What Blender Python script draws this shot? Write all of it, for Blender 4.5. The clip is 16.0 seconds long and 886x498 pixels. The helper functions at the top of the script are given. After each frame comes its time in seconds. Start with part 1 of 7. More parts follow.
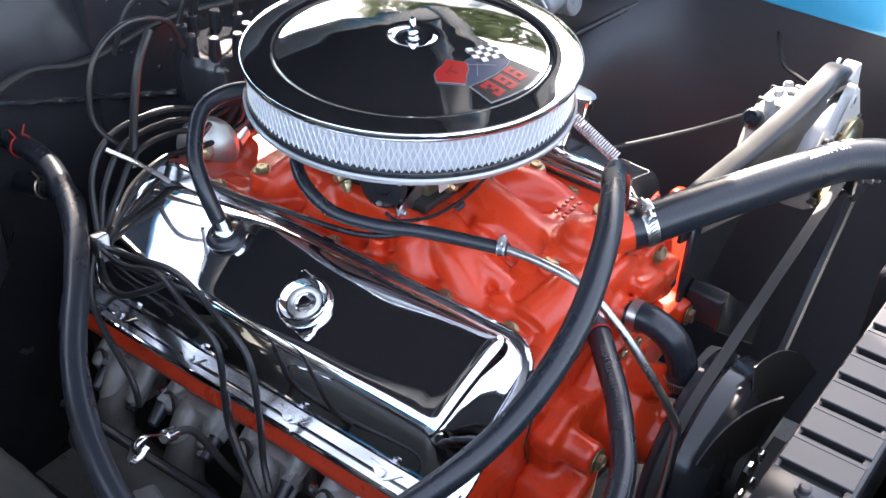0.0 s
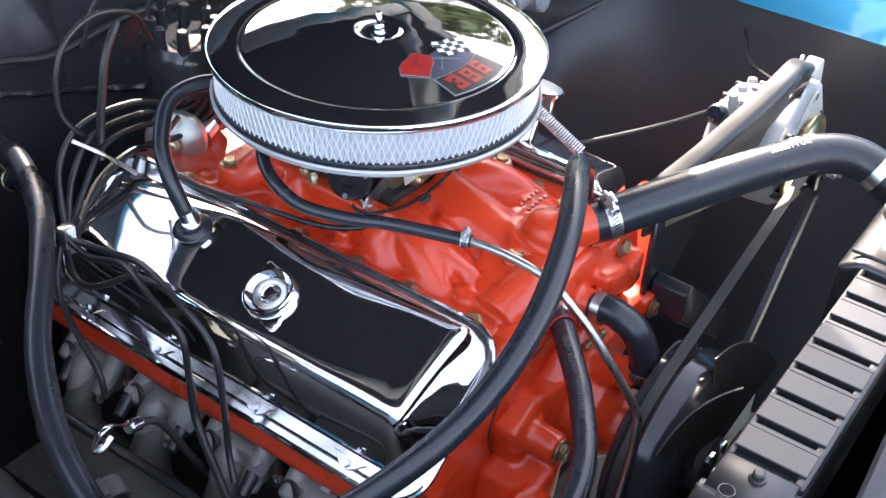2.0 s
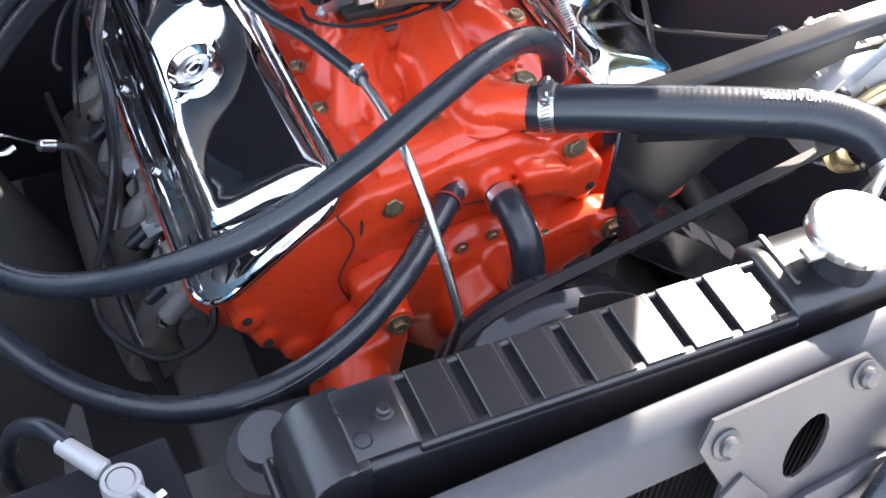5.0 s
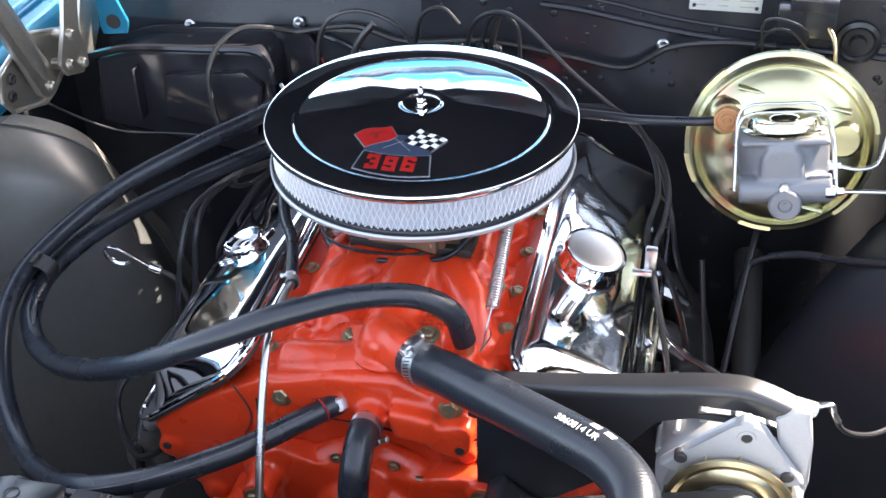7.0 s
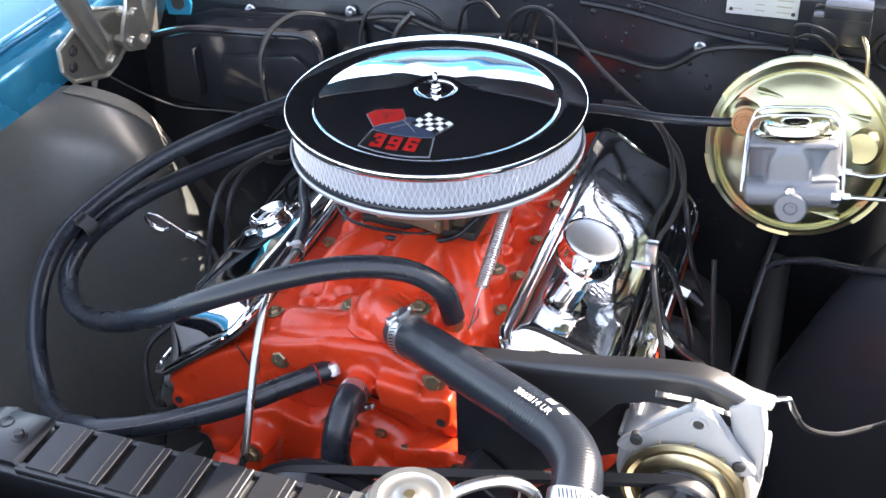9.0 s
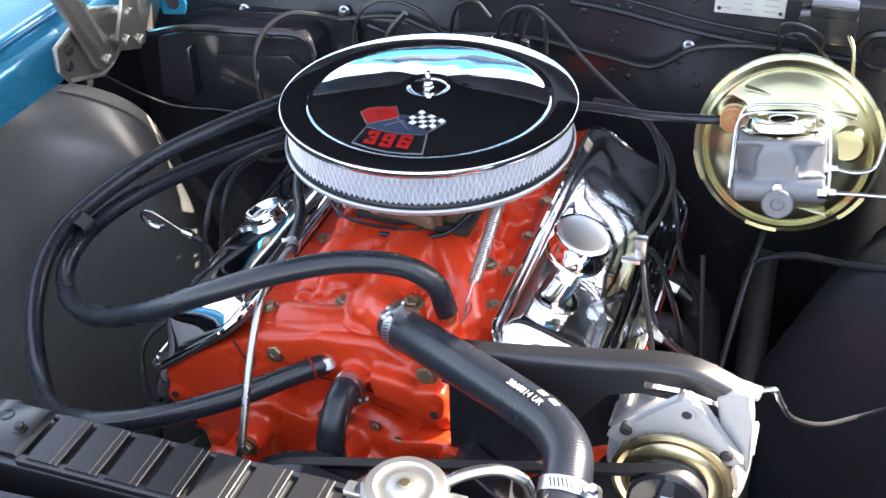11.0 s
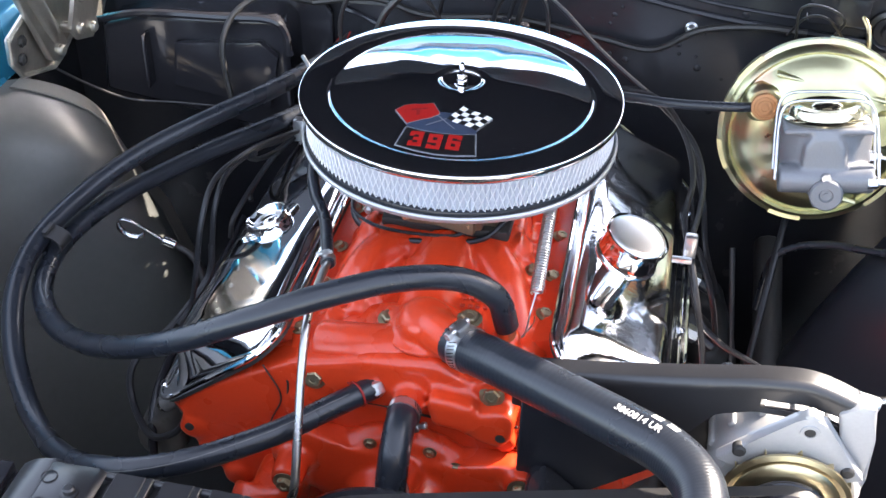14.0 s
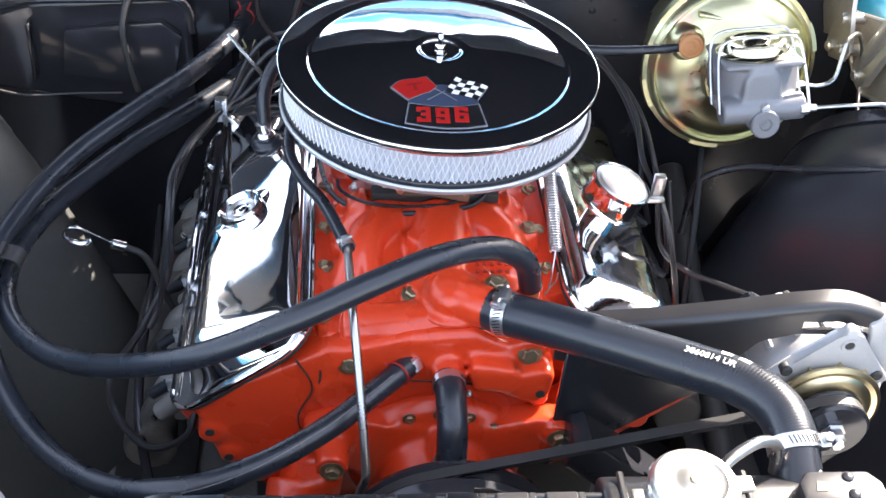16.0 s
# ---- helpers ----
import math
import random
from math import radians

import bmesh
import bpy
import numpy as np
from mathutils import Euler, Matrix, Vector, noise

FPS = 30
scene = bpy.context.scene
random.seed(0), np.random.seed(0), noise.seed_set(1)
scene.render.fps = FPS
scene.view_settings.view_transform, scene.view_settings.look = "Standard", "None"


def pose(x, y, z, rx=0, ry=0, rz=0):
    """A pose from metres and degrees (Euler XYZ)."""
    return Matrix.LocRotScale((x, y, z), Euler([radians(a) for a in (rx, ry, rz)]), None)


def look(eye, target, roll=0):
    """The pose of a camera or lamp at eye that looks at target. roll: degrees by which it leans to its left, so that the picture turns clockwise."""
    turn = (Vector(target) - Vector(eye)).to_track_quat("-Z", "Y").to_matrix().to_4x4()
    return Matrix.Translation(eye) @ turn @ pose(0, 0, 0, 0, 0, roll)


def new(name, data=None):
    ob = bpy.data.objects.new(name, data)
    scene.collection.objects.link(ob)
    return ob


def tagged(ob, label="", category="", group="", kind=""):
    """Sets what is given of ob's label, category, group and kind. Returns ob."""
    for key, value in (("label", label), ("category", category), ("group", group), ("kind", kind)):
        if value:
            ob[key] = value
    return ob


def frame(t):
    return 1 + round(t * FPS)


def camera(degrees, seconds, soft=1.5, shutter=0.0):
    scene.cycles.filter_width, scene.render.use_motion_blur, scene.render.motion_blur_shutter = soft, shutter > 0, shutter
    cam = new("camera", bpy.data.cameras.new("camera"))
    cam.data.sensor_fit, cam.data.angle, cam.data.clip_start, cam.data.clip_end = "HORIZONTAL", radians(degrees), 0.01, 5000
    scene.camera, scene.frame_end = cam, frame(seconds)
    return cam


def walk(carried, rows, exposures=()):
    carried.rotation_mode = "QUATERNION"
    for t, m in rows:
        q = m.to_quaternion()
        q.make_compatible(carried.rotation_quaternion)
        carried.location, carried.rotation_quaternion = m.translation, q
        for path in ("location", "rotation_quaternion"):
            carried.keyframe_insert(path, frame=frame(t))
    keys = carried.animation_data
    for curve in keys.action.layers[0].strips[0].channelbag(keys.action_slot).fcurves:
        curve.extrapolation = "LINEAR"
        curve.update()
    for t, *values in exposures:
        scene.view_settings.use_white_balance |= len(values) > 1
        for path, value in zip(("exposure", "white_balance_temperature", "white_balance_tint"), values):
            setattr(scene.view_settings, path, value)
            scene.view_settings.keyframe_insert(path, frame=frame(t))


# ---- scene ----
cam = camera(42.00, 16.0)
PATH = [
    (0, pose(-0.8621, -0.6534, 1.4914, 53.57, -2.26, -53.39)),
    (0.5, pose(-0.8624, -0.6612, 1.4848, 53.65, -2.18, -53.04)),
    (1, pose(-0.8573, -0.6644, 1.4916, 53.15, -2.59, -53.31)),
    (1.5, pose(-0.8663, -0.6724, 1.4865, 53.73, -2.76, -53.87)),
    (2, pose(-0.8629, -0.6740, 1.4902, 53.66, -2.91, -54.09)),
    (2.5, pose(-0.8657, -0.6755, 1.4918, 53.97, -3.15, -54.17)),
    (3, pose(-0.8650, -0.6917, 1.4849, 53.71, -3.08, -53.86)),
    (3.5, pose(-0.8677, -0.6967, 1.4666, 51.35, -4.00, -53.81)),
    (3.9, pose(-0.8355, -0.7366, 1.4730, 47.10, -3.75, -56.27)),
    (4, pose(-0.8046, -0.7712, 1.4761, 46.32, -3.19, -55.50)),
    (4.1, pose(-0.7714, -0.8135, 1.4720, 45.82, -3.06, -53.04)),
    (4.2, pose(-0.7314, -0.8649, 1.4703, 45.24, -2.91, -49.40)),
    (6.3, pose(0.1285, -1.0071, 1.5556, 46.36, -0.53, 4.24)),
    (6.5, pose(0.1924, -1.0240, 1.5590, 48.60, 0.91, 6.85)),
    (7, pose(0.2916, -1.1129, 1.5783, 54.64, 1.43, 12.70)),
    (7.5, pose(0.3898, -1.1383, 1.5838, 55.92, 1.73, 17.85)),
    (8, pose(0.4375, -1.1313, 1.5821, 56.00, 2.55, 20.89)),
    (8.5, pose(0.4335, -1.1274, 1.5755, 55.26, 2.04, 19.94)),
    (11, pose(0.4391, -1.1483, 1.5826, 55.23, 1.72, 19.26)),
    (11.5, pose(0.4428, -1.1437, 1.5839, 54.98, 1.86, 19.06)),
    (12, pose(0.4418, -1.1379, 1.5835, 54.77, 1.78, 19.04)),
    (12.5, pose(0.4341, -1.1364, 1.5835, 54.51, 1.75, 18.92)),
    (13, pose(0.4263, -1.1359, 1.5849, 54.32, 1.48, 18.92)),
    (13.5, pose(0.3122, -1.1375, 1.5778, 54.93, 0.89, 15.89)),
    (14, pose(0.1924, -1.1025, 1.5610, 53.54, -1.18, 11.57)),
    (14.5, pose(0.0238, -1.0986, 1.5709, 52.86, 0.18, 5.66)),
    (15, pose(-0.0929, -1.1104, 1.5724, 51.86, -1.60, -0.93)),
    (15.5, pose(-0.1079, -1.1199, 1.5791, 51.42, -3.76, -4.19)),
    (16, pose(-0.1254, -1.1109, 1.5930, 50.74, -4.22, -4.23)),
]
walk(cam, PATH, [(0.0, 2.63), (2.8, 2.67), (4.0, 3.00), (4.4, 2.98), (6.4, 2.50), (7.5, 2.52), (8.5, 2.53), (11.0, 2.49), (13.0, 2.50), (14.5, 2.59), (16.0, 2.58)])

# ---- light ----
world = bpy.data.worlds.new("sky")
scene.world = world
world.use_nodes = True
wn = world.node_tree
wn.nodes.clear()
w_out = wn.nodes.new("ShaderNodeOutputWorld")
w_bg = wn.nodes.new("ShaderNodeBackground")
w_sky = wn.nodes.new("ShaderNodeTexSky")
w_sky.sky_type = "NISHITA"
w_sky.sun_disc = False
SUN_EL, SUN_AZ = radians(39), radians(52)
w_sky.sun_elevation, w_sky.sun_rotation = SUN_EL, SUN_AZ
w_sky.air_density, w_sky.dust_density, w_sky.ozone_density = 1.0, 1.6, 1.0
w_bg.inputs["Strength"].default_value = 0.15
# thin white haze over the whole sky
w_haze = wn.nodes.new("ShaderNodeMix")
w_haze.data_type, w_haze.blend_type = "RGBA", "ADD"
w_haze.inputs[0].default_value = 1.0
w_haze.inputs[7].default_value = (1.15, 1.15, 1.12, 1)
wn.links.new(w_sky.outputs[0], w_haze.inputs[6])
wn.links.new(w_haze.outputs[2], w_bg.inputs[0])
wn.links.new(w_bg.outputs[0], w_out.inputs[0])
sun = new("sun", bpy.data.lights.new("sun", "SUN"))
sun.data.energy, sun.data.angle, sun.data.color = 5.0, radians(0.5), (1.0, 0.95, 0.87)
sun_from = Vector((math.sin(SUN_AZ) * math.cos(SUN_EL), math.cos(SUN_AZ) * math.cos(SUN_EL), math.sin(SUN_EL)))
sun.matrix_world = look(sun_from * 20, (0, 0, 0))
scene.view_settings.use_white_balance = True
scene.view_settings.white_balance_temperature, scene.view_settings.white_balance_tint = 7000, 15


# ---- materials ----
def material(name, col, rough=0.5, metal=0.0, var=0.12, scale=14.0, fine=160.0, bump=0.1, rvar=0.12, coat=0.0, spec=0.5, col2=None, stain=None, stain_at=0.62):
    m = bpy.data.materials.new(name)
    m.use_nodes = True
    nt = m.node_tree
    p = nt.nodes["Principled BSDF"]
    co = nt.nodes.new("ShaderNodeTexCoord")
    n1 = nt.nodes.new("ShaderNodeTexNoise")
    n1.inputs["Scale"].default_value, n1.inputs["Detail"].default_value = scale, 5
    n2 = nt.nodes.new("ShaderNodeTexNoise")
    n2.inputs["Scale"].default_value, n2.inputs["Detail"].default_value = fine, 3
    for n in (n1, n2):
        nt.links.new(co.outputs["Object"], n.inputs["Vector"])
    ramp = nt.nodes.new("ShaderNodeMix")
    ramp.data_type = "RGBA"
    a = [max(0, c * (1 - var)) for c in col]
    b = [min(1, c * (1 + var)) for c in (col2 or col)]
    ramp.inputs[6].default_value, ramp.inputs[7].default_value = (*a, 1), (*b, 1)
    mix = nt.nodes.new("ShaderNodeMath")
    mix.operation = "MULTIPLY_ADD"
    mix.inputs[1].default_value = 0.6
    half = nt.nodes.new("ShaderNodeMath")
    half.operation = "MULTIPLY"
    half.inputs[1].default_value = 0.4
    nt.links.new(n2.outputs[0], half.inputs[0])
    nt.links.new(n1.outputs[0], mix.inputs[0])
    nt.links.new(half.outputs[0], mix.inputs[2])
    nt.links.new(mix.outputs[0], ramp.inputs[0])
    colour = ramp.outputs[2]
    if stain:
        n3 = nt.nodes.new("ShaderNodeTexNoise")
        n3.inputs["Scale"].default_value, n3.inputs["Detail"].default_value = scale * 2.3, 6
        nt.links.new(co.outputs["Object"], n3.inputs["Vector"])
        edge = nt.nodes.new("ShaderNodeMapRange")
        edge.inputs[1].default_value, edge.inputs[2].default_value = stain_at, stain_at + 0.1
        nt.links.new(n3.outputs[0], edge.inputs[0])
        sm = nt.nodes.new("ShaderNodeMix")
        sm.data_type = "RGBA"
        sm.inputs[7].default_value = (*stain, 1)
        nt.links.new(edge.outputs[0], sm.inputs[0])
        nt.links.new(colour, sm.inputs[6])
        colour = sm.outputs[2]
    nt.links.new(colour, p.inputs["Base Color"])
    r = nt.nodes.new("ShaderNodeMapRange")
    r.inputs[3].default_value, r.inputs[4].default_value = max(0.0, rough - rvar * 0.5), min(1.0, rough + rvar)
    nt.links.new(n1.outputs[0], r.inputs[0])
    nt.links.new(r.outputs[0], p.inputs["Roughness"])
    p.inputs["Metallic"].default_value = metal
    p.inputs["Specular IOR Level"].default_value = spec
    p.inputs["Coat Weight"].default_value = coat
    p.inputs["Coat Roughness"].default_value = 0.04
    if bump > 0:
        bp = nt.nodes.new("ShaderNodeBump")
        bp.inputs["Strength"].default_value, bp.inputs["Distance"].default_value = bump, 0.002
        nt.links.new(mix.outputs[0], bp.inputs["Height"])
        nt.links.new(bp.outputs[0], p.inputs["Normal"])
    return m


CHROME = material("chrome", (0.80, 0.81, 0.83), 0.035, 1.0, var=0.03, bump=0.012, rvar=0.04, scale=9)
CHROME_SATIN = material("brushed_chrome", (0.80, 0.80, 0.79), 0.34, 1.0, var=0.05, bump=0.03, rvar=0.06, scale=20)
CHROME_WORN = material("worn_chrome", (0.66, 0.67, 0.69), 0.12, 1.0, var=0.12, bump=0.05, rvar=0.12, scale=30)
ZINC = material("zinc_steel", (0.62, 0.63, 0.64), 0.28, 1.0, var=0.18, bump=0.08, scale=40)
STEEL = material("steel_tube", (0.44, 0.43, 0.42), 0.26, 1.0, var=0.12, bump=0.05, scale=40)
BOLT = material("yellow_zinc_bolt", (0.33, 0.28, 0.18), 0.38, 0.9, var=0.35, bump=0.2, scale=90, stain=(0.34, 0.07, 0.02))
RED = material("orange_red_engine_enamel", (0.60, 0.036, 0.010), 0.25, 0.0, var=0.12, scale=11, fine=230, bump=0.22, rvar=0.14, coat=0.12, col2=(0.66, 0.055, 0.015))
RED_WORN = material("scuffed_red_enamel", (0.55, 0.034, 0.012), 0.26, 0.0, var=0.22, scale=30, fine=260, bump=0.35, rvar=0.2, coat=0.15, col2=(0.62, 0.060, 0.022), stain=(0.07, 0.018, 0.012), stain_at=0.66)
RED_DARK = material("old_red_enamel", (0.40, 0.025, 0.01), 0.3, 0.0, var=0.35, scale=25, bump=0.35, stain=(0.03, 0.02, 0.016), stain_at=0.66)
RUBBER = material("black_rubber", (0.014, 0.017, 0.023), 0.25, 0.0, var=0.25, scale=18, fine=500, bump=0.06, rvar=0.14)
RUBBER_GREY = material("dusty_rubber", (0.024, 0.023, 0.023), 0.5, 0.0, var=0.3, scale=18, fine=400, bump=0.1)
ARM_BLACK = material("dusty_bracket_black", (0.024, 0.024, 0.025), 0.30, 0.0, var=0.3, scale=14, fine=300, bump=0.08, rvar=0.14)
WIRE = material("wire_insulation", (0.014, 0.014, 0.016), 0.38, 0.0, var=0.3, scale=30, bump=0.03)
WIRE_GREY = material("grey_wire_insulation", (0.019, 0.018, 0.018), 0.32, 0.0, var=0.3, scale=30, bump=0.03)
BLACK = material("satin_black_paint", (0.018, 0.019, 0.023), 0.18, 0.0, var=0.3, scale=10, fine=300, bump=0.05, rvar=0.12, spec=0.45)
TANK_BLACK = material("semi_gloss_tank_paint", (0.014, 0.014, 0.016), 0.31, 0.0, var=0.25, scale=9, fine=200, bump=0.03, rvar=0.12, spec=0.5, coat=0.2)
TANK_BLACK.node_tree.nodes["Principled BSDF"].inputs["Coat Roughness"].default_value = 0.24
BLACK_GLOSS = material("gloss_black_paint", (0.022, 0.022, 0.026), 0.09, 0.0, var=0.25, scale=7, fine=120, bump=0.08, rvar=0.12, spec=0.4)
# black raised to a greyer base in place of the sky's sheen
BLACK_SOFT = material("sheen_lightened_black", (0.076, 0.078, 0.073), 0.38, 0.0, var=0.3, scale=7, fine=90, bump=0.05, rvar=0.10, coat=1.0, stain=(0.050, 0.048, 0.045), stain_at=0.68)
BLACK_SOFT.node_tree.nodes["Principled BSDF"].inputs["Coat Roughness"].default_value = 0.27
# grimy parts; also paints the shade of holes, slots and the right exhaust manifold
DARK = material("grime_and_shade_black", (0.032, 0.031, 0.030), 0.55, 0.2, var=0.4, scale=16, bump=0.3)
IRON_SHADED = material("shaded_cast_iron", (0.080, 0.076, 0.071), 0.5, 0.2, var=0.3, scale=26, fine=300, bump=0.4, stain=(0.05, 0.045, 0.04))
INK_DIM = material("faded_stamped_ink", (0.11, 0.11, 0.11), 0.6, 0.0, var=0.2, scale=300, bump=0.05)
IRON = material("grey_cast_iron", (0.21, 0.205, 0.195), 0.45, 0.3, var=0.45, scale=26, fine=300, bump=0.4, stain=(0.10, 0.085, 0.07))
ALUMINIUM = material("cast_aluminium", (0.40, 0.40, 0.40), 0.46, 0.35, var=0.16, scale=30, fine=350, bump=0.2)
CAST_SILVER = material("silver_painted_casting", (0.17, 0.175, 0.19), 0.40, 0.3, var=0.16, scale=22, fine=420, bump=0.35)
GOLD = material("gold_cadmium_plate", (0.56, 0.48, 0.27), 0.27, 1.0, var=0.16, scale=9, fine=90, bump=0.06, rvar=0.14, col2=(0.52, 0.54, 0.35), stain=(0.58, 0.41, 0.28), stain_at=0.58)
CARB_ZINC = material("dull_dichromate_casting", (0.22, 0.19, 0.13), 0.42, 0.7, var=0.35, scale=50, fine=400, bump=0.2)
BRASS = material("brass_pulley_plate", (0.60, 0.50, 0.31), 0.28, 1.0, var=0.15, bump=0.05)
COPPER_RUBBER = material("tan_check_valve", (0.46, 0.21, 0.085), 0.6, 0.0, var=0.15, scale=60, bump=0.2)
# the fenders' paint, brightened and unglossed so the lid mirrors blue, not white sky
BODY_BLUE = material("uncoated_blue_paint", (0.015, 0.23, 0.46), 0.45, 0.25, var=0.08, scale=4, fine=900, bump=0.015, spec=0.12, col2=(0.02, 0.30, 0.54))
BLUE = material("metallic_blue_paint", (0.012, 0.22, 0.40), 0.24, 0.45, var=0.08, scale=4, fine=900, bump=0.015, coat=1.0, col2=(0.02, 0.30, 0.48))
PAPER = material("pleated_filter_paper", (0.46, 0.49, 0.56), 0.8, 0.0, var=0.1, scale=40, bump=0.1)
SCREEN = material("white_expanded_metal", (0.64, 0.66, 0.70), 0.35, 0.3, var=0.08, scale=40, bump=0.05)
PAN = material("grey_filter_base", (0.42, 0.43, 0.45), 0.35, 0.6, var=0.12, scale=20, bump=0.06)
DECAL_RED = material("red_foil", (0.34, 0.012, 0.010), 0.3, 0.0, var=0.08, scale=60, bump=0.03)
DECAL_DEEP = material("deep_red_foil", (0.20, 0.008, 0.008), 0.35, 0.0, var=0.08, scale=60, bump=0.03)
DECAL_BLUE = material("slate_blue_foil", (0.040, 0.055, 0.095), 0.35, 0.2, var=0.08, scale=60, bump=0.03)
DECAL_BLACK = material("black_foil", (0.008, 0.008, 0.009), 0.3, 0.0, var=0.1, scale=60, bump=0.03)
DECAL_WHITE = material("white_foil", (0.78, 0.78, 0.76), 0.35, 0.0, var=0.04, scale=60, bump=0.03)
DECAL_GREY = material("grey_foil_border", (0.20, 0.21, 0.23), 0.4, 0.2, var=0.05, scale=60, bump=0.03)
INK = material("white_stamped_ink", (0.46, 0.46, 0.45), 0.6, 0.0, var=0.2, scale=300, bump=0.05)
INK_RED = material("red_stamped_ink", (0.28, 0.012, 0.008), 0.6, 0.0, var=0.2, scale=300, bump=0.05)
PLATE = material("bare_aluminium_plate", (0.66, 0.67, 0.68), 0.35, 0.7, var=0.08, scale=60, bump=0.05)
CONCRETE = material("sunlit_concrete", (0.58, 0.57, 0.54), 0.85, 0.0, var=0.18, scale=1.1, fine=40, bump=0.3)
TAN_WALL = material("tan_backdrop", (0.34, 0.30, 0.24), 0.85, 0.0, var=0.4, scale=0.6, fine=6, bump=0.2, col2=(0.46, 0.44, 0.40))
GLASS = material("windscreen_glass", (0.16, 0.19, 0.18), 0.02, 0.0, var=0.03, scale=4, bump=0.0, rvar=0.01, spec=0.25)
GLASS.node_tree.nodes["Principled BSDF"].inputs["Transmission Weight"].default_value = 1.0
BARK = material("grey_brown_bark", (0.10, 0.08, 0.06), 0.85, 0.0, var=0.4, scale=12, bump=0.6)
PAN_SHADE = material("shaded_ground_grey", (0.20, 0.194, 0.182), 0.7, 0.0, var=0.35, scale=9, bump=0.3, stain=(0.07, 0.066, 0.06))
TREES = material("shaded_foliage", (0.030, 0.045, 0.022), 0.7, 0.0, var=0.6, scale=1.6, fine=9, bump=0.6, col2=(0.09, 0.11, 0.05), spec=0.2)
PALE_FLANGE = material("pale_sheet_edge", (0.20, 0.185, 0.16), 0.6, 0.1, var=0.25, scale=24, bump=0.15)
CLOTH_TAPE = material("woven_loom_tape", (0.022, 0.021, 0.020), 0.42, 0.0, var=0.5, scale=90, bump=0.6)
LINER = material("black_hood_underside", (0.0040, 0.0045, 0.0075), 0.65, 0.0, var=0.3, scale=5, bump=0.12, rvar=0.2, spec=0.06)
HINGE = material("phosphate_grey_steel", (0.50, 0.47, 0.41), 0.30, 0.85, var=0.32, scale=30, bump=0.1)
CAPMETAL = material("tinned_steel", (0.60, 0.60, 0.58), 0.30, 0.95, var=0.06, scale=40, bump=0.08)
PHOSPHATE = material("grey_phosphated_steel", (0.055, 0.055, 0.062), 0.32, 0.3, var=0.2, scale=22, bump=0.08)
GOLD_BRIGHT = material("bright_gold_plate", (0.66, 0.61, 0.46), 0.12, 1.0, var=0.12, scale=9, bump=0.04)
# base tinted blue for the sky it would mirror
BLACK_RIGHT = material("bluish_satin_black_paint", (0.020, 0.022, 0.028), 0.30, 0.0, var=0.25, scale=6, fine=120, bump=0.04, rvar=0.10, spec=0.42)
SUPPORT_GREY = material("worn_satin_grey_paint", (0.040, 0.043, 0.050), 0.55, 0.0, var=0.25, scale=7, fine=120, bump=0.06, rvar=0.14, spec=0.3)
DULL_PLATE = material("dull_plated_steel", (0.50, 0.50, 0.46), 0.36, 0.8, var=0.18, scale=30, fine=260, bump=0.08)
ARM_BLACK = material("rubbed_satin_black", (0.018, 0.018, 0.020), 0.32, 0.0, var=0.3, scale=14, fine=240, bump=0.06, rvar=0.12, spec=0.6)
FIREWALL_BLACK = material("orange_peel_black_paint", (0.024, 0.025, 0.029), 0.20, 0.0, var=0.3, scale=16, fine=110, bump=0.15, rvar=0.14, spec=0.32)
CHROME_SCUFFED = material("scuffed_chrome", (0.74, 0.75, 0.77), 0.05, 1.0, var=0.10, bump=0.13, rvar=0.06, scale=24, fine=190)
FINS = material("radiator_fins", (0.010, 0.010, 0.011), 0.8, 0.0, var=0.3, scale=40, bump=0.2, spec=0.0)


# ---- mesh helpers ----
def smooth(me, angle=38):
    for f in me.polygons:
        f.use_smooth = True
    me.set_sharp_from_angle(angle=radians(angle))


def mesh_of(name, bm, mat, angle=38):
    bmesh.ops.recalc_face_normals(bm, faces=bm.faces)
    me = bpy.data.meshes.new(name)
    bm.to_mesh(me)
    bm.free()
    me.materials.append(mat)
    smooth(me, angle)
    return me


def base_of(ob):
    at = Vector((0, 0, 0))
    while ob is not None:
        at += ob.location
        ob = ob.parent
    return at


def thing(name, at, label, category, group="", kind=""):
    ob = new(name)
    ob.location = at
    ob.empty_display_size = 0.02
    return tagged(ob, label, category, group, kind)


def part(name, bm, mat, parent, label="", angle=38):
    """Links a bmesh, built in world metres, as one mesh under a thing or part."""
    bmesh.ops.translate(bm, vec=-base_of(parent), verts=bm.verts)
    ob = new(name, mesh_of(name, bm, mat, angle))
    ob.parent = parent
    return tagged(ob, label)


def solo(name, bm, mat, label, category, group="", kind="", angle=38):
    """A thing of one mesh, with its origin at its lowest middle."""
    lo = Vector([min(v.co[i] for v in bm.verts) for i in range(3)])
    hi = Vector([max(v.co[i] for v in bm.verts) for i in range(3)])
    at = Vector(((lo.x + hi.x) / 2, (lo.y + hi.y) / 2, lo.z))
    bmesh.ops.translate(bm, vec=-at, verts=bm.verts)
    ob = new(name, mesh_of(name, bm, mat, angle))
    ob.location = at
    return tagged(ob, label, category, group, kind)


def shared(name, me, parent, m):
    """A part on shared mesh data, at the world pose m."""
    ob = new(name, me)
    ob.parent = parent
    ob.matrix_basis = Matrix.Translation(-base_of(parent)) @ m
    return ob


def aim(at, way, spin=0.0):
    """A pose at a point with its z axis along a way."""
    q = Vector(way).normalized().to_track_quat("Z", "Y")
    return Matrix.Translation(at) @ q.to_matrix().to_4x4() @ Matrix.Rotation(spin, 4, "Z")


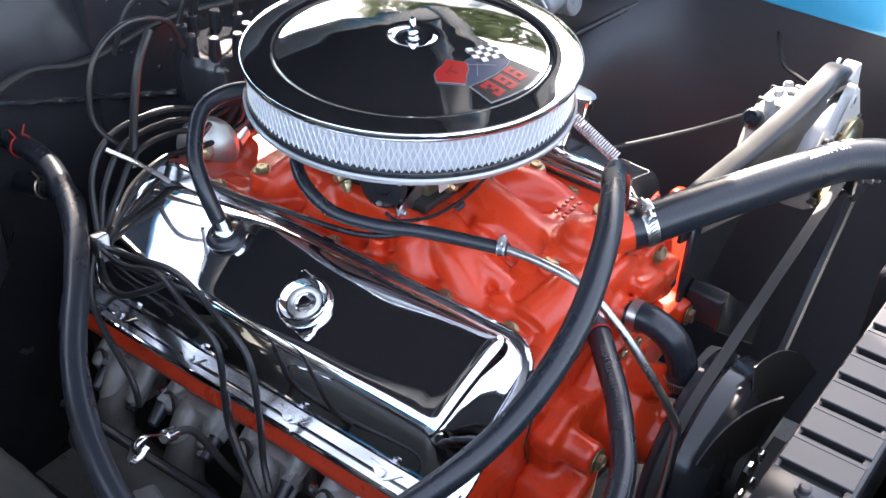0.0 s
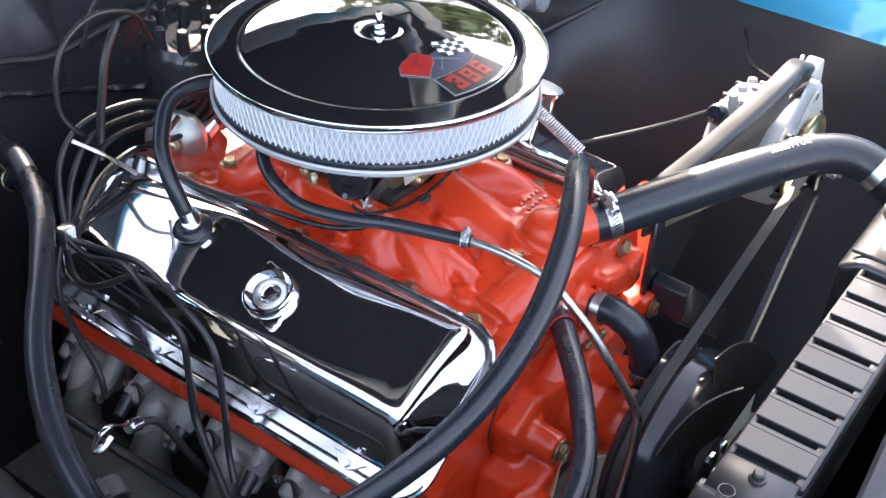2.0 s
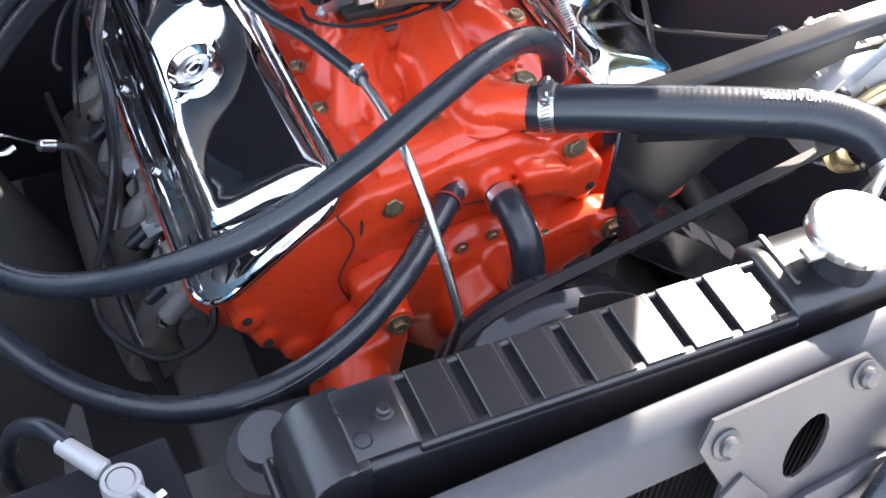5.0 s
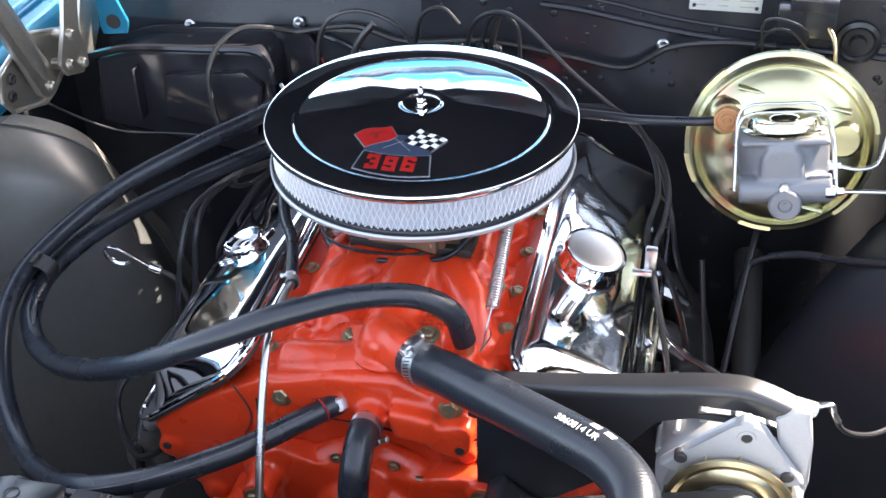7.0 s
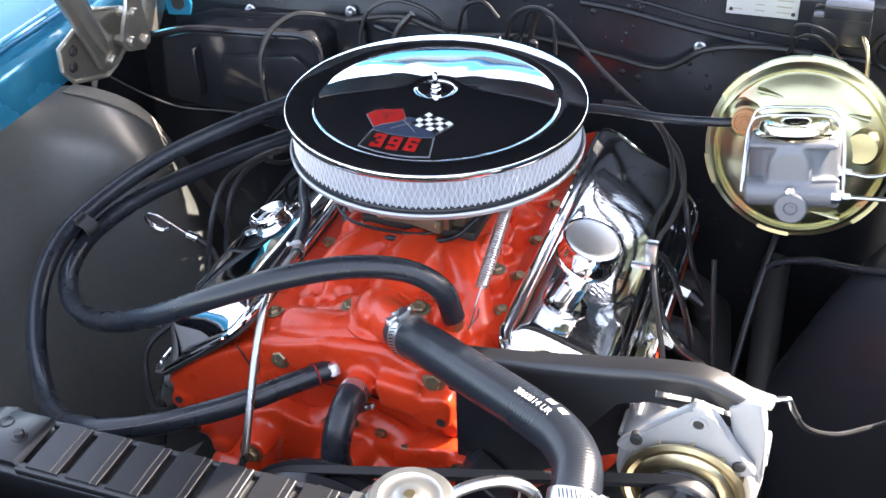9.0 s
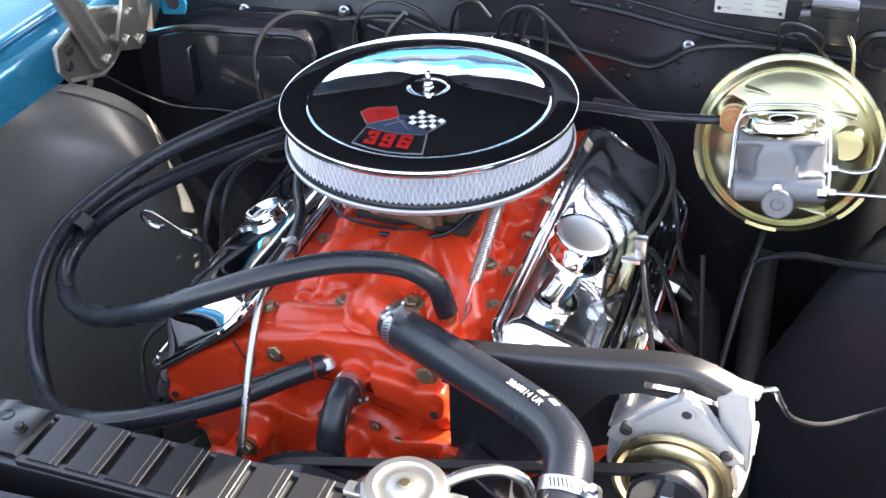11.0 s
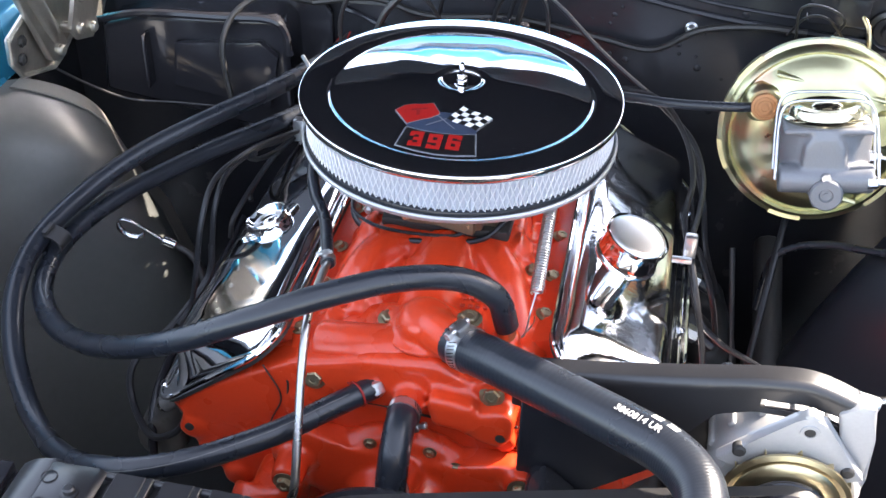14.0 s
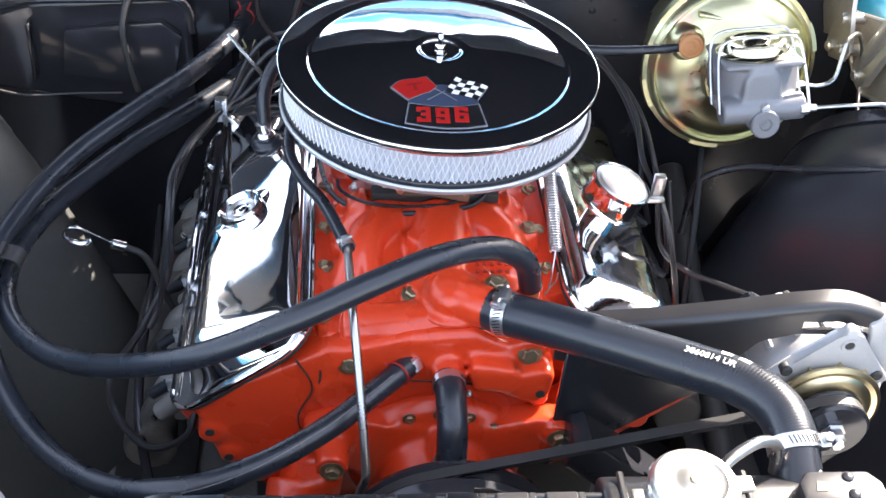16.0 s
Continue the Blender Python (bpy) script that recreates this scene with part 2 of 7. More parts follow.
def lathe(bm, prof, seg=48, m=None, a0=0.0, a1=math.tau):
    m = m or Matrix()
    full = abs(a1 - a0 - math.tau) < 1e-6
    n = seg if full else seg + 1
    rings = []
    for r, z in prof:
        if r < 1e-6:
            rings.append([bm.verts.new(m @ Vector((0, 0, z)))])
        else:
            rings.append([bm.verts.new(m @ Vector((r * math.cos(a0 + (a1 - a0) * i / seg), r * math.sin(a0 + (a1 - a0) * i / seg), z))) for i in range(n)])
    for a, b in zip(rings, rings[1:]):
        for i in range(seg):
            j = (i + 1) % n if full else i + 1
            if len(a) == 1 and len(b) == 1:
                continue
            if len(a) == 1:
                bm.faces.new((a[0], b[i], b[j]))
            elif len(b) == 1:
                bm.faces.new((a[i], b[0], a[j]))
            else:
                bm.faces.new((a[i], b[i], b[j], a[j]))
    return bm


def rod(bm, a, b, r, r2=None, seg=16, bev=0.0):
    """A closed cylinder or cone from a to b."""
    a, b = Vector(a), Vector(b)
    r2 = r if r2 is None else r2
    h = (b - a).length
    prof = [(0, 0), (r - bev, 0), (r, bev), (r2, h - bev), (r2 - bev, h), (0, h)] if bev else [(0, 0), (r, 0), (r2, h), (0, h)]
    return lathe(bm, prof, seg, aim(a, b - a))


def box(bm, c, s, m=None, bev=0.0, seg=2):
    before = set(bm.verts)
    bmesh.ops.create_cube(bm, size=1)
    vs = [v for v in bm.verts if v not in before]
    t = Matrix.Translation(c) @ (m or Matrix()) @ Matrix.Diagonal((*s, 1))
    bmesh.ops.transform(bm, matrix=t, verts=vs)
    if bev:
        es = list({e for v in vs for e in v.link_edges})
        bmesh.ops.bevel(bm, geom=es, offset=bev, segments=seg, profile=0.6, affect="EDGES")
    return bm


def prism(bm, poly, way, d0, d1, bev=0.0, seg=2, m=None):
    """A polygon pulled along x, y or z. poly holds the two other coordinates in order."""
    def put(u, v, d):
        p = {"x": (d, u, v), "y": (u, d, v), "z": (u, v, d)}[way]
        return (m @ Vector(p)) if m else Vector(p)
    lo = [bm.verts.new(put(u, v, d0)) for u, v in poly]
    hi = [bm.verts.new(put(u, v, d1)) for u, v in poly]
    n = len(poly)
    fs = [bm.faces.new(lo), bm.faces.new(hi[::-1])]
    fs += [bm.faces.new((lo[i], lo[(i + 1) % n], hi[(i + 1) % n], hi[i])) for i in range(n)]
    if bev:
        es = list({e for f in fs for e in f.edges})
        bmesh.ops.bevel(bm, geom=es, offset=bev, segments=seg, profile=0.6, affect="EDGES", clamp_overlap=True)
    return bm


def spline(pts, n=10):
    """Points along a smooth line through pts."""
    p = [Vector(q) for q in pts]
    p = [2 * p[0] - p[1], *p, 2 * p[-1] - p[-2]]
    out = []
    for i in range(1, len(p) - 2):
        a, b, c, d = p[i - 1:i + 3]
        for k in range(n):
            u = k / n
            out.append(0.5 * (2 * b + (c - a) * u + (2 * a - 5 * b + 4 * c - d) * u * u + (3 * b - a - 3 * c + d) * u ** 3))
    out.append(p[-2])
    return out


def rails(pts):
    """Along a line: place, and two sideways directions that don't twist."""
    tang = [(pts[min(i + 1, len(pts) - 1)] - pts[max(i - 1, 0)]).normalized() for i in range(len(pts))]
    side = tang[0].orthogonal().normalized()
    if abs(tang[0].z) < 0.9:
        side = tang[0].cross(Vector((0, 0, 1))).normalized()
    res = []
    for p, t in zip(pts, tang):
        side = (side - t * side.dot(t)).normalized()
        res.append((p, side, t.cross(side)))
    return res


def tube(bm, pts, r, seg=12, n=10, flat=1.0, hollow=0.0, raw=False):
    """A round hose or wire along a smooth line. r may be a function of 0..1."""
    line = [Vector(p) for p in pts] if raw else spline(pts, n)
    rr = r if callable(r) else (lambda u: r)
    rows = []
    k = len(line) - 1
    for i, (p, s, t) in enumerate(rails(line)):
        q = rr(i / k)
        rows.append([bm.verts.new(p + s * (q * math.cos(math.tau * j / seg)) + t * (q * flat * math.sin(math.tau * j / seg))) for j in range(seg)])
    for a, b in zip(rows, rows[1:]):
        for j in range(seg):
            bm.faces.new((a[j], a[(j + 1) % seg], b[(j + 1) % seg], b[j]))
    bm.faces.new(rows[0][::-1])
    bm.faces.new(rows[-1])
    return bm


def band(bm, at, way, r, wide, thick=0.0012, seg=28):
    """A flat ring round a hose."""
    m = aim(at, way)
    lathe(bm, [(r, -wide / 2), (r + thick, -wide / 2), (r + thick, wide / 2), (r, wide / 2), (r, -wide / 2)], seg, m)
    return bm


def hex_head(bm, m, r=0.0075, h=0.006, washer=0.0105):
    """A flanged hex bolt head, its foot at the pose's origin."""
    if washer:
        lathe(bm, [(0, 0), (washer, 0), (washer, 0.0012), (r, 0.0022)], 16, m)
    lathe(bm, [(r, 0.001), (r, h - 0.0012), (r * 0.86, h), (r * 0.45, h), (r * 0.4, h - 0.0008), (0, h - 0.0008)], 6, m)
    return bm


def weld(ob, size, soft=4):
    """Fuses a part's overlapping lumps into one casting with soft inner corners."""
    a = ob.modifiers.new("fuse", "REMESH")
    a.mode, a.voxel_size, a.use_smooth_shade = "VOXEL", size, True
    b = ob.modifiers.new("soften", "SMOOTH")
    b.factor, b.iterations = 0.5, soft
    return ob


BM = bmesh.new
_b = BM()
hex_head(_b, Matrix())
BOLT_MESH = mesh_of("bolt", _b, BOLT)
_b = BM()
hex_head(_b, Matrix(), 0.006, 0.006, 0.0)
NUT_MESH = mesh_of("nut", _b, CHROME_WORN)
_b = BM()
hex_head(_b, Matrix(), 0.009, 0.007, 0.013)
BIG_BOLT_MESH = mesh_of("bolt", _b, BOLT)


# ---- the bay: ground, firewall, inner fenders ----
bm = BM()
box(bm, (0, 0, -0.05), (900, 900, 0.1))
solo("ground", bm, CONCRETE, "pale sunlit concrete under and round the car", "ground", kind="structure")

# unseen wall, added so the chrome has tan tones to mirror
bm = BM()
prism(bm, [(-9, 0), (24, 0), (24, 2.3), (14, 2.6), (9, 2.2), (2, 2.5), (-4, 2.1), (-9, 2.4)], "x", 7.5, 7.8)
solo("backdrop", bm, TAN_WALL, "unseen tan wall added beside the car to tone reflections", "wall", kind="structure")
# unseen trees, added to darken what the lid mirrors on its right
tree_rng = random.Random(11)
for k in range(9):
    at = Vector((10.5 + tree_rng.uniform(-0.8, 0.8), -7.0 + 1.9 * k, 0))
    grove = thing("tree", at, "unseen dark tree added beside the car to darken reflections", "tree", group="trees beside the car")
    bm = BM()
    tube(bm, [at, at + Vector((0.1, 0.05, 1.6)), at + Vector((0.0, 0.1, 3.4))], lambda u: 0.20 - 0.10 * u, 10)
    for a in range(4):
        way = Vector((math.cos(a * 1.7 + k), math.sin(a * 1.7 + k), 0.9))
        tube(bm, [at + Vector((0, 0.05, 2.2 + 0.3 * a)), at + Vector((0, 0.05, 2.3 + 0.3 * a)) + way * 0.7, at + Vector((0, 0.05, 2.4 + 0.3 * a)) + way * 1.4], lambda u: 0.08 - 0.05 * u, 6)
    part("trunk", bm, BARK, grove)
    verts, faces = [], []
    for _ in range(1500):
        d = Vector((tree_rng.gauss(0, 1), tree_rng.gauss(0, 1), tree_rng.gauss(0, 1))).normalized() * tree_rng.uniform(0.55, 1.0)
        c = at + Vector((d.x * 1.5, d.y * 1.6, 3.9 + d.z * 1.9))
        s = tree_rng.uniform(0.13, 0.26)
        m = Matrix.Translation(c) @ Matrix.Rotation(tree_rng.uniform(0, 6.3), 4, "Z") @ Matrix.Rotation(tree_rng.uniform(-1.2, 1.2), 4, "X")
        i0 = len(verts)
        verts += [m @ Vector(p) - at for p in ((-s, 0, 0), (0, -s * 0.5, s * 0.15), (s, 0, 0), (0, s * 0.5, s * 0.15))]
        faces.append((i0, i0 + 1, i0 + 2, i0 + 3))
    me = bpy.data.meshes.new("crown")
    me.from_pydata(verts, [], faces)
    me.materials.append(TREES)
    crown = new("crown", me)
    crown.parent = grove
FIRE_Y = 0.40
bm = BM()
prism(bm, [(FIRE_Y, 0.25), (FIRE_Y, 0.955), (FIRE_Y + 0.03, 0.985), (FIRE_Y + 0.05, 0.985), (FIRE_Y + 0.02, 0.94), (FIRE_Y + 0.02, 0.25)], "x", -0.10, 0.80, 0.004)
# beside the bulge the upper wall leans back
prism(bm, [(FIRE_Y + 0.002, 0.25), (FIRE_Y + 0.002, 0.850), (FIRE_Y + 0.052, 0.985), (FIRE_Y + 0.066, 0.985), (FIRE_Y + 0.02, 0.85), (FIRE_Y + 0.02, 0.25)], "x", -0.80, -0.098, 0.002)
firewall = solo("firewall", bm, FIREWALL_BLACK, "gloss black painted steel firewall behind the engine", "firewall", kind="structure")
rng = random.Random(5)
bm = BM()
for _ in range(95):
    x, z = rng.uniform(-0.08, 0.56), rng.uniform(0.74, 0.95)
    m = aim((x, FIRE_Y + 0.0012, z), (0, -1, 0))
    r = rng.choice((0.0025, 0.003, 0.0035, 0.005, 0.0065))
    lathe(bm, [(r, -0.001), (r * 0.92, 0.0008), (r * 0.62, 0.0022), (r * 0.25, 0.0028), (0, 0.0029)], 12, m)
part("spot_weld_dimple", bm, FIREWALL_BLACK, firewall)
bm = BM()
tube(bm, [(0.075, FIRE_Y, 0.918), (0.139, FIRE_Y, 0.912), (0.30, FIRE_Y, 0.887), (0.55, FIRE_Y, 0.872)], 0.008, 8, flat=0.6)
tube(bm, [(0.075, FIRE_Y, 0.935), (0.16, FIRE_Y, 0.928), (0.30, FIRE_Y, 0.905), (0.55, FIRE_Y, 0.890)], 0.005, 8, flat=0.6)
part("pressed_bead", bm, FIREWALL_BLACK, firewall)
# sealed seam sloping across the lower wall
seam_rng = random.Random(8)
bm = BM()
tube(bm, [(-0.250 + 0.0245 * k, FIRE_Y - 0.001, 0.8435 - 0.0088 * k + seam_rng.uniform(-0.0012, 0.0012)) for k in range(14)], lambda u: 0.0042 + 0.0012 * math.sin(u * 47), 8, 4)
part("seam", bm, BLACK_GLOSS, firewall, "glossy black sealed seam")
for cx, cz in ((-0.465, 0.845), (0.249, 0.868), (0.405, 0.905), (-0.288, 0.862)):
    bm = BM()
    lathe(bm, [(0, 0), (0.009, 0), (0.009, 0.003), (0.0065, 0.005), (0.0065, 0.011), (0.004, 0.014), (0, 0.0145)], 14, aim((cx, FIRE_Y, cz), (0, -1, 0.1)))
    part("screw", bm, ZINC, firewall, "shiny zinc screw head")
bm = BM()
box(bm, (0.327, FIRE_Y - 0.003, 0.946), (0.096, 0.0016, 0.042), bev=0.0007, seg=1)
tag = solo("data_plate", bm, PLATE, "small bare aluminium plate with stamped lines on the firewall", "plate")
for row in range(4):
    for k, wide in enumerate((0.022, 0.016, 0.026)):
        if (row, k) in ((0, 2), (2, 0)):
            continue
        bm = BM()
        box(bm, (0.292 + 0.032 * k, FIRE_Y - 0.0042, 0.959 - 0.0085 * row), (wide * 0.8, 0.0005, 0.0018))
        part("stamped_bar", bm, HINGE, tag)
for sx in (-0.047, 0.047):
    bm = BM()
    lathe(bm, [(0, 0), (0.003, 0), (0.002, 0.0015), (0, 0.0018)], 10, aim((0.327 + sx * 0.88, FIRE_Y - 0.0038, 0.932), (0, -1, 0)))
    part("rivet", bm, DARK, tag)


def sheet(bm, fn, nu, nv, thick=0.003):
    """A sheet of metal from a function of u and v in 0..1, with a back side."""
    g = [[bm.verts.new(fn(i / nu, j / nv)) for j in range(nv + 1)] for i in range(nu + 1)]
    fs = [bm.faces.new((g[i][j], g[i + 1][j], g[i + 1][j + 1], g[i][j + 1])) for i in range(nu) for j in range(nv)]
    if thick:
        bmesh.ops.recalc_face_normals(bm, faces=fs)
        bmesh.ops.solidify(bm, geom=fs, thickness=thick)
    return bm


def flare(side, y):
    """How far the near side's apron swings outward towards the nose."""
    u = min(1.0, max(0.0, (-0.07 - y) / 0.15))
    return 0.075 * u * u * (3 - 2 * u) if side < 0 else 0.0


def wheelhouse(side):
    """The inner fender's wall, swelling round the wheel, from the rail under the fender to the frame."""
    def fn(u, v):
        y_rear = 0.075 + 0.26 * min(1.0, v / 0.6) ** 0.6
        y = -0.66 + (y_rear + 0.66) * u
        z = 0.842 - 0.56 * v - 0.05 * v * max(0.0, -y - 0.1)
        swell = math.exp(-((y - 0.115) / 0.115) ** 2) * (1 - math.exp(-v * 16))
        x = 0.622 - 0.07 * v - 0.10 * v * v - swell * (0.030 + 0.45 * (0.24 - 0.24 * math.exp(-v / 0.2)))
        x += 0.016 * math.exp(-((y + 0.42) / 0.12) ** 2) * math.sin(v * math.pi)
        x += flare(side, y) * (1 - v) ** 1.6
        return Vector((side * x, y, z))
    return fn


for side, name in ((-1, "inner_fender_1"), (1, "inner_fender_2")):
    bm = BM()
    fn = wheelhouse(side)
    sheet(bm, fn, 48, 36)
    inner = solo(name, bm, BLACK_SOFT if side < 0 else BLACK_RIGHT, "satin black rounded inner fender, its paint lightened for sheen" if side < 0 else "bluish satin black rounded inner fender", "inner fender", kind="structure", angle=60)
    bm = BM()
    sheet(bm, lambda u, v: fn(0.968 + 0.034 * v, 0.02 + 0.75 * u) + Vector((-side * 0.006, -0.003, 0.004)), 36, 3, 0.002)
    part("flange", bm, PALE_FLANGE if side < 0 else BLACK, inner, "pale tan folded edge" if side < 0 else "")
    bm = BM()
    sheet(bm, lambda u, v: Vector((side * 0.69, 0.0 + 0.41 * u, 0.86 - 0.6 * v)), 4, 4)
    part("rear_panel", bm, BLACK, inner)
    bm = BM()
    sheet(bm, lambda u, v: Vector((side * (0.30 + 0.34 * u), -0.66 + 1.06 * v, 0.30 - 0.03 * u)), 4, 4)
    part("frame_rail", bm, DARK, inner)


def fender(side):
    """The outer fender with its rolled top and the folded lip inside."""
    t = thing("fender", (side * 0.75, -0.1, 0.62), "metallic blue car fender with a rolled top edge", "fender", group="front fenders")
    prof = [(0.612, 0.838), (0.618, 0.862), (0.626, 0.893), (0.634, 0.905), (0.648, 0.911), (0.67, 0.914), (0.70, 0.925), (0.76, 0.938), (0.83, 0.93), (0.89, 0.90), (0.93, 0.84), (0.945, 0.75), (0.95, 0.62)]
    bm = BM()
    sheet(bm, lambda u, v: Vector((side * (np.interp(u, np.linspace(0, 1, len(prof)), [p[0] for p in prof]) + flare(side, -0.85 + 1.6 * v) * (1 - u)), -0.85 + 1.6 * v,
                                   np.interp(u, np.linspace(0, 1, len(prof)), [p[1] for p in prof]) - 0.05 * max(0.0, 0.2 - v))), 48, 40, 0.002)
    part("panel", bm, BLUE, t, angle=50)
    bm = BM()
    tube(bm, [(side * (0.655 + flare(side, y_g) * 0.7), y_g, 0.920 + 0.005 * y_g) for y_g in (-0.8, -0.5, -0.3, -0.2, -0.12, -0.05, 0.1, 0.25, 0.4)], 0.0075, 10, 6, flat=0.7)
    part("gutter_bead", bm, BLUE, t)
    return t


fender(-1)
fender(1)

# cowl with the folded lip in front of the windscreen
bm = BM()
sheet(bm, lambda u, v: Vector((-0.85 + 1.7 * u, 0.440 + 0.46 * v, 0.987 + 0.078 * (1 - (1 - v) ** 3.0) - 0.02 * (2 * u - 1) ** 2)), 24, 16)
cowl = solo("cowl_panel", bm, BODY_BLUE, "metallic blue cowl panel behind the firewall", "cowl")
bm = BM()
prism(bm, [(-0.575, 0.852), (-0.535, 0.856), (-0.530, 0.875), (-0.548, 0.925), (-0.585, 0.925)], "y", 0.33, 0.336, 0.001, 1)
bracket = solo("body_bracket", bm, BLUE, "blue painted steel tab with a hole by the hinge", "bracket")
bm = BM()
lathe(bm, [(0.006, 0), (0.011, 0.0), (0.011, 0.002), (0.006, 0.002)], 20, aim((-0.553, 0.3295, 0.875), (0, -1, 0)))
# dark disc paints the shade of the open hole
lathe(bm, [(0, 0.0005), (0.0065, 0.0005)], 20, aim((-0.553, 0.3285, 0.875), (0, -1, 0)))
part("hole_rim", bm, DARK, bracket)

# the car's greenhouse behind the cowl: pillars, windscreen, roof and doors
cabin = thing("car_cabin", (0, 1.6, 0.3), "metallic blue car roof, pillars and doors behind a dark windscreen", "car body")
bm = BM()
sheet(bm, lambda u, v: Vector((0.56 * (2 * u - 1), 1.13 + 1.57 * v, 1.195 + 0.200 * (1 - (1 - min(1.0, v * 2.6)) ** 2.4) - 0.05 * v * v - 0.04 * (2 * u - 1) ** 4)), 20, 24, 0.01)
part("roof", bm, BODY_BLUE, cabin, angle=60)
for side in (-1, 1):
    bm = BM()
    tube(bm, [(side * 0.70, 0.86, 1.03), (side * 0.64, 1.02, 1.13), (side * 0.57, 1.17, 1.215)], 0.034, 14, 8, flat=0.7)
    part("pillar", bm, BODY_BLUE, cabin)
    bm = BM()
    prism(bm, [(0.76, 0.30), (0.76, 0.90), (1.2, 0.97), (2.9, 0.97), (2.9, 0.30)], "x", side * 0.88, side * 0.93, 0.012, 2)
    part("door", bm, BODY_BLUE, cabin)
    bm = BM()
    sheet(bm, lambda u, v: Vector((side * (0.60 + 0.28 * u), 2.2 + 0.7 * v, 1.28 - 0.32 * u)), 6, 6, 0.01)
    part("rear_quarter", bm, BODY_BLUE, cabin)
bm = BM()
sheet(bm, lambda u, v: Vector(((0.69 - 0.12 * v) * (2 * u - 1), 0.87 + 0.28 * v + 0.10 * (1 - v) * (2 * u - 1) ** 2, 1.025 + 0.175 * v)), 20, 8, 0.006)
part("windscreen", bm, GLASS, cabin, "dark tinted windscreen", angle=60)
bm = BM()
tube(bm, [(-0.70, 0.93, 1.032), (-0.4, 0.87, 1.034), (0.0, 0.85, 1.036), (0.4, 0.87, 1.034), (0.70, 0.93, 1.032)], 0.008, 8)
tube(bm, [(-0.57, 1.150, 1.203), (0.0, 1.140, 1.207), (0.57, 1.150, 1.203)], 0.008, 8)
part("bright_trim", bm, CHROME, cabin, "bright windscreen trim")
bm = BM()
box(bm, (0, 1.15, 0.93), (1.5, 0.5, 0.10), bev=0.03)
box(bm, (0, 2.3, 0.85), (1.4, 0.5, 0.62), bev=0.08)
# unseen panel, added to stop sky showing through the windscreen
box(bm, (0, 2.60, 1.06), (1.5, 0.02, 0.56), bev=0.004)
part("interior", bm, DARK, cabin, "dark dashboard and seats, with an added panel blocking the rear sky")

# raised hood, hinged at the cowl
hood = thing("hood", (0, 0.52, 1.0), "raised metallic blue car hood with a black lined underside", "hood")
HOOD_UP = radians(52)
HOOD_W = 0.76
hm = Matrix.Translation((0, 0.52, 1.063)) @ Matrix.Rotation(-HOOD_UP, 4, "X")
bm = BM()
sheet(bm, lambda u, v: hm @ Vector((HOOD_W * (2 * u - 1), -0.072 - 1.308 * v, 0.03 * math.sin(u * math.pi) + 0.012)), 24, 12, 0.004)
part("outer_skin", bm, BLUE, hood, angle=60)
bm = BM()
sheet(bm, lambda u, v: hm @ Vector(((HOOD_W - 0.08) * (2 * u - 1), -0.117 - 1.183 * v, -0.012 + 0.02 * math.sin(u * math.pi))), 20, 10, 0.004)
part("inner_panel", bm, LINER, hood, "satin black inner panel", angle=60)
# pressed braces of the inner panel
for x0, y0, x1, y1 in ((-0.60, -0.16, -0.10, -1.24), (0.60, -0.16, 0.10, -1.24), (-0.62, -0.70, 0.62, -0.70), (-0.60, -1.24, -0.25, -0.72), (0.60, -1.24, 0.25, -0.72)):
    bm = BM()
    a_, b_ = hm @ Vector((x0, y0, -0.016)), hm @ Vector((x1, y1, -0.016))
    tube(bm, [a_, a_.lerp(b_, 0.5), b_], 0.045, 12, 6, flat=0.35)
    part("brace", bm, BLACK, hood)
for hx in (0.045 - HOOD_W, HOOD_W - 0.045):
    bm = BM()
    box(bm, (0, 0, 0), (0.075, 1.32, 0.03), bev=0.006)
    bmesh.ops.transform(bm, matrix=hm @ Matrix.Translation((hx, -0.715, -0.006)), verts=bm.verts)
    part("side_rail", bm, BLACK, hood)
for hy in (-0.107, -1.34):
    bm = BM()
    box(bm, (0, 0, 0), (2 * HOOD_W - 0.166, 0.07, 0.03), bev=0.006)
    bmesh.ops.transform(bm, matrix=hm @ Matrix.Translation((0, hy, -0.004)), verts=bm.verts)
    part("cross_rail", bm, BLACK, hood)


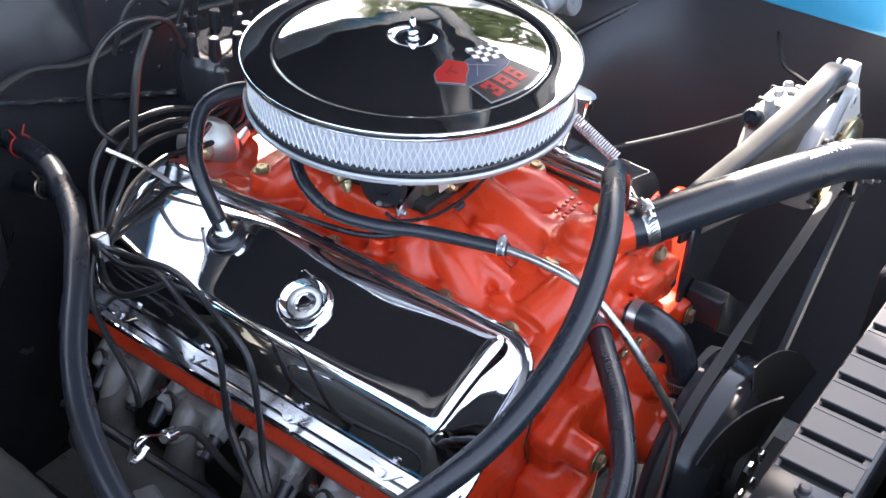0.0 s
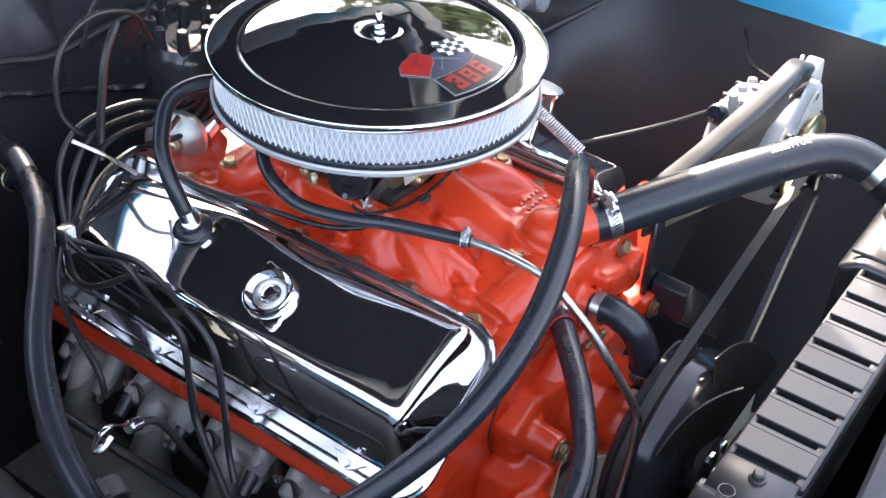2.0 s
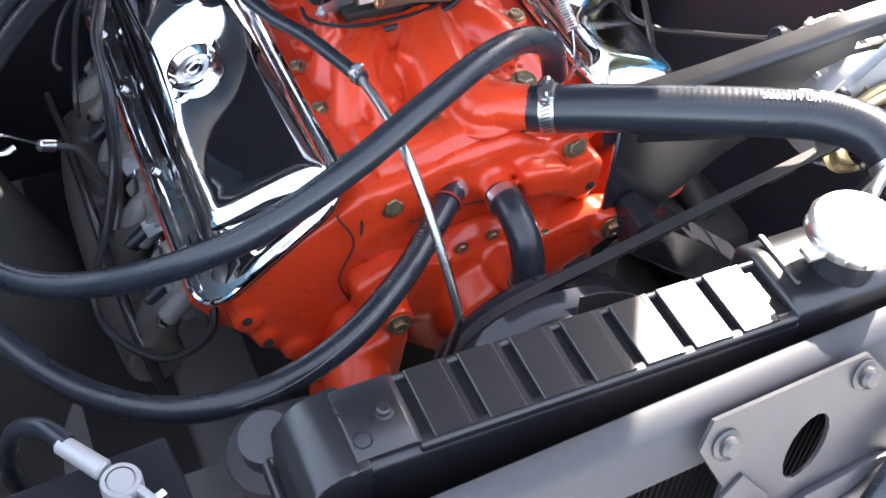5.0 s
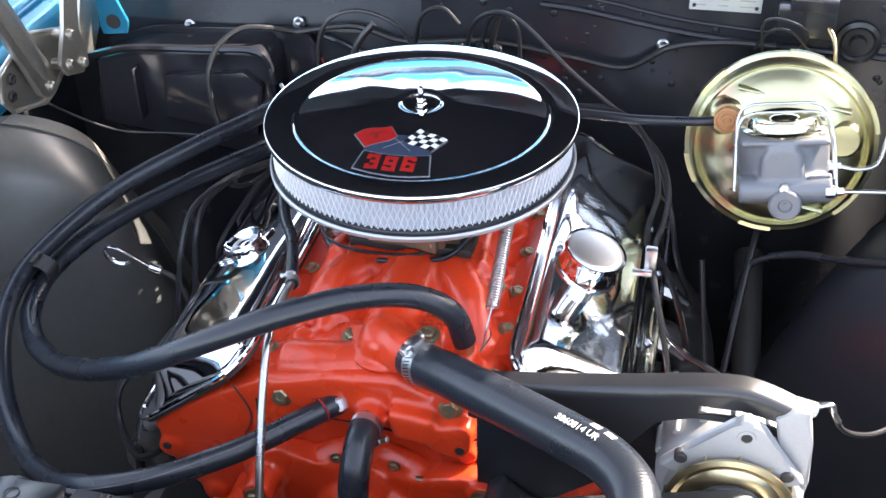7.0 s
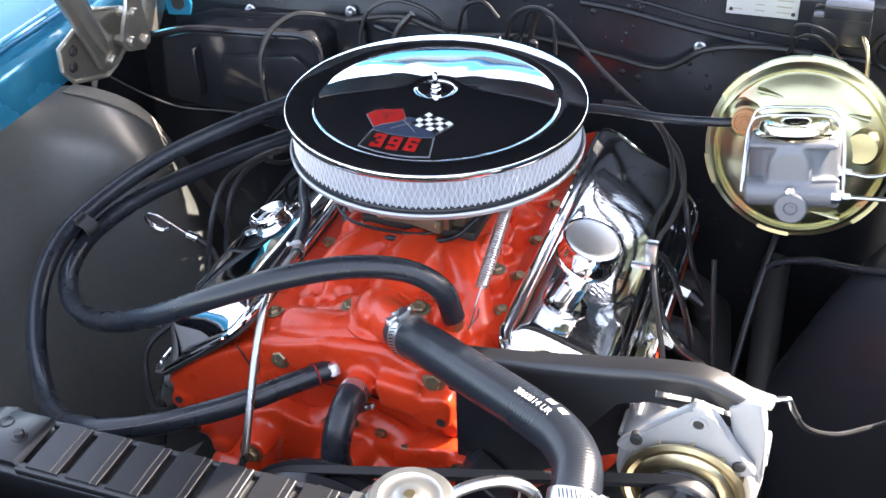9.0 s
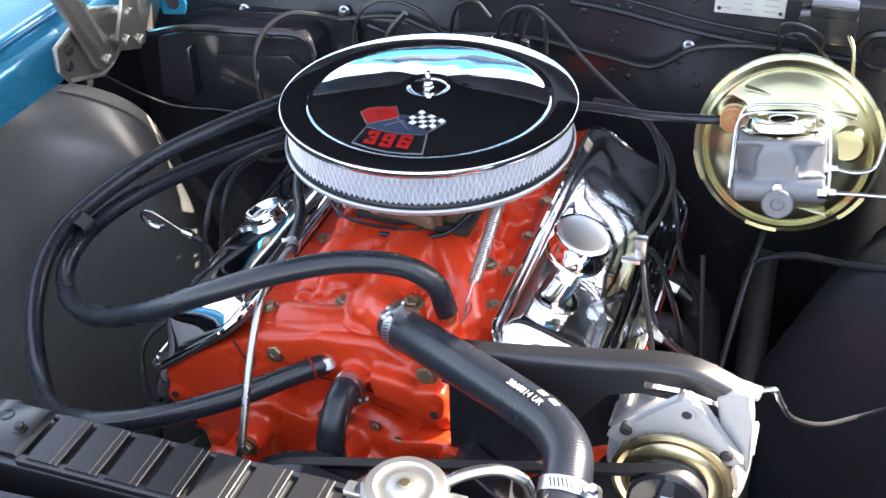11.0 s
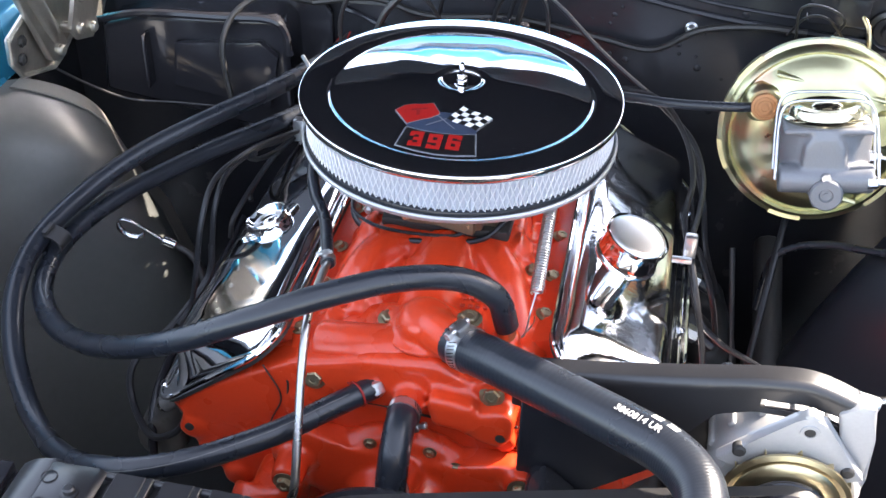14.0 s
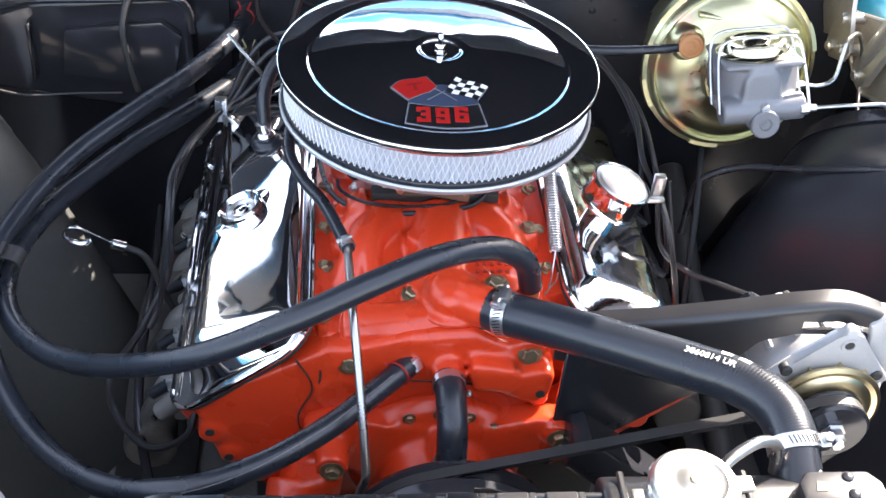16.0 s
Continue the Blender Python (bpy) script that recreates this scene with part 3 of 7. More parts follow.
def hood_hinge(side):
    x = side * 0.590
    plate = [(0.075, 0.905), (0.072, 0.872), (0.090, 0.848), (0.165, 0.823), (0.190, 0.828), (0.262, 0.862), (0.255, 0.895), (0.16, 0.930)]
    bm = BM()
    prism(bm, plate, "x", x - side * 0.002, x + side * 0.004, 0.001, 1)
    t = part("hinge", bm, HINGE, hood, "bare grey steel hinge with stacked plates")
    bm = BM()
    for (y0, z0), (y1, z1) in zip(plate, plate[1:] + plate[:1]):
        rod(bm, (x - side * 0.003, y0, z0), (x - side * 0.003, y1, z1), 0.0034, seg=8)
    part("folded_rim", bm, HINGE, t)
    bm = BM()
    prism(bm, [(0.160, 0.835), (0.188, 0.852), (0.130, 0.97), (0.080, 1.07), (0.040, 1.06), (0.088, 0.962), (0.140, 0.846)], "x", x - side * 0.018, x - side * 0.008, 0.0035, 2)
    part("arm", bm, HINGE, t)
    bm = BM()
    tube(bm, [(x - side * 0.017, 0.158, 0.868), (x - side * 0.019, 0.140, 0.905), (x - side * 0.019, 0.10, 0.985), (x - side * 0.018, 0.072, 1.04)], lambda u: 0.006 + 0.005 * math.sin(math.pi * u), 12)
    part("rib", bm, HINGE, t)
    bm = BM()
    prism(bm, [(0.183, 0.872), (0.198, 0.850), (0.238, 0.836), (0.257, 0.850), (0.246, 0.90), (0.292, 1.03), (0.262, 1.04), (0.212, 0.915)], "x", x - side * 0.028, x - side * 0.022, 0.0015, 2)
    part("link", bm, HINGE, t)
    bm = BM()
    prism(bm, [(0.268, 0.850), (0.300, 0.838), (0.328, 0.868), (0.345, 0.96), (0.31, 0.965), (0.280, 0.905)], "x", x - side * 0.014, x - side * 0.006, 0.002, 2)
    part("bracket", bm, HINGE, t)
    for yy, zz, w in ((0.164, 0.850, 0.024), (0.205, 0.864, 0.034), (0.240, 0.851, 0.034), (0.222, 0.902, 0.034)):
        bm = BM()
        rod(bm, (x - side * 0.002, yy, zz), (x - side * w, yy, zz), 0.0078, seg=14, bev=0.002)
        part("rivet", bm, HINGE, t)
    for yy, zz in ((0.093, 0.870), (0.100, 0.892)):
        bm = BM()
        hex_head(bm, aim((x - side * 0.002, yy, zz), (-side, 0, 0)), 0.008, 0.006, 0.0)
        part("bolt", bm, DARK, t)
    return t


hood_hinge(-1)
hood_hinge(1)

# heater box on the firewall
heater = thing("heater_box", (-0.42, 0.34, 0.66), "gloss black moulded heater box on the firewall", "heater box")
bm = BM()
prism(bm, [(-0.602, 0.705), (-0.325, 0.665), (-0.305, 0.69), (-0.308, 0.835), (-0.325, 0.853), (-0.52, 0.838), (-0.592, 0.815)], "y", 0.318, 0.388, 0.010, 3)
prism(bm, [(-0.610, 0.698), (-0.275, 0.65), (-0.258, 0.68), (-0.260, 0.838), (-0.275, 0.862), (-0.52, 0.846), (-0.60, 0.824)], "y", 0.382, 0.398, 0.006, 2)
part("case", bm, BLACK_GLOSS, heater)
bm = BM()
prism(bm, [(-0.485, 0.735), (-0.335, 0.715), (-0.318, 0.80), (-0.345, 0.822), (-0.475, 0.806)], "y", 0.302, 0.32, 0.007, 2)
part("raised_panel", bm, BLACK_GLOSS, heater)
for fx in (-0.520,):
    bm = BM()
    box(bm, (fx, 0.308, 0.772), (0.005, 0.024, 0.085), bev=0.0015, seg=1)
    part("moulded_rib", bm, BLACK_GLOSS, heater)
bm = BM()
tube(bm, [(-0.60, 0.315, 0.822), (-0.52, 0.312, 0.843), (-0.40, 0.312, 0.850), (-0.335, 0.312, 0.854), (-0.312, 0.314, 0.840), (-0.306, 0.318, 0.80)], 0.006, 8)
part("lip", bm, BLACK_GLOSS, heater)

# ---- radiator support and radiator ----
support = thing("radiator_support", (0, -0.64, 0.30), "worn satin grey-black steel radiator support crossing the nose", "radiator support")
bm = BM()
prism(bm, [(-0.592, 0.770), (-0.593, 0.835), (-0.597, 0.841), (-0.603, 0.841), (-0.614, 0.836), (-0.619, 0.829), (-0.631, 0.795), (-0.627, 0.793), (-0.615, 0.826), (-0.602, 0.833), (-0.599, 0.830), (-0.596, 0.770)], "x", -0.80, 0.80)
bmesh.ops.rotate(bm, cent=(0.05, -0.61, 0.8), matrix=Matrix.Rotation(radians(3.5), 3, "Z"), verts=bm.verts)
part("top_bar", bm, SUPPORT_GREY, support)
bm = BM()
prism(bm, [(-0.700, 0.63), (-0.702, 0.668), (-0.708, 0.674), (-0.752, 0.668), (-0.760, 0.66), (-0.764, 0.63)], "x", -0.80, 0.80, 0.002, 1)
part("lower_bar", bm, BLACK, support)
for sx in (-0.55, 0.62):
    bm = BM()
    box(bm, (sx, -0.635, 0.55), (0.12, 0.012, 0.5), bev=0.003)
    part("side_plate", bm, BLACK, support)
# hood latch bracket
latch = thing("hood_latch", (0.06, -0.70, 0.70), "grey stamped steel hood latch bracket bolted before the radiator", "latch")
LU, LV, LN = Vector((0.989, 0.093, 0.115)), Vector((-0.142, 0.385, 0.912)), Vector((0.041, -0.918, 0.394))
lm = Matrix(((LU.x, LN.x, LV.x, -0.003), (LU.y, LN.y, LV.y, -0.634), (LU.z, LN.z, LV.z, 0.831), (0, 0, 0, 1)))


def oval(cx, cy, rx, ry, turn, n=16):
    res = []
    for i in range(n + 1):
        a = -math.tau * i / n
        x, y = rx * math.cos(a), ry * math.sin(a)
        res.append((cx + x * math.cos(turn) - y * math.sin(turn), cy + x * math.sin(turn) + y * math.cos(turn)))
    return res


def holed(bm, right, left, hole, way, d0, d1, m=None):
    """A plate round an oval window, in two halves; each half's outline runs from the top seam to the bottom seam."""
    ring = hole[:-1]
    n = len(ring)
    top = max(range(n), key=lambda i: ring[i][1])
    low = min(range(n), key=lambda i: ring[i][1])
    one = [ring[(top + k) % n] for k in range((low - top) % n + 1)]
    two = [ring[(top - k) % n] for k in range((top - low) % n + 1)]
    if sum(p[0] for p in one) / len(one) < sum(p[0] for p in two) / len(two):
        one, two = two, one
    prism(bm, right + one[::-1], way, d0, d1, m=m)
    prism(bm, left + two[::-1], way, d0, d1, m=m)
    return bm


bm = BM()
holed(bm, [(0.066, 0.007), (0.134, 0.000), (0.152, -0.030), (0.158, -0.064), (0.147, -0.095), (0.108, -0.102), (0.060, -0.104)],
      [(0.066, 0.007), (-0.002, 0.014), (-0.018, -0.004), (-0.005, -0.043), (-0.031, -0.086), (-0.018, -0.142), (0.013, -0.156), (0.040, -0.142), (0.046, -0.112), (0.060, -0.104)],
      oval(0.070, -0.050, 0.028, 0.016, 0.75), "y", 0.0, 0.004, lm)
plate = part("plate", bm, PHOSPHATE, latch)
bm = BM()
prism(bm, [(0.030, -0.092), (0.060, -0.086), (0.130, -0.090), (0.146, -0.096), (0.100, -0.104), (0.046, -0.112)], "y", 0.003, 0.012, 0.003, 2, m=lm)
prism(bm, [(-0.010, -0.050), (0.012, -0.040), (0.030, -0.070), (0.018, -0.100), (-0.018, -0.120), (-0.022, -0.090)], "y", 0.003, 0.008, 0.003, 2, m=lm)
part("pressed_fold", bm, PHOSPHATE, plate)
# shelf with a second window, its side wall and the foot on the lower bar
bm = BM()
holed(bm, [(0.100, -0.662), (0.165, -0.655), (0.180, -0.700), (0.170, -0.768), (0.100, -0.772)], [(0.100, -0.662), (0.046, -0.668), (0.050, -0.735), (0.060, -0.774), (0.100, -0.772)], oval(0.100, -0.712, 0.030, 0.015, -0.6), "z", 0.742, 0.746)
shelf = part("shelf", bm, PHOSPHATE, latch)
bm = BM()
prism(bm, [(0.020, 0.703), (0.026, 0.703), (0.052, 0.744), (0.046, 0.745)], "y", -0.772, -0.672, 0.001, 1)
part("side_wall", bm, PHOSPHATE, latch)
bm = BM()
prism(bm, [(0.000, -0.690), (0.030, -0.678), (0.030, -0.772), (0.010, -0.768), (-0.012, -0.745), (-0.004, -0.712)], "z", 0.700, 0.704, 0.001, 1)
part("foot", bm, PHOSPHATE, latch)
for at, way in ((lm @ Vector((0.003, 0.004, -0.122)), LN), (lm @ Vector((0.128, 0.004, -0.016)), LN), (lm @ Vector((0.004, 0.004, -0.010)), LN), (Vector((0.008, -0.741, 0.704)), Vector((0, 0, 1)))):
    bm = BM()
    lathe(bm, [(0, 0), (0.0125, 0), (0.0125, 0.002), (0.0085, 0.003), (0.0085, 0.007), (0.006, 0.0095), (0, 0.010)], 20, aim(at, way))
    part("bolt", bm, HINGE if way.z > 0.9 else PHOSPHATE, latch)
bm = BM()
tube(bm, [(0.205, -0.650, 0.800), (0.172, -0.668, 0.788), (0.138, -0.684, 0.765), (0.120, -0.692, 0.744)], 0.0105, 14)
part("latch_hook", bm, RUBBER, latch, "black sleeved hook")
# condenser core before the radiator
condenser = thing("condenser", (0.0, -0.62, 0.30), "black finned core before the radiator", "condenser")
bm = BM()
box(bm, (-0.02, -0.610, 0.56), (0.72, 0.012, 0.47))
part("core", bm, FINS, condenser)
_b = BM()
box(_b, (0, 0, 0), (0.0022, 0.008, 0.44))
fin_mesh = mesh_of("fin", _b, FINS)
for i in range(120):
    shared("fin", fin_mesh, condenser, Matrix.Translation((-0.375 + 0.006 * i, -0.6195, 0.57)))

TX0, TX1, TY0, TY1, TZ = -0.286, 0.345, -0.574, -0.508, 0.842
radiator = thing("radiator", (0.03, -0.54, 0.30), "black painted radiator with a ribbed top tank", "radiator")
bm = BM()
prism(bm, [(TY0, 0.745), (TY0, TZ - 0.012), (TY0 + 0.008, TZ - 0.0080), (TY1 - 0.006, TZ - 0.0080), (TY1, TZ - 0.0120), (TY1, 0.745)], "x", TX0 + 0.042, 0.112, 0.004, 2)
tank = part("top_tank", bm, TANK_BLACK, radiator)
# flat pressed panels between deep grooves, each with one shallow step along it
_b = BM()
prism(_b, [(-0.0170, -0.006), (-0.0166, 0.0034), (-0.0158, 0.0042), (0.0088, 0.0044), (0.0096, 0.0034), (0.0106, 0.0034), (0.0112, 0.0040), (0.0154, 0.0040), (0.0162, 0.0032), (0.0166, -0.006)], "y", TY0 + 0.004, TY1 - 0.003, 0.0)
rib_mesh = mesh_of("rib", _b, TANK_BLACK)
for i in range(7):
    x = -0.172 + 0.0415 * i
    shared("rib", rib_mesh, tank, Matrix.Translation((x, 0, TZ - 0.0048)))
for y_e, w_e in ((TY0 + 0.0055, 0.010), (TY1 - 0.0035, 0.006)):
    bm = BM()
    box(bm, (-0.045, y_e, TZ - 0.0075), (0.31, w_e, 0.009), bev=0.003, seg=3)
    part("border", bm, TANK_BLACK, tank)
bm = BM()
prism(bm, [(TX0 + 0.040, TZ - 0.004), (TX0 + 0.042, TZ), (-0.202, TZ + 0.001), (-0.196, TZ - 0.004)], "y", TY0 + 0.004, TY1 - 0.002, 0.001, 1)
part("flat_end", bm, TANK_BLACK, tank)
for dx, dy in ((-0.240, -0.527), (-0.236, -0.556)):
    bm = BM()
    lathe(bm, [(0.0072, -0.0004), (0.0070, 0.00025), (0.0060, 0.00025), (0.0058, -0.0004)], 18, Matrix.Translation((dx, dy, TZ + 0.0006)))
    part("dimple", bm, TANK_BLACK, tank)
# the tank's rounded end, rolled down to the side bead
bm = BM()
arc = [(TX0 + 0.040 - 0.040 * math.sin(a), TZ - 0.042 + 0.040 * math.cos(a)) for a in np.linspace(0.0, math.pi / 2, 10)]
prism(bm, [(TX0 + 0.05, TZ - 0.002), *arc, (TX0, 0.735), (TX0 + 0.05, 0.735)], "y", TY0 - 0.003, TY1 + 0.003, 0.003, 2)
part("tank_end", bm, TANK_BLACK, radiator)
bm = BM()
tube(bm, [(TX0 - 0.003, TY1 + 0.006, 0.765), (TX0 - 0.003, TY0 - 0.006, 0.765)], 0.006, 10)
tube(bm, [(TX0 - 0.003, TY1 + 0.006, 0.765), (TX0 + 0.05, TY1 + 0.005, 0.762), (-0.10, TY1 + 0.005, 0.758), (0.10, TY1 + 0.005, 0.758)], 0.005, 10)
part("solder_bead", bm, TANK_BLACK, radiator)
bm = BM()
box(bm, (TX0 + 0.012, (TY0 + TY1) / 2, 0.53), (0.028, TY1 - TY0 + 0.012, 0.45), bev=0.006)
part("side_channel", bm, TANK_BLACK, radiator)
bm = BM()
lathe(bm, [(0, 0), (0.0075, 0), (0.0072, 0.002), (0.0052, 0.0025), (0.0050, 0.0065), (0.0036, 0.0078), (0, 0.008)], 12, Matrix.Translation((-0.215, -0.541, TZ + 0.0005)))
part("bolt", bm, TANK_BLACK, radiator)
bm = BM()
prism(bm, [(TY0 + 0.002, 0.745), (TY0 + 0.002, 0.831), (TY0 + 0.012, 0.8435), (TY1 + 0.002, 0.8435), (TY1 + 0.022, 0.832), (TY1 + 0.022, 0.745)], "x", 0.108, TX1, 0.007, 3)
end_tank = part("filler_tank", bm, TANK_BLACK, radiator)
for x in (0.125, 0.232, 0.30):
    bm = BM()
    box(bm, (x, TY1 - 0.012, 0.8442), (0.006, 0.055, 0.004), bev=0.0015, seg=1)
    part("seam", bm, TANK_BLACK, end_tank)
bm = BM()
prism(bm, [(0.272, 0.0), (0.345, 0.0), (0.345, 0.018), (0.335, 0.03), (0.282, 0.03), (0.272, 0.018)], "z", 0.840, 0.857, 0.004, 2, m=Matrix.Translation((0, -0.534, 0)))
pad = part("mount_pad", bm, TANK_BLACK, end_tank)
# dark patch paints the shade in the pad's slot
bm = BM()
prism(bm, [(0.284, -0.526), (0.294, -0.526), (0.297, -0.517), (0.287, -0.515)], "z", 0.8566, 0.8576)
part("slot", bm, DARK, pad)
for dy in (-0.511, -0.529):
    bm = BM()
    lathe(bm, [(0.0055, -0.002), (0.005, 0.0012), (0.003, 0.0026), (0, 0.003)], 14, Matrix.Translation((0.316, dy, 0.857)))
    part("dome_rivet", bm, TANK_BLACK, pad)
bm = BM()
box(bm, (0.03, -0.54, 0.53), (0.62, 0.05, 0.45))
part("core", bm, FINS, radiator)
# filler neck and cap
CAP = Vector((0.171, -0.539, 0.852))
bm = BM()
lathe(bm, [(0.026, -0.012), (0.026, 0.010), (0.030, 0.014), (0.030, 0.02), (0.0, 0.02)], 28, Matrix.Translation(CAP))
part("filler_neck", bm, BLACK, radiator)
bm = BM()
prof = [(0.036, 0.002), (0.037, 0.006), (0.0365, 0.014), (0.033, 0.0185), (0.026, 0.0195), (0.0235, 0.0180), (0.014, 0.0185), (0.011, 0.0205), (0, 0.021)]
lathe(bm, prof, 40, Matrix.Translation(CAP + Vector((0, 0, 0.018))))
cap = part("radiator_cap", bm, CAPMETAL, radiator, "shiny pressed steel cap with a stamped rim")
_b = BM()
box(_b, (0.0355, 0, 0.008), (0.005, 0.011, 0.011), bev=0.002, seg=1)
ear = mesh_of("grip_ear", _b, CAPMETAL)
for i in range(10):
    shared("grip_ear", ear, cap, Matrix.Translation(CAP + Vector((0, 0, 0.018))) @ Matrix.Rotation(math.tau * i / 10, 4, "Z"))
for sgn in (-1, 1):
    bm = BM()
    box(bm, CAP + Vector((sgn * 0.043, sgn * 0.006, 0.024)), (0.016, 0.014, 0.006), bev=0.002)
    part("turning_tab", bm, CAPMETAL, cap)
bm = BM()
lathe(bm, [(0.0048, 0), (0.0048, 0.0016), (0, 0.002)], 16, Matrix.Translation(CAP + Vector((0, 0, 0.0385))))
part("centre_rivet", bm, BRASS, cap)
bm = BM()
tube(bm, [CAP + Vector((0.02, 0.01, 0.020)), (0.205, -0.515, 0.883), (0.235, -0.497, 0.885), (0.258, -0.488, 0.870), (0.265, -0.486, 0.835)], 0.0052, 12)
solo("overflow_tube", bm, STEEL, "bright bent overflow tube beside the radiator cap", "tube")

# ---- air cleaner ----
air = thing("air_cleaner", (0, 0, 0.885), "round chrome air cleaner with a white filter on the carburetor", "air cleaner")
LID = [(0.1745, 0.9425), (0.1768, 0.9438), (0.1776, 0.9475), (0.1776, 0.9512), (0.1771, 0.9521), (0.1760, 0.9526), (0.1735, 0.9529), (0.1690, 0.9531), (0.1640, 0.9532), (0.1560, 0.9533), (0.1480, 0.9530), (0.1452, 0.9524), (0.1438, 0.9514), (0.1422, 0.9508), (0.1404, 0.9509),
       (0.1380, 0.9514), (0.120, 0.9545), (0.100, 0.9576), (0.080, 0.9602), (0.060, 0.9625), (0.045, 0.9640), (0.034, 0.9649), (0.028, 0.9654), (0.0245, 0.9650), (0.0225, 0.9628), (0.0205, 0.9608), (0.016, 0.9602), (0, 0.9602)]
bm = BM()
lathe(bm, LID, 160)
# pressed sheet is never quite true: faint waves round the dome
for v in bm.verts:
    r, a = math.hypot(v.co.x, v.co.y), math.atan2(v.co.y, v.co.x)
    if 0.03 < r < 0.142:
        v.co.z += 0.00016 * math.sin((r - 0.03) / 0.112 * math.pi) * (math.sin(3 * a + 0.6) + 0.8 * math.sin(7 * a + 2.0) + 0.5 * math.sin(13 * a + 0.3))
lathe(bm, [(0.1745, 0.9425), (0.170, 0.9440), (0, 0.9440)], 64)
lid = part("lid", bm, CHROME, air, "mirror chrome lid", angle=60)
bm = BM()
n = 420
zt, zb = 0.9445, 0.9065
top = [bm.verts.new(((0.1655 + 0.003 * (i % 2)) * math.cos(math.tau * i / n), (0.1655 + 0.003 * (i % 2)) * math.sin(math.tau * i / n), zt)) for i in range(n)]
bot = [bm.verts.new((v.co.x, v.co.y, zb)) for v in top]
for i in range(n):
    bm.faces.new((top[i], bot[i], bot[(i + 1) % n], top[(i + 1) % n]))
part("filter_paper", bm, PAPER, air, "white pleated paper", angle=10)
bm = BM()
NS, ROWS = 150, 4
for k in range(NS):
    for s in (-1, 1):
        ring = []
        for j in range(ROWS * 4 + 1):
            u = j / (ROWS * 4)
            tri_ = abs(((u * ROWS) % 2) - 1)
            a = math.tau * (k + s * 0.46 * tri_) / NS
            z = zt + (zb - zt) * u
            ring.append((a, z))
        w = 0.00055
        rows = []
        for a, z in ring:
            rows.append([bm.verts.new((rr * math.cos(a + da), rr * math.sin(a + da), z)) for rr, da in ((0.1700, -w / 0.17), (0.1708, 0.0), (0.1700, w / 0.17))])
        for p_, q_ in zip(rows, rows[1:]):
            bm.faces.new((p_[0], p_[1], q_[1], q_[0]))
            bm.faces.new((p_[1], p_[2], q_[2], q_[1]))
part("mesh_screen", bm, SCREEN, air, "white expanded metal screen")
bm = BM()
lathe(bm, [(0.1665, 0.9065), (0.1725, 0.9065), (0.1735, 0.9035), (0.1725, 0.9005), (0.1665, 0.9005)], 96)
part("gasket", bm, RUBBER, air, "black rubber seal")
bm = BM()
lathe(bm, [(0.1700, 0.9010), (0.1745, 0.9018), (0.1760, 0.9000), (0.1755, 0.8965), (0.1735, 0.8945), (0.160, 0.8930), (0.115, 0.8890), (0.085, 0.8850), (0.062, 0.8850), (0.062, 0.875), (0, 0.875)], 96)
part("base_pan", bm, PAN, air, "grey steel base pan")
bm = BM()
rod(bm, (0, 0, 0.957), (0, 0, 0.984), 0.0032, seg=12, bev=0.0006)
stud = part("stud", bm, CHROME, air, "threaded chrome stud")
bm = BM()
lathe(bm, [(0.0, 0.9612), (0.0075, 0.9612), (0.0078, 0.9622), (0.0058, 0.9626), (0.0058, 0.9690), (0.0046, 0.9705), (0.0, 0.9705)], 6)
part("nut", bm, CHROME, stud)


def lid_z(r):
    pr = sorted(LID[3:])
    return float(np.interp(r, [p[0] for p in pr], [p[1] for p in pr]))


def decal(name, polys, mat, parent, lift):
    """Foil pieces, given as outlines on the lid seen from above, laid over its slope."""
    bm = BM()
    for poly in polys:
        f = bm.faces.new([bm.verts.new((x, y, 0)) for x, y in poly])
        bmesh.ops.triangulate(bm, faces=[f])
    for _ in range(2):
        long = [e for e in bm.edges if e.calc_length() > 0.012]
        if long:
            bmesh.ops.subdivide_edges(bm, edges=long, cuts=1)
            bmesh.ops.triangulate(bm, faces=bm.faces)
    for v in bm.verts:
        v.co.z = lid_z(math.hypot(v.co.x, v.co.y)) + lift
    me_faces = list(bm.faces)
    bmesh.ops.solidify(bm, geom=me_faces, thickness=0.0003)
    return part(name, bm, mat, parent)


def text_mesh(body, size, bold=0.0):
    cu = bpy.data.curves.new("writing", "FONT")
    cu.body, cu.size, cu.resolution_u, cu.offset = body, size, 3, bold
    cu.align_x, cu.align_y = "CENTER", "CENTER"
    tmp = bpy.data.objects.new("writing", cu)
    me = bpy.data.meshes.new_from_object(tmp)
    bpy.data.objects.remove(tmp)
    bpy.data.curves.remove(cu)
    bm = BM()
    bm.from_mesh(me)
    bpy.data.meshes.remove(me)
    bmesh.ops.triangulate(bm, faces=bm.faces)
    return bm


badge = decal("badge", [[(-0.0445, -0.1300), (-0.022, -0.1362), (-0.001, -0.1385), (0.020, -0.1370), (0.0405, -0.1320), (0.0345, -0.0985), (0.018, -0.1035), (-0.002, -0.1050), (-0.022, -0.1035), (-0.0395, -0.0995)]], DECAL_GREY, air, 0.0004)
tagged(badge, "foil badge with crossed flags over red numerals")
decal("number_panel", [[(-0.0428, -0.1290), (-0.021, -0.1350), (-0.001, -0.1372), (0.019, -0.1357), (0.0388, -0.1308), (0.0330, -0.1003), (0.017, -0.1048), (-0.002, -0.1062), (-0.021, -0.1048), (-0.0380, -0.1012)]], DECAL_BLACK, badge, 0.0007)
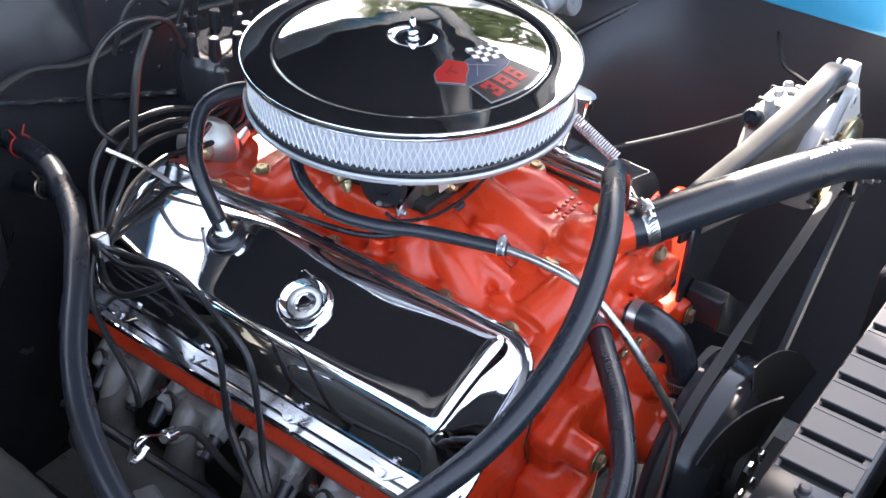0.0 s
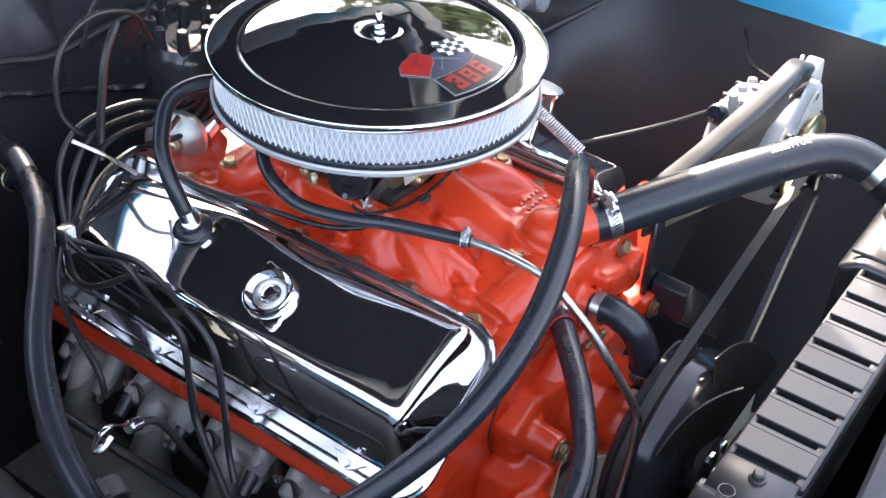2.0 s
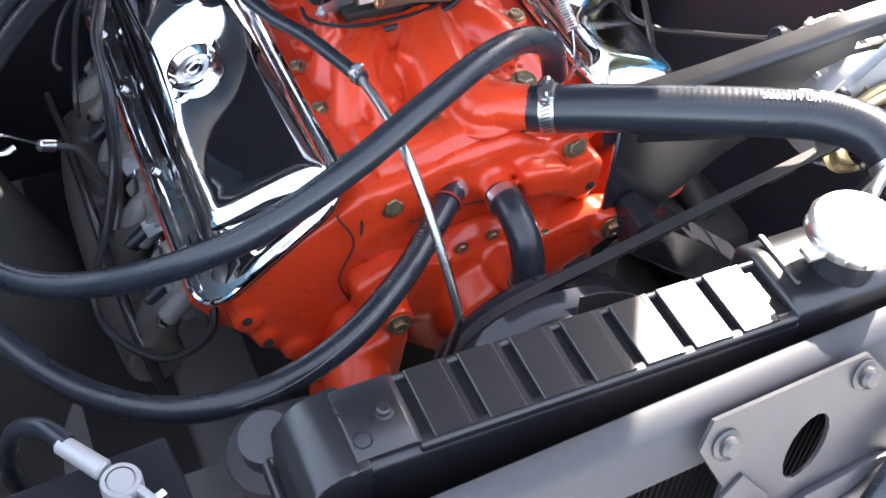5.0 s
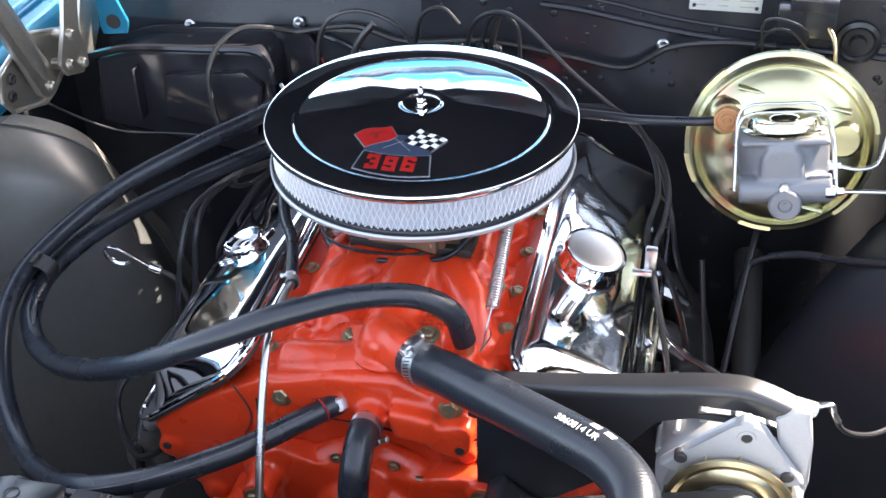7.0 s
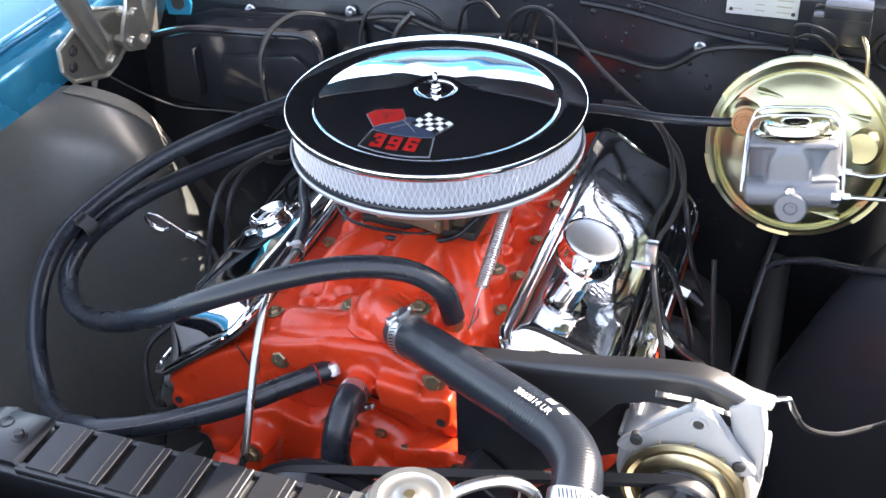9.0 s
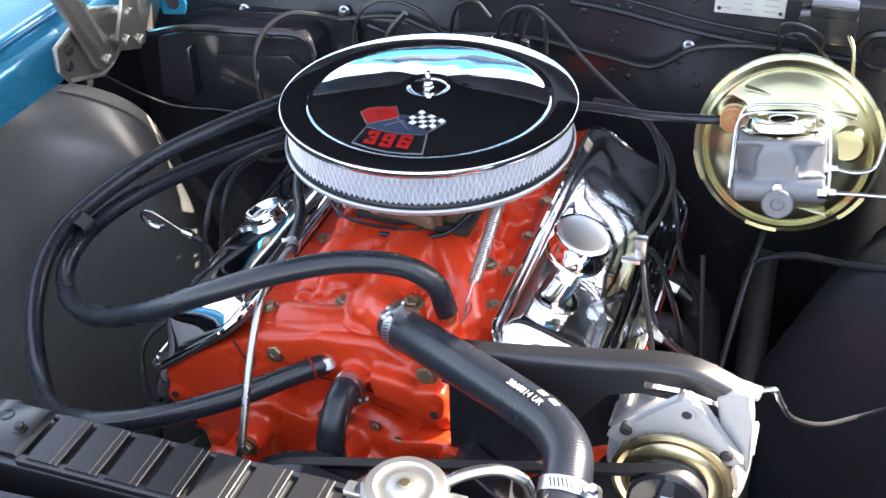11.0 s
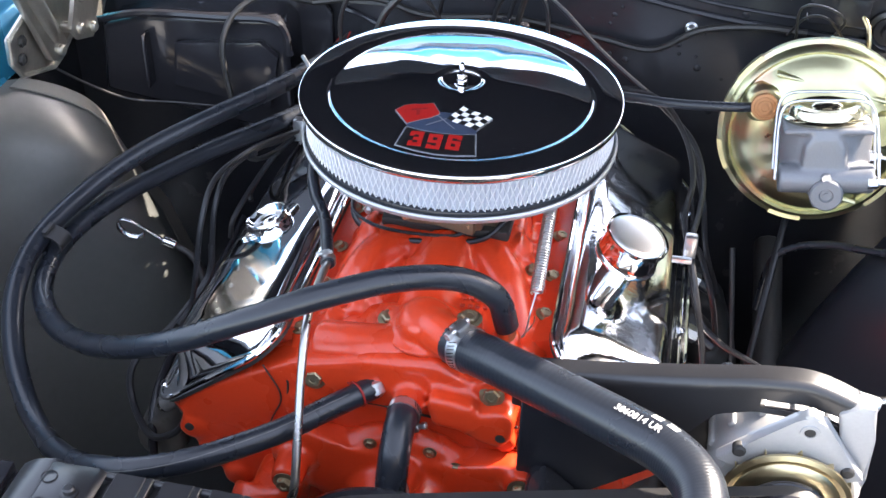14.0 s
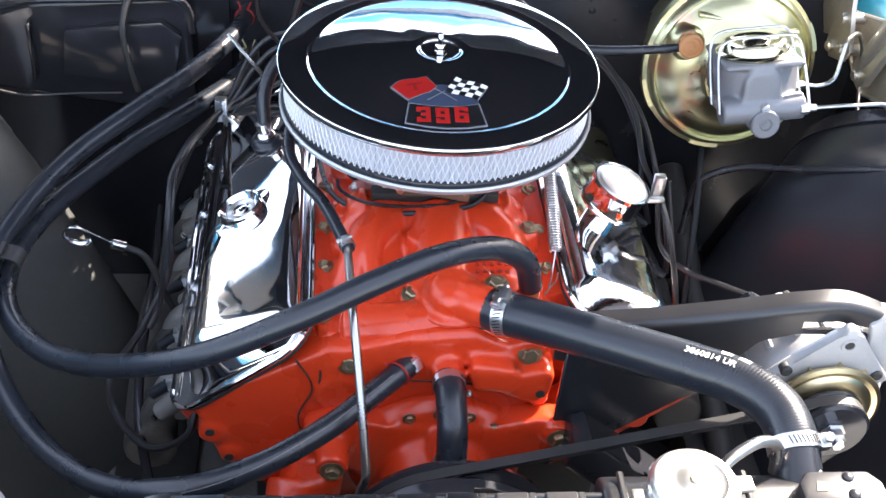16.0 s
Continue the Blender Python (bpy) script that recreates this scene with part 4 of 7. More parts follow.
arc_s = [(-0.0025 + 0.0365 * math.cos(radians(d)), -0.0985 + 0.0285 * math.sin(radians(d))) for d in range(0, 181, 15)]
decal("shield", [arc_s + [(-0.0390, -0.0985), (-0.022, -0.1030), (-0.002, -0.1045), (0.018, -0.1030)]], DECAL_BLUE, badge, 0.0005)


def quad(o, du, dv, i, j, ni, nj, wave=0.0):
    o, du, dv = Vector(o), Vector(du), Vector(dv)
    res = []
    for a, b in ((i, j), (i + 1, j), (i + 1, j + 1), (i, j + 1)):
        p = o + du * (a / ni) + dv * (b / nj) + dv.normalized() * (wave * math.sin(a / ni * math.tau))
        res.append((p.x, p.y))
    return res


flag = [(-0.0560, -0.0735), (-0.0480, -0.0645), (-0.0390, -0.0612), (-0.0300, -0.0608), (-0.0195, -0.0575), (-0.0140, -0.0660), (-0.0090, -0.0745), (-0.0165, -0.0828), (-0.0245, -0.0862), (-0.0320, -0.0905), (-0.0390, -0.0952), (-0.0475, -0.0845)]
fx, fy = sum(p[0] for p in flag) / len(flag), sum(p[1] for p in flag) / len(flag)
decal("flag_border", [[(fx + (x - fx) * 1.05, fy + (y - fy) * 1.05) for x, y in flag]], DECAL_GREY, badge, 0.0008)
decal("red_flag", [flag], DECAL_RED, badge, 0.0011)
decal("flag_emblem", [[(-0.0395, -0.0705), (-0.0225, -0.0665), (-0.0240, -0.0695), (-0.0300, -0.0712), (-0.0290, -0.0800), (-0.0325, -0.0808), (-0.0340, -0.0725), (-0.0400, -0.0735)]], DECAL_DEEP, badge, 0.0013)
FO, FU, FV = (0.0130, -0.0572, 0), (0.0328, -0.0128, 0), (-0.0130, -0.0240, 0)
for i in range(5):
    for j in range(4):
        decal("flag_check", [quad(FO, FU, FV, i, j, 5, 4, 0.0013)], DECAL_BLACK if (i + j) % 2 else DECAL_WHITE, badge, 0.0010)
for a, b in (((-0.0390, -0.0952), (-0.0560, -0.0735)), ((0.0330, -0.0935), (0.0462, -0.0700)), ((-0.0190, -0.0955), (0.0000, -0.0812)), ((0.0110, -0.0965), (-0.0110, -0.0770))):
    a, b = Vector((*a, 0)), Vector((*b, 0))
    s = Vector((-(b - a).y, (b - a).x, 0)).normalized() * 0.00045
    decal("flag_pole", [[tuple((a - s)[:2]), tuple((b - s)[:2]), tuple((b + s)[:2]), tuple((a + s)[:2])]], DECAL_GREY, badge, 0.0012)
# square-cut numerals, each a set of strokes in a 5 by 8 cell
STROKES = {"3": [(0, 0, 5, 1.6), (0, 6.4, 5, 8), (1.6, 3.3, 3.4, 4.7), (3.4, 1.6, 5, 6.4), (0, 1.6, 1.5, 2.5), (0, 5.5, 1.5, 6.4)],
           "9": [(0, 0, 5, 1.6), (3.4, 1.6, 5, 6.4), (0, 6.4, 5, 8), (0, 4.6, 1.6, 6.4), (0, 3.2, 3.4, 4.6), (0, 1.6, 1.5, 2.2)],
           "6": [(0, 0, 5, 1.6), (0, 1.6, 1.6, 6.4), (0, 6.4, 5, 8), (1.6, 3.4, 5, 4.8), (3.4, 1.6, 5, 3.4), (3.5, 5.8, 5, 6.4)]}
for ch, x0, x1, y0 in (("3", -0.0315, -0.0175, -0.1290), ("9", -0.0120, 0.0020, -0.1306), ("6", 0.0075, 0.0215, -0.1285)):
    for name, mat, grow, lift in (("numeral_edge", DECAL_DEEP, 0.00035, 0.0009), ("numeral", DECAL_RED, 0.0, 0.0012)):
        polys = []
        for a0, b0, a1, b1 in STROKES[ch]:
            ax, bx = x0 + (x1 - x0) * a0 / 5 - grow, x0 + (x1 - x0) * a1 / 5 + grow
            ay, by = y0 + 0.0222 * b0 / 8 - grow, y0 + 0.0222 * b1 / 8 + grow
            polys.append([(ax, ay), (bx, ay), (bx, by), (ax, by)])
        decal(name, polys, mat, badge, lift)


# ---- engine ----
engine = thing("engine", (0, 0, 0.30), "orange-red painted cast iron V8 engine block with heads", "engine")


def mirror(poly, side):
    return [(side * x, z) for x, z in poly]


HEAD = [(0.280, 0.664), (0.270, 0.675), (0.138, 0.775), (0.110, 0.765), (0.075, 0.70), (0.10, 0.60), (0.19, 0.535), (0.235, 0.565), (0.262, 0.60), (0.288, 0.640)]
# crankcase and bell housing below
bm = BM()
prism(bm, [(-0.20, 0.30), (0.20, 0.30), (0.20, 0.56), (0.10, 0.66), (-0.10, 0.66), (-0.20, 0.56)], "y", -0.24, 0.36, 0.01, 2)
part("crankcase", bm, DARK, engine)
bm = BM()
prism(bm, mirror([(x, z) for x, z in HEAD], -1), "y", -0.225, 0.262, 0.006, 2)
part("cylinder_head", bm, RED_WORN, engine)
bm = BM()
prism(bm, mirror(HEAD, 1), "y", -0.185, 0.295, 0.006, 2)
part("cylinder_head", bm, RED, engine)
# front of the block, fused with the left head's face
bm = BM()
prism(bm, [(-0.118, 0.764), (-0.085, 0.770), (-0.040, 0.784), (0.03, 0.790), (0.072, 0.770), (0.112, 0.742), (0.117, 0.62), (0.118, 0.585), (-0.06, 0.52), (-0.185, 0.545), (-0.205, 0.575), (-0.24, 0.605), (-0.247, 0.655), (-0.262, 0.668), (-0.232, 0.702)], "y", -0.265, -0.17, 0.008, 2)
# bosses on the head's face
for x, z, r, d in ((-0.243, 0.640, 0.016, 0.269), (-0.225, 0.605, 0.013, 0.269), (-0.160, 0.690, 0.020, 0.266), (0.104, 0.700, 0.014, 0.274), (-0.195, 0.578, 0.016, 0.272), (-0.105, 0.700, 0.03, 0.27)):
    rod(bm, (x, -0.22, z), (x, -d, z), r, r * 0.85, 16)
# vee of the water jacket
prism(bm, [(-0.105, 0.762), (-0.05, 0.780), (0.03, 0.784), (0.118, 0.748), (0.112, 0.722), (0.085, 0.712), (0.03, 0.722), (-0.05, 0.728), (-0.118, 0.708), (-0.125, 0.735)], "y", -0.268, -0.23, 0.006, 2)
rod(bm, (-0.096, -0.235, 0.750), (-0.097, -0.265, 0.7455), 0.019, 0.016, 16)
rod(bm, (0.088, -0.235, 0.768), (0.0885, -0.270, 0.764), 0.020, 0.017, 16)
# proud lug at the right end of the crossover
prism(bm, [(0.060, 0.745), (0.108, 0.758), (0.116, 0.748), (0.112, 0.716), (0.098, 0.707), (0.078, 0.712), (0.060, 0.722)], "y", -0.289, -0.25, 0.006, 2)
rod(bm, (-0.014, -0.235, 0.748), (-0.024, -0.258, 0.747), 0.019, 0.015, 16)
rod(bm, (0.004, -0.25, 0.742), (0.005, -0.298, 0.742), 0.019, 0.015, 16)
prism(bm, [(0.025, 0.765), (0.075, 0.758), (0.078, 0.722), (0.03, 0.728)], "y", -0.291, -0.27, 0.006, 2)
front = weld(part("engine_front", bm, RED, engine), 0.0036, 5)
# flush dark discs paint the shade inside the bolt holes
for hx, hy, hz in ((-0.2435, -0.2700, 0.645), (0.1015, -0.2895, 0.7240), (-0.225, -0.2700, 0.605)):
    bm = BM()
    lathe(bm, [(0.005, 0.0), (0.005, 0.0025), (0.0, 0.0025)], 14, aim((hx, hy + 0.0022, hz), (0, -1, 0)))
    part("bolt_hole", bm, DARK, engine)
# gasket lines
bm = BM()
tube(bm, [(-0.127, -0.2655, 0.735), (-0.120, -0.2660, 0.706), (-0.05, -0.2665, 0.722), (0.03, -0.267, 0.716), (0.085, -0.267, 0.705), (0.116, -0.2665, 0.722)], 0.0013, 6)
tube(bm, [(-0.152, -0.266, 0.752), (-0.135, -0.2665, 0.71), (-0.150, -0.2665, 0.66), (-0.125, -0.2665, 0.60)], 0.0009, 6)
part("gasket", bm, DARK, engine)
# water pump with its two legs
bm = BM()
lathe(bm, [(0, 0), (0.098, 0), (0.098, 0.010), (0.090, 0.022), (0.060, 0.030), (0.052, 0.060), (0.034, 0.075), (0.030, 0.105), (0.0, 0.105)], 40, aim((0.0, -0.265, 0.605), (0, -1, 0)))
prism(bm, [(-0.145, 0.672), (-0.100, 0.692), (-0.03, 0.668), (0.03, 0.668), (0.115, 0.690), (0.145, 0.675), (0.14, 0.640), (0.06, 0.60), (-0.06, 0.59), (-0.14, 0.625)], "y", -0.294, -0.262, 0.008, 2)
rod(bm, (-0.114, -0.27, 0.655), (-0.114, -0.328, 0.652), 0.020, 0.017, 16)
rod(bm, (0.127, -0.27, 0.672), (0.127, -0.302, 0.671), 0.018, 0.016, 16)
rod(bm, (0.005, -0.30, 0.66), (0.005, -0.352, 0.685), 0.020, 0.017, 16)
prism(bm, [(-0.19, 0.50), (-0.12, 0.50), (-0.10, 0.64), (-0.16, 0.62)], "y", -0.33, -0.262, 0.008, 2)
rod(bm, (-0.15, -0.30, 0.60), (-0.16, -0.352, 0.565), 0.033, 0.030, 20)
weld(part("water_pump", bm, RED, engine), 0.0036, 4)
for k in range(7):
    a = radians(28 + k * 21)
    shared("bolt", BOLT_MESH, front, aim((0.098 * 0.9 * math.cos(a), -0.2885, 0.605 + 0.088 * math.sin(a)), (0, -1, 0)) @ Matrix.Scale(0.7, 4))
for at, way in (((-0.097, -0.2655, 0.7455), (0, -1, 0.25)), ((0.0885, -0.2705, 0.7640), (0, -1, 0.25)), ((-0.114, -0.329, 0.652), (0, -1, 0)), ((0.127, -0.3035, 0.671), (0, -1, 0))):
    shared("bolt", BIG_BOLT_MESH, front, aim(at, way, 0.3))
# lower right arm of the block, under the bracket
bm = BM()
prism(bm, [(0.125, 0.585), (0.16, 0.60), (0.275, 0.700), (0.285, 0.725), (0.262, 0.73), (0.15, 0.655), (0.125, 0.64)], "y", -0.272, -0.20, 0.008, 3)
rod(bm, (0.215, -0.26, 0.672), (0.215, -0.279, 0.672), 0.014, seg=16, bev=0.002)
part("block_arm", bm, RED, engine)

# ---- intake manifold ----
RAIL_Y = (-0.219, -0.140, -0.072, 0.006, 0.090, 0.175)
intake = thing("intake_manifold", (0, 0, 0.70), "orange-red painted cast intake manifold between the valve covers", "manifold")
bm = BM()
prism(bm, [(-0.135, 0.752), (-0.118, 0.768), (-0.060, 0.748), (0.060, 0.748), (0.118, 0.768), (0.135, 0.752), (0.10, 0.70), (-0.10, 0.70)], "y", -0.245, 0.262, 0.004, 2)
# plenum and carburetor pad
prism(bm, [(-0.082, -0.088), (0.082, -0.088), (0.088, -0.06), (0.085, 0.115), (-0.085, 0.115), (-0.088, -0.06)], "z", 0.74, 0.812, 0.010, 2)
prism(bm, [(-0.100, 0.805), (-0.080, 0.825), (-0.070, 0.77), (-0.10, 0.77)], "y", -0.085, -0.055, 0.006, 2)
prism(bm, [(0.100, 0.800), (0.082, 0.820), (0.070, 0.77), (0.10, 0.77)], "y", -0.085, -0.055, 0.006, 2)
for side in (-1, 1):
    for y0, y1 in ((-0.050, -0.178), (-0.03, -0.105), (0.05, 0.050), (0.08, 0.130)):
        tube(bm, [(side * 0.030, y0, 0.785), (side * 0.075, y0 * 0.5 + y1 * 0.5, 0.787), (side * 0.108, y1, 0.746)], lambda u: 0.030 - 0.013 * u, 14, n=6)
    for y in RAIL_Y:
        rod(bm, (side * 0.117, y, 0.735), (side * 0.1235, y, 0.7675), 0.0145, 0.0125, 12)
        prism(bm, [(0.085, 0.752), (0.132, 0.752), (0.131, 0.7615), (0.112, 0.7665), (0.085, 0.768)] if side > 0 else [(-0.085, 0.752), (-0.132, 0.752), (-0.131, 0.7615), (-0.112, 0.7665), (-0.085, 0.768)], "y", y - 0.019, y + 0.019, 0.004, 2)
for x, y, z, r, h in ((-0.094, -0.190, 0.762, 0.017, 0.012), (-0.062, -0.162, 0.772, 0.013, 0.014), (-0.100, -0.036, 0.768, 0.013, 0.016), (-0.098, 0.040, 0.770, 0.012, 0.020), (0.098, -0.040, 0.770, 0.013, 0.016), (0.074, -0.150, 0.775, 0.018, 0.012), (0.036, -0.176, 0.780, 0.030, 0.012), (-0.020, -0.118, 0.788, 0.020, 0.014)):
    rod(bm, (x, y, z - 0.015), (x, y - 0.002, z + h), r, r * 0.72, 14)
# ridge from the carburetor pad's corner down to the crossover
tube(bm, [(-0.060, -0.078, 0.806), (-0.068, -0.115, 0.800), (-0.074, -0.150, 0.788), (-0.072, -0.190, 0.772)], lambda u: 0.013 - 0.003 * u, 12, 6)
# front crossover, thermostat tower and neck
tube(bm, [(-0.10, -0.228, 0.758), (-0.05, -0.235, 0.768), (0.0, -0.232, 0.772), (0.05, -0.235, 0.770), (0.10, -0.228, 0.760)], 0.027, 14)
tube(bm, [(0.005, -0.075, 0.788), (0.004, -0.13, 0.776), (0.0, -0.19, 0.760)], 0.037, 16)
tube(bm, [(-0.045, -0.085, 0.778), (-0.055, -0.14, 0.764), (-0.065, -0.20, 0.748)], 0.022, 12)
tube(bm, [(0.05, -0.085, 0.778), (0.062, -0.14, 0.766), (0.085, -0.205, 0.756)], 0.022, 12)
rod(bm, (0.010, -0.212, 0.765), (0.012, -0.215, 0.798), 0.042, 0.038, 24)
rod(bm, (-0.028, -0.204, 0.762), (-0.027, -0.204, 0.785), 0.015, 0.014, 14)
rod(bm, (0.052, -0.209, 0.770), (0.052, -0.209, 0.804), 0.015, 0.014, 14)
rod(bm, (0.092, -0.200, 0.755), (0.092, -0.210, 0.795), 0.016, 0.014, 14)
for x, y in ((-0.098, 0.13), (0.098, 0.13), (-0.075, -0.105), (0.105, -0.10)):
    rod(bm, (x, y, 0.75), (x, y, 0.795), 0.016, 0.013, 14)
weld(part("casting", bm, RED, intake), 0.0036, 6)
bm = BM()
lathe(bm, [(0, 0.0), (0.040, 0.0), (0.040, 0.005), (0.030, 0.007), (0.028, 0.020), (0.022, 0.028), (0.010, 0.0325), (0.0, 0.033)], 28, aim((0.010, -0.221, 0.792), (0.02, -0.12, 1)))
tube(bm, [(0.012, -0.222, 0.803), (0.026, -0.236, 0.806), (0.040, -0.247, 0.808), (0.056, -0.257, 0.811)], lambda u: 0.0225 - 0.001 * u, 20, n=6)
rod(bm, (-0.030, -0.207, 0.778), (-0.0305, -0.208, 0.789), 0.015, seg=16, bev=0.002)
rod(bm, (0.0545, -0.217, 0.797), (0.0545, -0.218, 0.8125), 0.014, seg=16, bev=0.002)
prism(bm, [(-0.040, -0.196), (-0.025, -0.220), (0.0, -0.235), (0.02, -0.18)], "z", 0.790, 0.798, 0.002, 1)
weld(part("water_outlet", bm, RED, intake), 0.003, 4)
bm = BM()
tube(bm, [(-0.040, -0.199, 0.7905), (-0.030, -0.222, 0.7895), (-0.010, -0.246, 0.788), (0.020, -0.258, 0.786), (0.045, -0.255, 0.786)], 0.0014, 6)
part("gasket", bm, DARK, intake)
for at in ((-0.0305, -0.2080, 0.7895), (0.0545, -0.2180, 0.8130)):
    shared("bolt", BIG_BOLT_MESH, intake, aim(at, (0, -0.1, 1), 0.2))
for side in (-1, 1):
    for y in RAIL_Y:
        shared("bolt", BOLT_MESH, intake, aim((side * 0.1240, y, 0.7682), (side * 0.25, 0, 1), y * 9))
for at in ((-0.098, 0.13, 0.795), (0.098, 0.13, 0.795), (0.105, -0.10, 0.795), (-0.075, -0.105, 0.795)):
    shared("bolt", BOLT_MESH, intake, aim(at, (0, 0, 1), 0.7))
# raised casting marks
for row, (body_w, yy) in enumerate(((0.032, -0.168), (0.036, -0.178))):
    for k in range(5):
        bm = BM()
        box(bm, (0.040 + 0.008 * k, yy + 0.001 * (k % 2), 0.7985 - 0.002 * row), (0.005, 0.0045, 0.003), bev=0.0008, seg=1)
        part("raised_mark", bm, RED_DARK, intake)

# ---- carburetor ----
carb = thing("carburetor", (0, 0.01, 0.812), "dark metal carburetor with brass fittings under the air cleaner", "carburetor")
bm = BM()
prism(bm, [(-0.072, -0.078), (0.072, -0.078), (0.075, 0.10), (-0.075, 0.10)], "z", 0.812, 0.824, 0.003, 2)
part("base", bm, DARK, carb)
bm = BM()
prism(bm, [(-0.058, -0.070), (0.058, -0.070), (0.062, 0.0), (0.058, 0.09), (-0.058, 0.09), (-0.062, 0.0)], "z", 0.822, 0.886, 0.006, 2)
part("body", bm, CARB_ZINC, carb)
for sgn in (-1, 1):
    bm = BM()
    box(bm, (0, 0.01 + sgn * 0.085, 0.848), (0.088, 0.026, 0.042), bev=0.006)
    part("float_bowl", bm, CARB_ZINC, carb)
# round black choke on a stub, with its ribbed cap
bm = BM()
lathe(bm, [(0, -0.03), (0.014, -0.03), (0.015, 0.0), (0.024, 0.001), (0.025, 0.004), (0.025, 0.011), (0.022, 0.014), (0.010, 0.0145), (0.009, 0.012), (0, 0.012)], 30, aim((-0.083, -0.035, 0.842), (-0.86, -0.3, 0.15)))
choke = part("choke_housing", bm, BLACK_GLOSS, carb)
for k in range(3):
    bm = BM()
    a = math.tau * k / 3 + 0.4
    cm = aim((-0.083, -0.035, 0.842), (-0.86, -0.3, 0.15))
    hex_head(bm, cm @ Matrix.Translation((0.0195 * math.cos(a), 0.0195 * math.sin(a), 0.0125)), 0.0035, 0.003, 0.0)
    part("screw", bm, ZINC, choke)
for at, way, r, l in (((-0.058, 0.012, 0.838), (-1, 0.1, -0.1), 0.010, 0.046), ((-0.096, 0.010, 0.832), (-0.2, -0.4, -1), 0.007, 0.014), ((-0.062, 0.055, 0.850), (-1, 0, 0), 0.007, 0.03), ((-0.064, 0.068, 0.838), (-1, 0.2, 0), 0.009, 0.016), ((-0.040, -0.082, 0.838), (-0.2, -1, 0), 0.006, 0.012), ((0.030, -0.084, 0.838), (0.1, -1, 0), 0.006, 0.012)):
    bm = BM()
    lathe(bm, [(0, 0), (r * 0.8, 0), (r * 0.8, l * 0.15), (r, l * 0.2), (r, l * 0.55), (r * 0.62, l * 0.6), (r * 0.62, l * 0.9), (r * 0.5, l), (0, l)], 6, aim(at, way))
    part("fitting", bm, BRASS, carb, "brass hex fitting")
# throttle lever: a bent plate with a slot end and its pin
bm = BM()
prism(bm, [(-0.098, 0.818), (-0.092, 0.828), (-0.074, 0.834), (-0.060, 0.846), (-0.050, 0.842), (-0.056, 0.826), (-0.074, 0.816), (-0.090, 0.811)], "y", -0.062, -0.0595, 0.0008, 1)
lever = part("throttle_lever", bm, ZINC, carb)
for px_, pz_ in ((-0.091, 0.8195), (-0.058, 0.838)):
    bm = BM()
    rod(bm, (px_, -0.056, pz_), (px_, -0.067, pz_), 0.0032, seg=12, bev=0.0006)
    part("pin", bm, ZINC, lever)
bm = BM()
box(bm, (-0.046, -0.0845, 0.845), (0.030, 0.0012, 0.014), Matrix.Rotation(radians(-12), 4, "X"), bev=0.0004, seg=1)
part("sticker", bm, PLATE, carb, "small foil sticker")
for at, s_ in (((-0.066, -0.014, 0.829), (0.012, 0.022, 0.010)), ((-0.070, 0.036, 0.846), (0.014, 0.018, 0.016)), ((0.012, -0.086, 0.836), (0.050, 0.010, 0.018))):
    bm = BM()
    box(bm, at, s_, Matrix.Rotation(at[1] * 3, 4, "Z"), bev=0.003)
    part("boss", bm, CARB_ZINC, carb)
for pts in ([(-0.092, -0.064, 0.820), (-0.090, -0.048, 0.822), (-0.086, -0.010, 0.830), (-0.088, 0.040, 0.842)], [(-0.060, -0.066, 0.838), (-0.062, -0.070, 0.850), (-0.060, -0.060, 0.866)]):
    bm = BM()
    tube(bm, pts, 0.0016, 8)
    part("link_rod", bm, ZINC, carb)
bm = BM()
tube(bm, [(-0.110, -0.055, 0.826), (-0.106, -0.068, 0.820), (-0.080, -0.088, 0.8195), (-0.040, -0.095, 0.8195), (0.010, -0.092, 0.821), (0.030, -0.086, 0.828)], 0.0019, 8)
part("vent_wire", bm, RUBBER, carb)
# throttle return spring
SPR0, SPR1 = Vector((0.117, -0.098, 0.884)), Vector((0.117, -0.192, 0.838))
spring = thing("return_spring", SPR1, "zinc plated coil return spring hooked beside the intake", "spring")
way = (SPR1 - SPR0)
side_v = way.orthogonal().normalized()
up_v = way.normalized().cross(side_v)
bm = BM()
turns = 34
tube(bm, [SPR0 + way * (i / (turns * 10)) + (side_v * math.cos(math.tau * i / 10) + up_v * math.sin(math.tau * i / 10)) * 0.0063 for i in range(turns * 10 + 1)], 0.00105, 5, raw=True)
part("coil", bm, ZINC, spring)
for pts in ([SPR0, (0.117, -0.088, 0.890), (0.114, -0.080, 0.893)], [SPR1, (0.114, -0.205, 0.822), (0.111, -0.212, 0.800), (0.108, -0.213, 0.796), (0.118, -0.210, 0.812), (0.119, -0.209, 0.822)]):
    bm = BM()
    tube(bm, pts, 0.0009, 6)
    part("hook", bm, ZINC, spring)

# ---- valve covers ----
COVER = [(0.2666, 0.6802), (0.2655, 0.694), (0.2645, 0.717), (0.2620, 0.7345), (0.2560, 0.7475), (0.2420, 0.7565), (0.2080, 0.7715), (0.1760, 0.7850), (0.1640, 0.7885), (0.1540, 0.7875), (0.1475, 0.7830), (0.1440, 0.776)]


